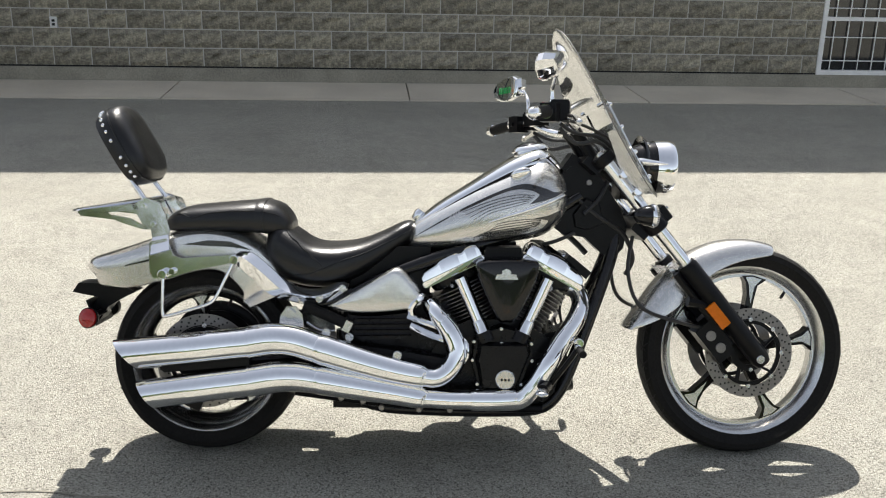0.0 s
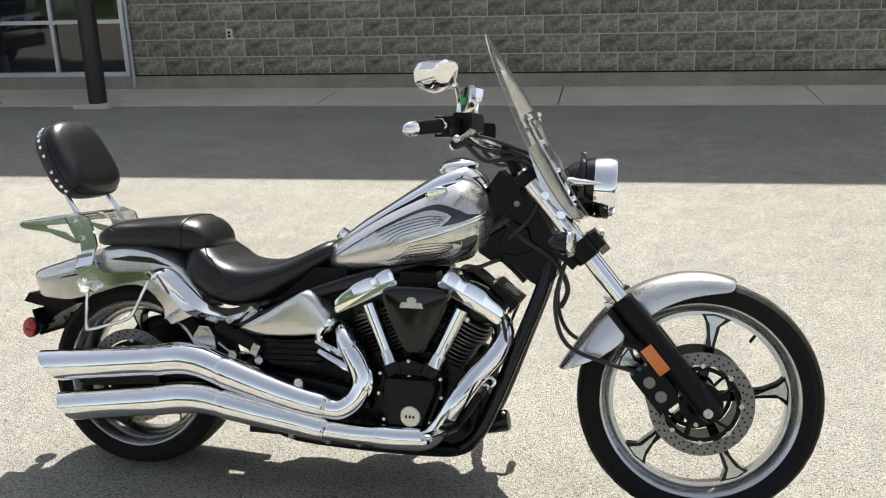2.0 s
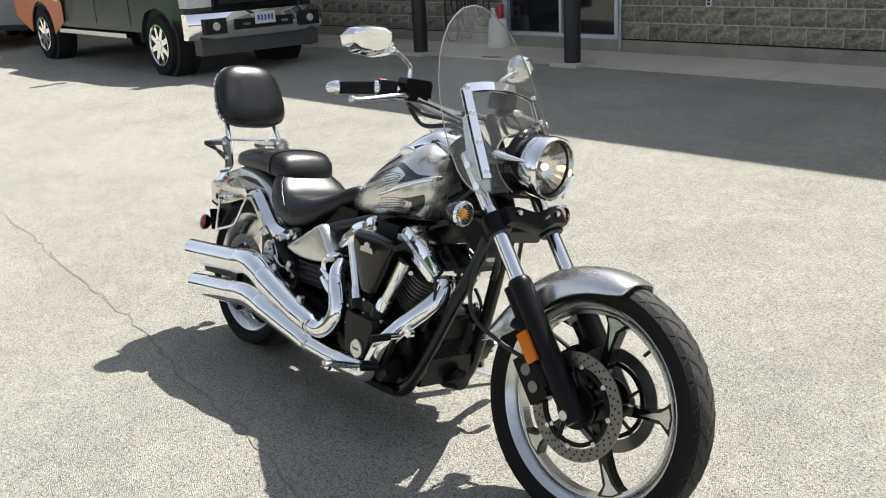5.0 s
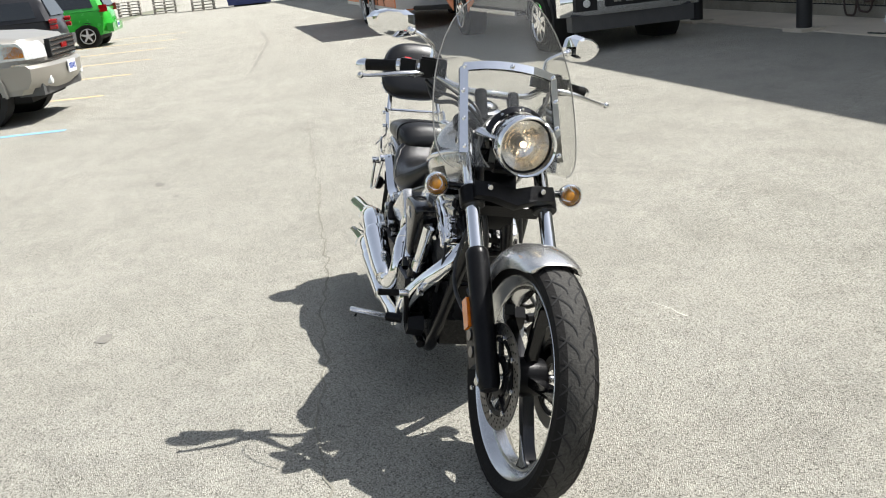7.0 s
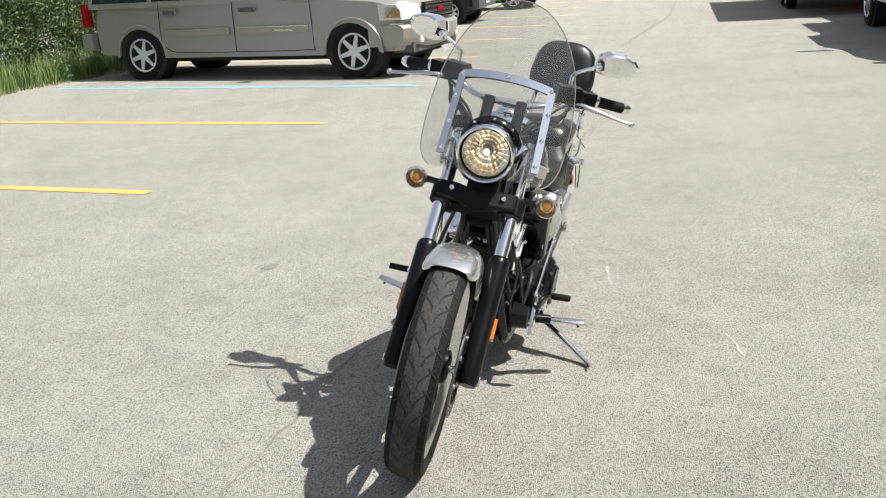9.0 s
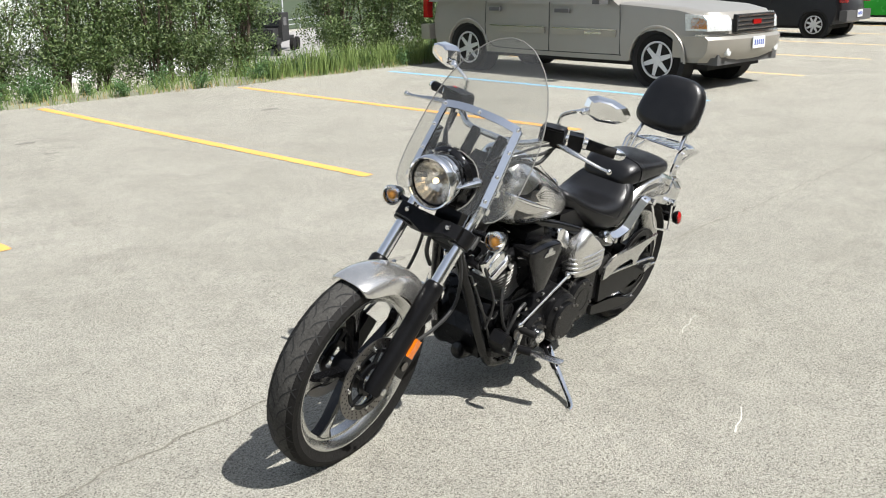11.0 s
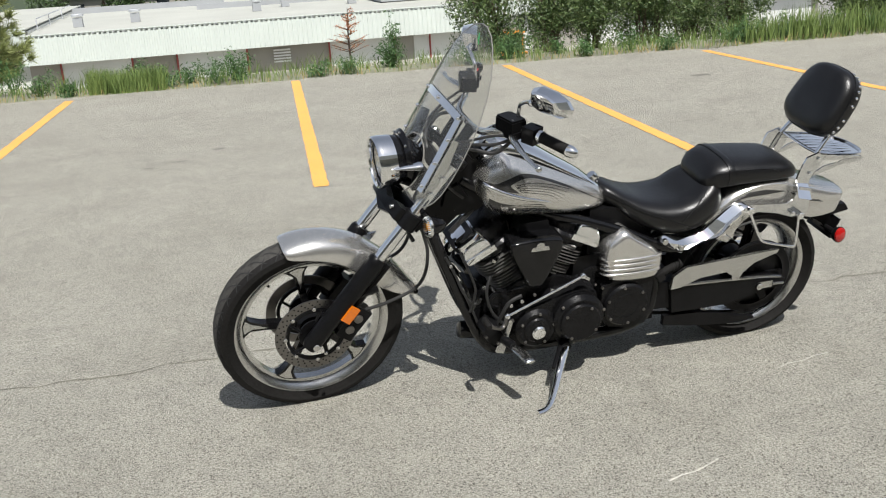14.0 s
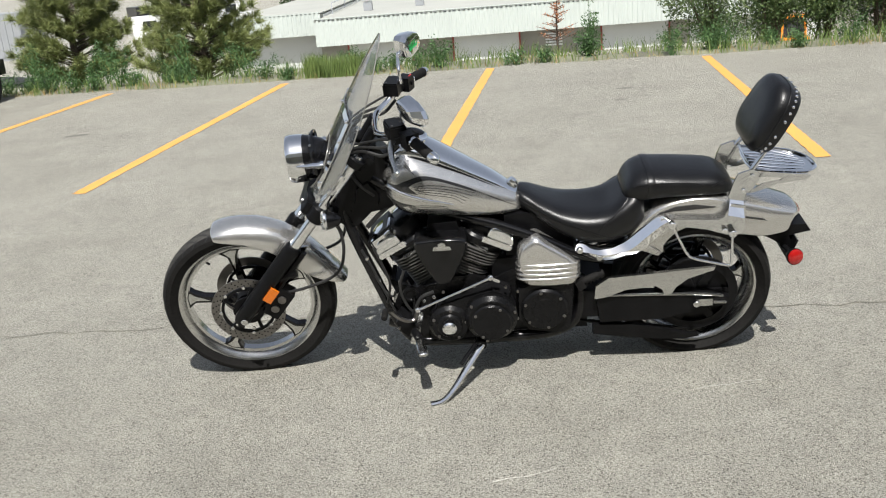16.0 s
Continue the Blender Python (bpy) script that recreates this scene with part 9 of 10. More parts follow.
for i, (x, y, h, w) in enumerate(((-3.3, -8.5, 1.7, 0.8), (-4.2, -8.3, 2.7, 0.95), (-5.1, -8.7, 3.3, 1.1), (-5.9, -8.3, 3.4, 1.1), (-6.7, -8.6, 3.2, 1.0), (-7.4, -8.2, 2.4, 0.7),
                                  (-9.5, -7.9, 2.9, 0.8), (-10.4, -7.8, 3.2, 1.1), (-11.5, -7.6, 3.3, 1.2), (-12.7, -7.5, 3.3, 1.2), (-14.2, -7.4, 3.2, 1.5), (-16.3, -7.2, 3.0, 1.5), (-19.0, -7.0, 3.0, 1.7), (-22.0, -6.8, 3.2, 1.8), (-25.5, -6.6, 3.2, 2.0))):
    shrub(x, y, h, w, 11 + i)


def pine(x, y, h, w, seed):
    rnd = random.Random(seed)
    z = ground_z(x, y)
    th = tagged(empty("pine_tree", pose(x, y, z - 0.05)), "bushy young green pine tree on the bank", "tree", "young pines")
    bm = bmesh.new()
    tube(bm, [(0, 0, 0), (0.04, 0.02, h * 0.5), (0, 0, h)], [0.08, 0.05, 0.012], 8, 4)
    part("trunk", bm, M_BARK, th, "brown trunk")
    limbs = bmesh.new()
    rs = np.random.RandomState(seed)
    V_, F_ = [], []
    for i in range(190):
        f = rnd.uniform(0.0, 1.0) ** 1.25 + 0.015
        a = rnd.uniform(0, 6.28)
        r = w * 1.15 * (1.05 - f) ** 0.6 * rnd.uniform(0.65, 1.1) + 0.08
        base = V(0, 0, h * f * 0.96)
        tip = base + V(math.cos(a) * r, math.sin(a) * r, 0.22 * r + 0.14)
        tube(limbs, [base, base.lerp(tip, 0.6) + V(0, 0, -0.03), tip], [0.012, 0.008, 0.004], 5, 2)
        for q in range(4):
            o = base.lerp(tip, 0.45 + 0.18 * q)
            d0 = (tip - base).normalized()
            k = 95
            dirs = rs.normal(size=(k, 3)) * 0.75 + np.array([d0.x, d0.y, d0.z + 0.35])
            dirs /= np.linalg.norm(dirs, axis=1)[:, None]
            ln_ = rs.uniform(0.10, 0.19, k)[:, None]
            side = np.cross(dirs, rs.normal(size=(k, 3)))
            side /= np.linalg.norm(side, axis=1)[:, None]
            p = np.array([o.x, o.y, o.z]) + rs.normal(size=(k, 3)) * 0.02
            n0 = len(V_)
            for j in range(k):
                V_ += [tuple(p[j] - side[j] * 0.006), tuple(p[j] + side[j] * 0.006), tuple(p[j] + dirs[j] * ln_[j])]
                F_.append((n0 + 3 * j, n0 + 3 * j + 1, n0 + 3 * j + 2))
    part("branch", limbs, M_BARK, th)
    cloud_part("needles", (V_, F_), M_PINE, th, "tufts of green needles")


for i, (x, y, h, w) in enumerate(((7.0, -9.3, 2.9, 0.80), (4.75, -9.1, 2.8, 0.86))):
    pine(x, y, h, w, 50 + i)

# dead rust-coloured seedling
th = tagged(empty("dead_conifer", pose(-1.0, -8.5, ground_z(-1.0, -8.5))), "small dead conifer with rust-red needles", "tree")
bm = bmesh.new()
zt = 0.80 - ground_z(-1.0, -8.5)
tube(bm, [(0, 0, -0.1), (0.02, 0, zt * 0.5), (0, 0, zt)], [0.022, 0.014, 0.004], 6, 3)
V_, F_ = [], []
rnd = random.Random(5)
for i in range(46):
    f = rnd.uniform(0.25, 0.98)
    a = rnd.uniform(0, 6.28)
    r = 0.36 * (1.08 - f) * rnd.uniform(0.7, 1.2) + 0.04
    b, t = V(0, 0, zt * f), V(math.cos(a) * r, math.sin(a) * r, zt * f + r * 0.35)
    tube(bm, [b, t], [0.006, 0.002], 5, 1)
    for k in range(26):
        o = b.lerp(t, rnd.uniform(0.1, 1))
        d = V(rnd.gauss(0, 1), rnd.gauss(0, 1), rnd.gauss(0.2, 1)).normalized() * rnd.uniform(0.02, 0.055)
        s_ = d.cross(V(rnd.gauss(0, 1), rnd.gauss(0, 1), 1)).normalized() * 0.004
        n0 = len(V_)
        V_ += [tuple(o - s_), tuple(o + s_), tuple(o + d)]
        F_.append((n0, n0 + 1, n0 + 2))
part("trunk", bm, M_BARK, th)
cloud_part("needles", (V_, F_), M_RUST, th, "rust-red dead needles")


def blades(seed, n, region, h0, h1, w, lean, material, name, label, kind_cat):
    """Single blades of grass over a strip along the lot's edge."""
    rs = np.random.RandomState(seed)
    V_, F_ = [], []
    x0, x1, d0, d1 = region
    for _ in range(n):
        x = rs.uniform(x0, x1)
        dens = 0.5 + 0.5 * noise.noise(V(x * 0.9, seed, 0))
        if rs.uniform() > 0.25 + dens:
            continue
        d = d0 + (d1 - d0) * rs.uniform() ** 1.3
        y = edge_y(x) - d + 0.12 * noise.noise(V(x * 1.7, 2, seed))
        z = ground_z(x, y) - 0.02
        h = rs.uniform(h0, h1) * (0.55 + 0.9 * max(0, 0.5 + 0.6 * noise.noise(V(x * 1.3, y, 9))))
        a = rs.uniform(0, 6.28)
        sx, sy = math.cos(a) * w, math.sin(a) * w
        lx, ly = rs.normal() * lean * h, rs.normal() * lean * h
        n0 = len(V_)
        V_ += [(x - sx, y - sy, z), (x + sx, y + sy, z), (x + sx * 0.7 + lx * 0.4, y + sy * 0.7 + ly * 0.4, z + h * 0.6), (x - sx * 0.7 + lx * 0.4, y - sy * 0.7 + ly * 0.4, z + h * 0.6), (x + lx, y + ly, z + h)]
        F_ += [(n0, n0 + 1, n0 + 2, n0 + 3), (n0 + 3, n0 + 2, n0 + 4)]
    me = bpy.data.meshes.new(name)
    me.from_pydata(V_, [], F_)
    me.materials.append(material)
    tagged(new(name, me), label, kind_cat, kind="stuff")


blades(1, 9000, (-30, 9, 0.05, 1.6), 0.12, 0.30, 0.006, 0.3, M_GRASS, "grass", "green grass along the edge of the lot", "grass")
blades(2, 3500, (-30, 9, 0.0, 0.5), 0.05, 0.14, 0.005, 0.5, M_DRY, "dry_grass", "short dry yellow grass along the edge", "grass")
blades(3, 2600, (1.75, 2.75, 0.05, 0.9), 0.22, 0.38, 0.006, 0.2, M_GRASS, "tall_grass", "clump of tall bright green grass", "grass")
blades(4, 7000, (-16, -6.5, 0.1, 1.3), 0.22, 0.48, 0.007, 0.2, M_GRASS, "tall_grass", "tall bright green grass under the shrubs", "grass")


def weed(x, y, h, w, seed):
    rnd = random.Random(seed)
    z = ground_z(x, y)
    th = tagged(empty("weed", pose(x, y, z)), "bushy green weed at the edge of the lot", "plant", "weeds along the edge")
    bm = bmesh.new()
    tips = []
    for i in range(7):
        a = rnd.uniform(0, 6.28)
        t = V(math.cos(a) * w * rnd.uniform(0.2, 1), math.sin(a) * w * rnd.uniform(0.2, 0.8), h * rnd.uniform(0.5, 1))
        tube(bm, [(0, 0, -0.03), t * 0.55 + V(0, 0, 0.03), t], [0.006, 0.005, 0.002], 5, 2)
        for f in (0.3, 0.5, 0.7, 0.85, 1.0):
            tips.append((*(t * f), 0.085 + 0.05 * (1 - f)))
    tagged(part("stem", bm, M_WEED, th), kind="stuff")
    cloud_part("leaves", leaf_cloud(seed, tips, int(380 + 500 * h * w), 0.024, 0.5), M_WEED, th, "small green leaves")


rnd = random.Random(77)
for i, x in enumerate(np.arange(-15.5, 9.5, 0.42)):
    big = rnd.random()
    if big < 0.18:
        continue
    weed(x + rnd.uniform(-0.15, 0.15), edge_y(x) - rnd.uniform(0.08, 0.7), 0.14 + 0.26 * big, 0.12 + 0.16 * big, 300 + i)
weed(-1.35, -6.95, 0.80, 0.16, 901)
weed(-1.32, -7.0, 0.55, 0.2, 902)
weed(1.05, -7.1, 0.48, 0.36, 903)
weed(0.75, -7.15, 0.40, 0.3, 905)
weed(-3.0, -7.0, 0.55, 0.3, 904)
for i in range(16):
    weed(3.4 + 0.38 * i, edge_y(min(8, 3.4 + 0.38 * i)) - 0.35 - 0.5 * (i % 3), 0.45 + 0.12 * (i % 4), 0.34, 920 + i)

# bank surface under the plants
bm = bmesh.new()
xs_ = np.arange(-60, 30.1, 1.0)
rows = []
for x in xs_:
    row = []
    for d in (0.02, 0.3, 0.8, 1.6, 3, 5, 8, 12, 17):
        y = edge_y(max(min(x, 8), -60)) - d - 0.06 * noise.noise(V(x * 1.3, 0, 5))
        row.append(bm.verts.new((x, y, ground_z(x, y) + (-0.006 if d < 0.1 else 0.02))))
    rows.append(row)
for a, b in zip(rows, rows[1:]):
    for k in range(len(a) - 1):
        bm.faces.new((a[k], b[k], b[k + 1], a[k + 1]))
tagged(part("bank", bm, M_BANK), "weedy gravel bank falling away below the lot", "bank", kind="structure")

# ---- long white building below the bank
BY = -45.0
ZG = -4.3
th = tagged(empty("low_building", pose(0, BY, ZG)), "long low building with white corrugated fascia and flat roof", "building")


def bbox(name, x0, x1, y0, y1, z0, z1, material, label="", bevel=0.0, parent=None):
    return part(name, box(bmesh.new(), ((x0 + x1) / 2, (y0 + y1) / 2, (z0 + z1) / 2 - ZG), (x1 - x0, y1 - y0, z1 - z0)), material, parent or th, label, bevel=bevel)


def corrugated(x0, x1, y, z0, z1, pitch=0.25, depth=0.03):
    bm = bmesh.new()
    pts = []
    n = int((x1 - x0) / pitch)
    for i in range(n):
        x = x0 + pitch * i
        pts += [(x, y), (x + pitch * 0.42, y), (x + pitch * 0.5, y + depth), (x + pitch * 0.92, y + depth)]
    lo = [bm.verts.new((a, b, z0 - ZG)) for a, b in pts]
    hi = [bm.verts.new((a, b, z1 - ZG)) for a, b in pts]
    for i in range(len(pts) - 1):
        bm.faces.new((lo[i], lo[i + 1], hi[i + 1], hi[i]))
    return bm


bbox("wall", -14.9, 9.6, -30, -0.9, ZG, -1.75, M_PANELGREY, "grey block wall")
part("fascia", corrugated(-14.9, 9.7, 0.0, -2.93, -1.5), M_FASCIA, th, "white corrugated fascia")
bbox("fascia_back", -14.9, 9.7, -0.06, -0.02, -2.93, -1.5, M_FASCIA)
bbox("soffit", -14.9, 9.7, -0.9, -0.06, -2.93, -2.88, M_GREYSHEET)
bbox("roof", -14.9, 9.7, -30, 0.0, -1.62, -1.56, M_ROOF, "pale flat roof")
bbox("coping", -14.95, 9.75, -0.1, 0.06, -1.50, -1.46, M_FASCIA, "white coping")
for k in range(98):
    bbox("coping_stud", -14.8 + 0.25 * k, -14.72 + 0.25 * k, 0.06, 0.075, -1.56, -1.50, M_GREYSHEET) if k % 2 == 0 else None
for a, b in ((8.09, 4.66), (2.35, -1.19), (-5.64, -9.17), (-10.3, -13.8)):
    bbox("wall_panel", b, a, -0.9, -0.82, ZG, -2.93, M_PANELWHITE, "white wall panel")
for x in (8.1, 4.62, 2.38, -1.22, -5.6, -9.2, -11.2):
    part("drain_pipe", tube(bmesh.new(), [(x, -0.78, 0), (x, -0.78, -2.93 - ZG)], 0.05, 8, 1), M_DRAIN, th, "dull red drain pipe")
for k in range(5):
    bbox("vent_louvre", -3.5, -2.6, -0.84, -0.78, -3.85 + 0.15 * k, -3.77 + 0.15 * k, M_WHITE, "white vent louvre")
# left return and right taller block
bbox("wall", 9.7, 15.0, -30, -3.0, ZG, -1.4, M_PANELWHITE)
part("fascia", corrugated(9.7, 15.0, -2.0, -2.45, -1.2), M_FASCIA, th, "white corrugated fascia")
bbox("fascia_back", 9.7, 15.0, -2.06, -2.02, -2.45, -1.2, M_FASCIA)
bbox("roof", 9.7, 15.0, -30, -2.0, -1.32, -1.26, M_ROOF, "pale flat roof")
part("fascia", corrugated(-35.5, -14.95, 0.1, -2.26, 1.5), M_FASCIA, th, "tall white corrugated wall")
bbox("fascia_back", -35.5, -14.95, 0.02, 0.08, -2.26, 1.5, M_FASCIA)
bbox("wall", -35.5, -14.95, -26, -0.6, ZG, 1.4, M_PANELGREY)
bbox("wall_panel", -17.1, -14.95, -0.6, -0.55, ZG, -2.26, M_PANELWHITE)
bbox("wall_panel", -26.0, -20.5, -0.6, -0.55, ZG, -2.26, M_PANELWHITE)
bbox("wall_panel", -35.0, -29.5, -0.6, -0.55, ZG, -2.26, M_PANELWHITE)
bbox("return_wall", -14.94, -14.88, -9, 0.0, -1.5, 1.5, M_GREYSHEET, "grey sheet side wall")
bbox("wall_lamp", -17.8, -17.45, 0.12, 0.3, -1.25, -0.85, M_GREYSHEET, "grey wall lamp")
# roof furniture
for x, y in ((4.5, -7), (-2.5, -9), (-4.5, -12), (-8.5, -10), (-10.5, -12), (7.5, -6)):
    vt = part("roof_vent", box(bmesh.new(), (x, y, -1.30 - ZG), (0.5, 0.5, 0.5)), M_GREYSHEET, th, "grey roof vent", bevel=0.03)
    part("vent_cap", disc(bmesh.new(), (x, y, -0.92 - ZG), 0.34, 0.14, "z", 14), M_ALU, vt, "metal cap")
for x0, x1, y, h in ((-14.5, 1.0, -16, 0.35), (-1.0, 9.5, -22, 0.4), (-14.0, -6, -24, 0.9)):
    bbox("roof_curb", x0, x1, y - 0.2, y, -1.56, -1.56 + h, M_GREYSHEET, "grey roof curb")
for y in (-5, -10, -16):
    part("roof_rail", tube(bmesh.new(), [(9.5, y, -1.56 - ZG), (9.5, y, -0.9 - ZG), (9.5, y - 5, -0.9 - ZG)], 0.03, 6, 1), M_ALU, th, "metal roof rail")
bbox("rooftop_box", -14.0, -10.0, -12, -8, -1.5, 0.45, M_GREYSHEET, "grey rooftop plant box")

# orange machine beside the wall
th2 = tagged(empty("loader", pose(-13.1, -37.5, ZG)), "small orange loader parked by the lower building", "loader")
strip_box(th2, "body", (0, 0, 0.6), (1.2, 1.6, 0.7), M_ORANGELAMP, "orange body", 0.08)
strip_box(th2, "cab_roof", (0, 0, 1.85), (1.2, 1.2, 0.14), M_ORANGELAMP, "orange roof", 0.05)
for sx in (-1, 1):
    for sy in (-1, 1):
        part("cab_post", tube(bmesh.new(), [(sx * 0.52, sy * 0.5, 0.9), (sx * 0.48, sy * 0.45, 1.82)], 0.05, 8, 1), M_ORANGELAMP, th2)
        part("tyre", disc(bmesh.new(), (sx * 0.62, sy * 0.55, 0.34), 0.34, 0.24, "x", 20), M_RUBBER, th2, "black tyre")
strip_box(th2, "cab_glass", (0, 0, 1.38), (0.95, 0.85, 0.85), M_WINDOW, "dark cab glass", 0.03)

# road and field past the shrubs
bm = bmesh.new()
bm.faces.new([bm.verts.new(p) for p in ((-100, -88, ZG + 0.03), (-30, -53, ZG + 0.03), (-30, -36, ZG + 0.03), (-100, -70, ZG + 0.03))])
tagged(part("road", bm, M_ROAD), "pale grey road below the bank", "road", kind="structure")
bm = bmesh.new()
v = [bm.verts.new(p) for p in ((-200, -72, ZG + 0.05), (-36, -72, ZG + 0.05), (-36, -160, ZG + 3), (-200, -160, ZG + 3))]
bm.faces.new(v)
tagged(part("field", bm, M_FARGREEN), "green field beyond the road", "field", kind="structure")

bm = bmesh.new()
bm.faces.new([bm.verts.new(p) for p in ((-36, -82, ZG + 0.06), (60, -82, ZG + 0.06), (140, -330, ZG + 9), (-90, -330, ZG + 9))])
tagged(part("field", bm, M_FARGREEN), "dark green field beyond the low building", "field", kind="structure")
wl = tagged(empty("boundary_wall", pose(-12, -80, ZG)), "pale low boundary wall beyond the low building", "wall")
strip_box(wl, "wall_face", (0, 0, 0.9), (52, 0.3, 1.8), M_PANELWHITE, "pale rendered wall", 0.02)
strip_box(wl, "coping", (0, 0, 1.84), (52.2, 0.45, 0.10), M_GREYSHEET, "grey coping", 0.02)


def far_house(x, y, w, h, roof, label):
    t_ = tagged(empty("house", pose(x, y, ZG + 0.2)), label, "house", "houses beyond the low building")
    strip_box(t_, "wall", (0, 0, h / 2), (w, 7, h), M_PANELGREY, "grey house wall", 0.03)
    part("roof", prism(bmesh.new(), [(-w / 2 - 0.5, h), (w / 2 + 0.5, h), (w / 2 - 1.5, h + 2.0), (-w / 2 + 1.5, h + 2.0)], -4.0, 4.0), roof, t_, "dark pitched roof")
    for k in range(3):
        strip_box(t_, "window", (-w / 3 + k * w / 3, 3.52, h * 0.6), (1.2, 0.06, 1.1), M_WINDOW, "dark window", 0.01)


for x, w in ((-30, 12), (-12, 14), (8, 12)):
    far_house(x, -98, w, 2.8, M_GREYSHEET, "grey house with a dark pitched roof among trees")
for i in range(15):
    rnd = random.Random(400 + i)
    x, y, r = -42 + 5.2 * i + rnd.uniform(-1.5, 1.5), -90 + rnd.uniform(-4, 3), rnd.uniform(1.5, 2.4)
    t_ = tagged(empty("far_tree", pose(x, y, ZG)), "dark leafy tree beyond the low building", "tree", "far trees")
    part("trunk", tube(bmesh.new(), [(0, 0, 0), (0.1, 0, 2.0), (0, 0, 4.2)], [0.22, 0.16, 0.05], 6, 3), M_BARK, t_)
    clumps = [(rnd.uniform(-1, 1) * r * 0.7, rnd.uniform(-1, 1) * r * 0.7, 2.2 + rnd.uniform(-0.9, 2.4), r * rnd.uniform(0.35, 0.6)) for _ in range(12)]
    cloud_part("crown", leaf_cloud(500 + i, clumps, 1500, 0.17), M_LEAF[2], t_, "dark leaves")

# posts and rails along the far road
for i in range(9):
    x, y = -42 - 4.0 * i, -60.5 - 2.0 * i
    tall = i in (2, 5)
    tagged(part("fence_post", tube(bmesh.new(), [(x, y, ZG - 0.1), (x, y, ZG + (4.5 if tall else 1.2))], 0.07, 8, 1), M_ALU), "tall pale roadside pole" if tall else "pale steel roadside fence post", "pole" if tall else "post", "roadside posts")
for z in (0.55, 1.05):
    tagged(part("fence_rail", tube(bmesh.new(), [(-42, -60.5, ZG + z), (-74, -76.5, ZG + z)], 0.04, 6, 1), M_ALU), "pale steel rail along the far road", "rail", kind="structure")


def far_truck(x, y, yaw, cab, label, z=ZG):
    t_ = tagged(empty("truck", pose(x, y, z, 0, 0, yaw)), label, "truck", "trucks in the yard")
    strip_box(t_, "cab", (0, 0, 2.0), (2.0, 2.3, 1.9), cab, "", 0.12)
    strip_box(t_, "hood", (1.7, 0, 1.45), (1.6, 1.7, 0.9), cab, "", 0.15)
    strip_box(t_, "windscreen", (1.01, 0, 2.4), (0.06, 1.9, 0.7), M_WINDOW, "dark windscreen", 0.02)
    for s in (-1, 1):
        strip_box(t_, "side_window", (0.2, s * 1.16, 2.35), (0.9, 0.04, 0.6), M_WINDOW, "dark side window", 0.02)
        strip_box(t_, "mudguard", (2.0, s * 0.95, 1.05), (1.2, 0.4, 0.4), cab, "", 0.12)
    strip_box(t_, "frame", (-2.6, 0, 0.9), (5.0, 1.0, 0.3), M_DARK, "dark chassis", 0.03)
    for wx in (2.0, -2.6, -3.9):
        for s in (-1, 1):
            part("wheel", disc(bmesh.new(), (wx, s * 1.0, 0.5), 0.5, 0.32, "y", 20), M_RUBBER, t_, "black tyre")
    return t_


far_truck(25.0, -62, -160, M_WHITE, "white tractor truck parked in the yard below")
far_truck(22.0, -72, -150, M_WHITE, "white tractor truck parked in the yard below", ZG + 0.3)
far_truck(29.5, -74, -140, M_CARDARK, "dark tractor truck parked in the yard below", ZG + 0.3)
far_truck(-43.5, -50.5, 35, M_DARK, "dark tractor truck on the road below")
t_ = tagged(empty("shipping_container", pose(24.0, -38, -1.4)), "grey corrugated steel shipping container", "container")
part("body", box(bmesh.new(), (0, 0, 0.7), (4.6, 2.4, 2.1)), M_GREYSHEET, t_, bevel=0.03)
for k in range(15):
    strip_box(t_, "rib", (-2.2 + 0.31 * k, 1.21, 0.75), (0.12, 0.04, 1.9), M_GREYSHEET, "", 0.01)
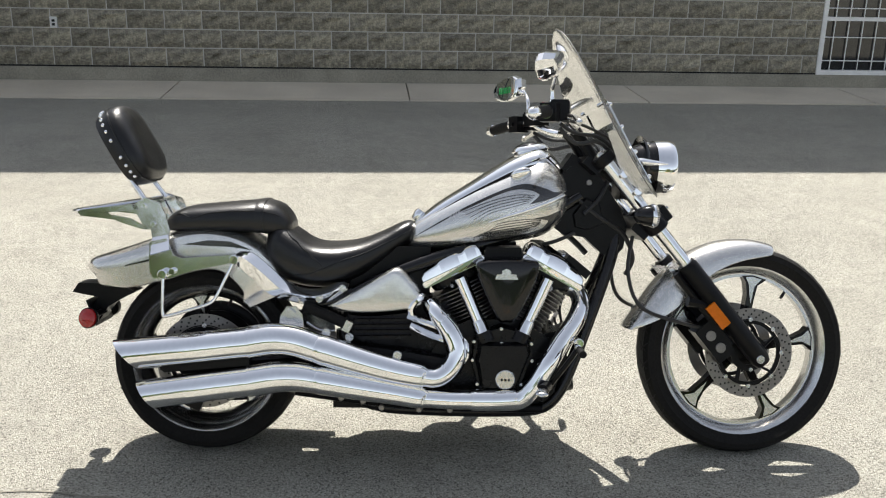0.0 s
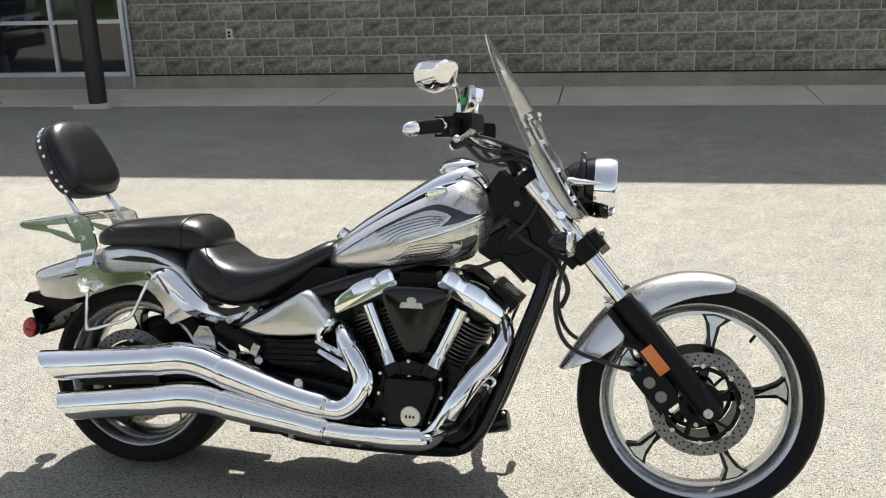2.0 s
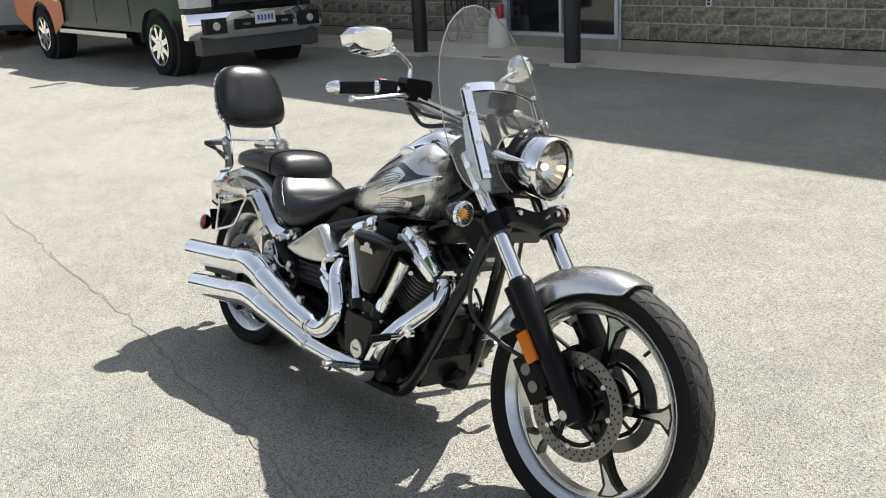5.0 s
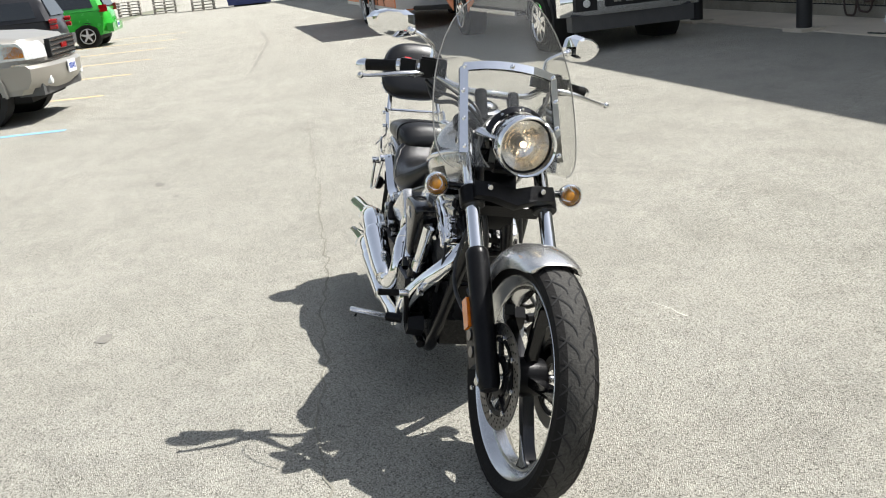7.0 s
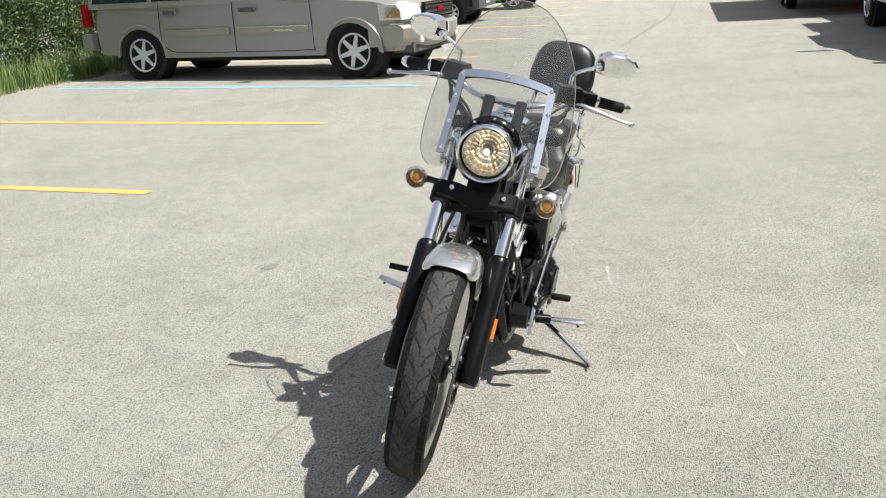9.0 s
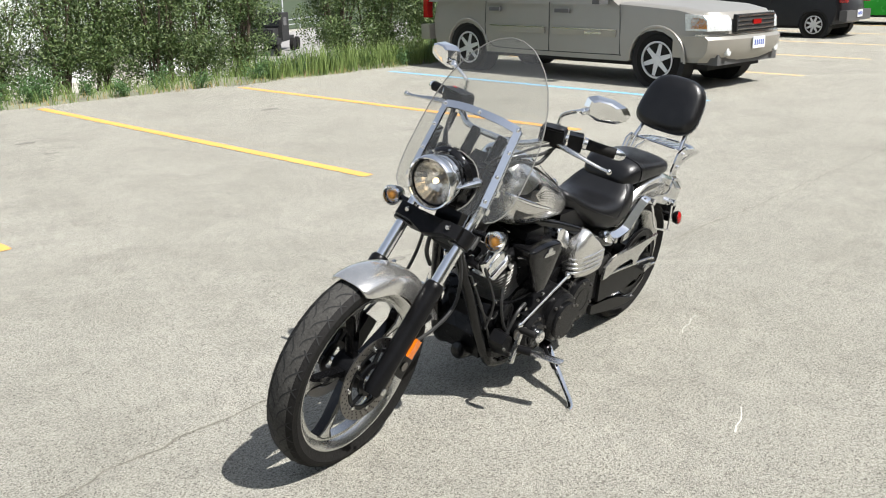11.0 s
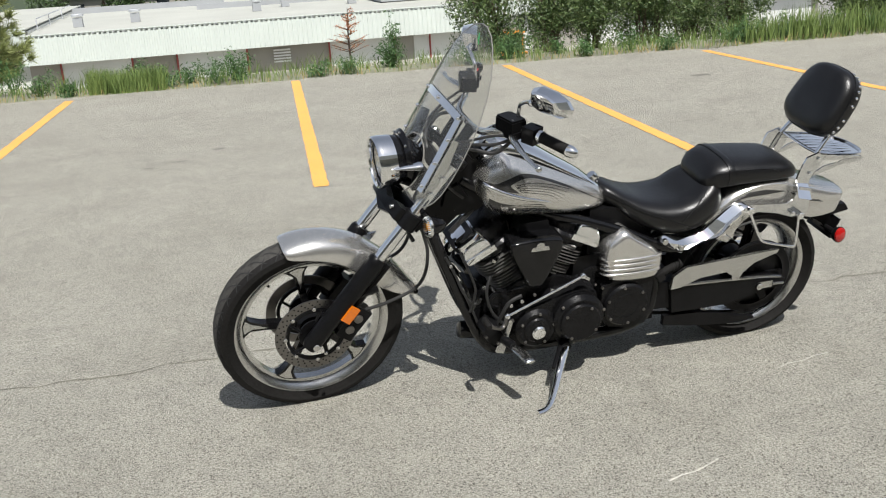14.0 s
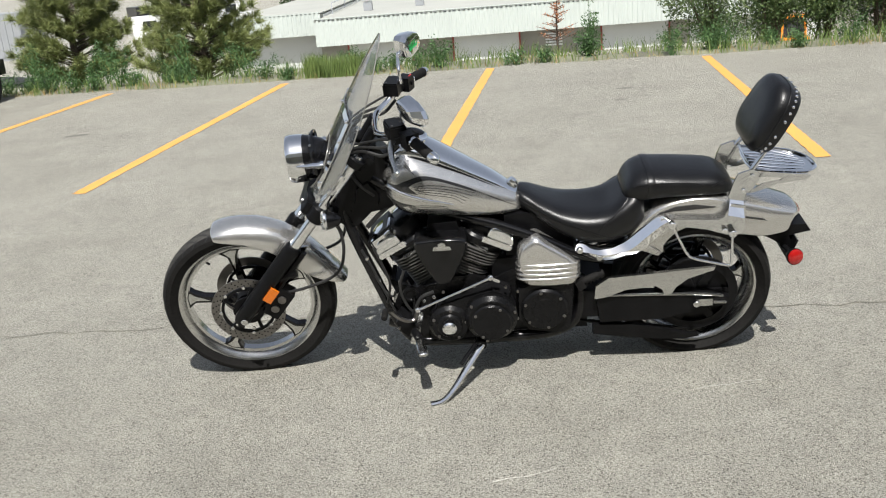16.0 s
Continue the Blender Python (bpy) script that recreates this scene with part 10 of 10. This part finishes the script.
# plain unseen hill line that closes the distance and darkens reflections in the chrome
bm = bmesh.new()
rows = []
for i in range(49):
    a = radians(180 + 180 * i / 48)
    h = 60 + 25 * noise.noise(V(i * 0.35, 0, 1))
    rows.append([bm.verts.new((math.cos(a) * 700, math.sin(a) * 700, -6)), bm.verts.new((math.cos(a) * 780, math.sin(a) * 780, h))])
for a, b in zip(rows, rows[1:]):
    bm.faces.new((a[0], b[0], b[1], a[1]))
tagged(part("backdrop", bm, mat("far_backdrop_green", (0.022, 0.036, 0.018), 0.95, 0, 0.35, 0.02)), "unseen dim green hills added for distance and reflections", "hill", kind="structure")

# ---------------------------------------------------------------- blocks of the north wall, piece by piece
BLOCKS = [block_mesh(s) for s in range(9)]
X_LO, X_HI, ROWS_N = -12.3, 4.6, 7
made = 0
for row in range(16):
    off = 0.0 if row % 2 == 0 else BW / 2
    k0 = int(math.floor((X_LO - off) / BW))
    rest = []
    for k in range(k0, 46):
        x = -4.285 + off + BW / 2 + (k + 10) * BW
        z = Z0 + BH / 2 + row * BH
        if x < X_LO or x > 12:
            continue
        if any(a - BW * 0.45 < x < b + BW * 0.45 and z < WZ + 0.05 for a, b in (WIN_L, WIN_R)):
            continue
        if row < ROWS_N and x < X_HI:
            ob = new("block", BLOCKS[random.randrange(9)])
            ob.parent = wall
            ob.location = (x, 0, z)
            made += 1
        else:
            rest.append((x, z))
    if rest:
        bm = bmesh.new()
        for x, z in rest:
            me = BLOCKS[random.randrange(9)]
            k = len(bm.verts)
            bm.from_mesh(me)
            bm.verts.ensure_lookup_table()
            for v in bm.verts[k:]:
                v.co += V(x, 0, z)
        me = bpy.data.meshes.new("block_course")
        bm.to_mesh(me)
        bm.free()
        me.materials.append(M_BLOCK)
        tagged(new("block_course", me), kind="stuff").parent = wall
# cut blocks that close the courses beside the windows
for row in range(16):
    off = 0.0 if row % 2 == 0 else BW / 2
    z = Z0 + BH / 2 + row * BH
    if z >= WZ + 0.05:
        break
    for k in range(-30, 46):
        x = -4.285 + off + BW / 2 + (k + 10) * BW
        for a, b in (WIN_L, WIN_R):
            if not (a - BW * 0.45 < x < b + BW * 0.45):
                continue
            for lo, hi in ((x - BW / 2, min(x + BW / 2, a)), (max(x - BW / 2, b), x + BW / 2)):
                if BW * 0.12 < hi - lo < BW * 0.98:
                    me = block_mesh(60 + row + k, hi - lo)
                    ob = new("block", me)
                    ob.parent = wall
                    ob.location = ((lo + hi) / 2, 0, z)
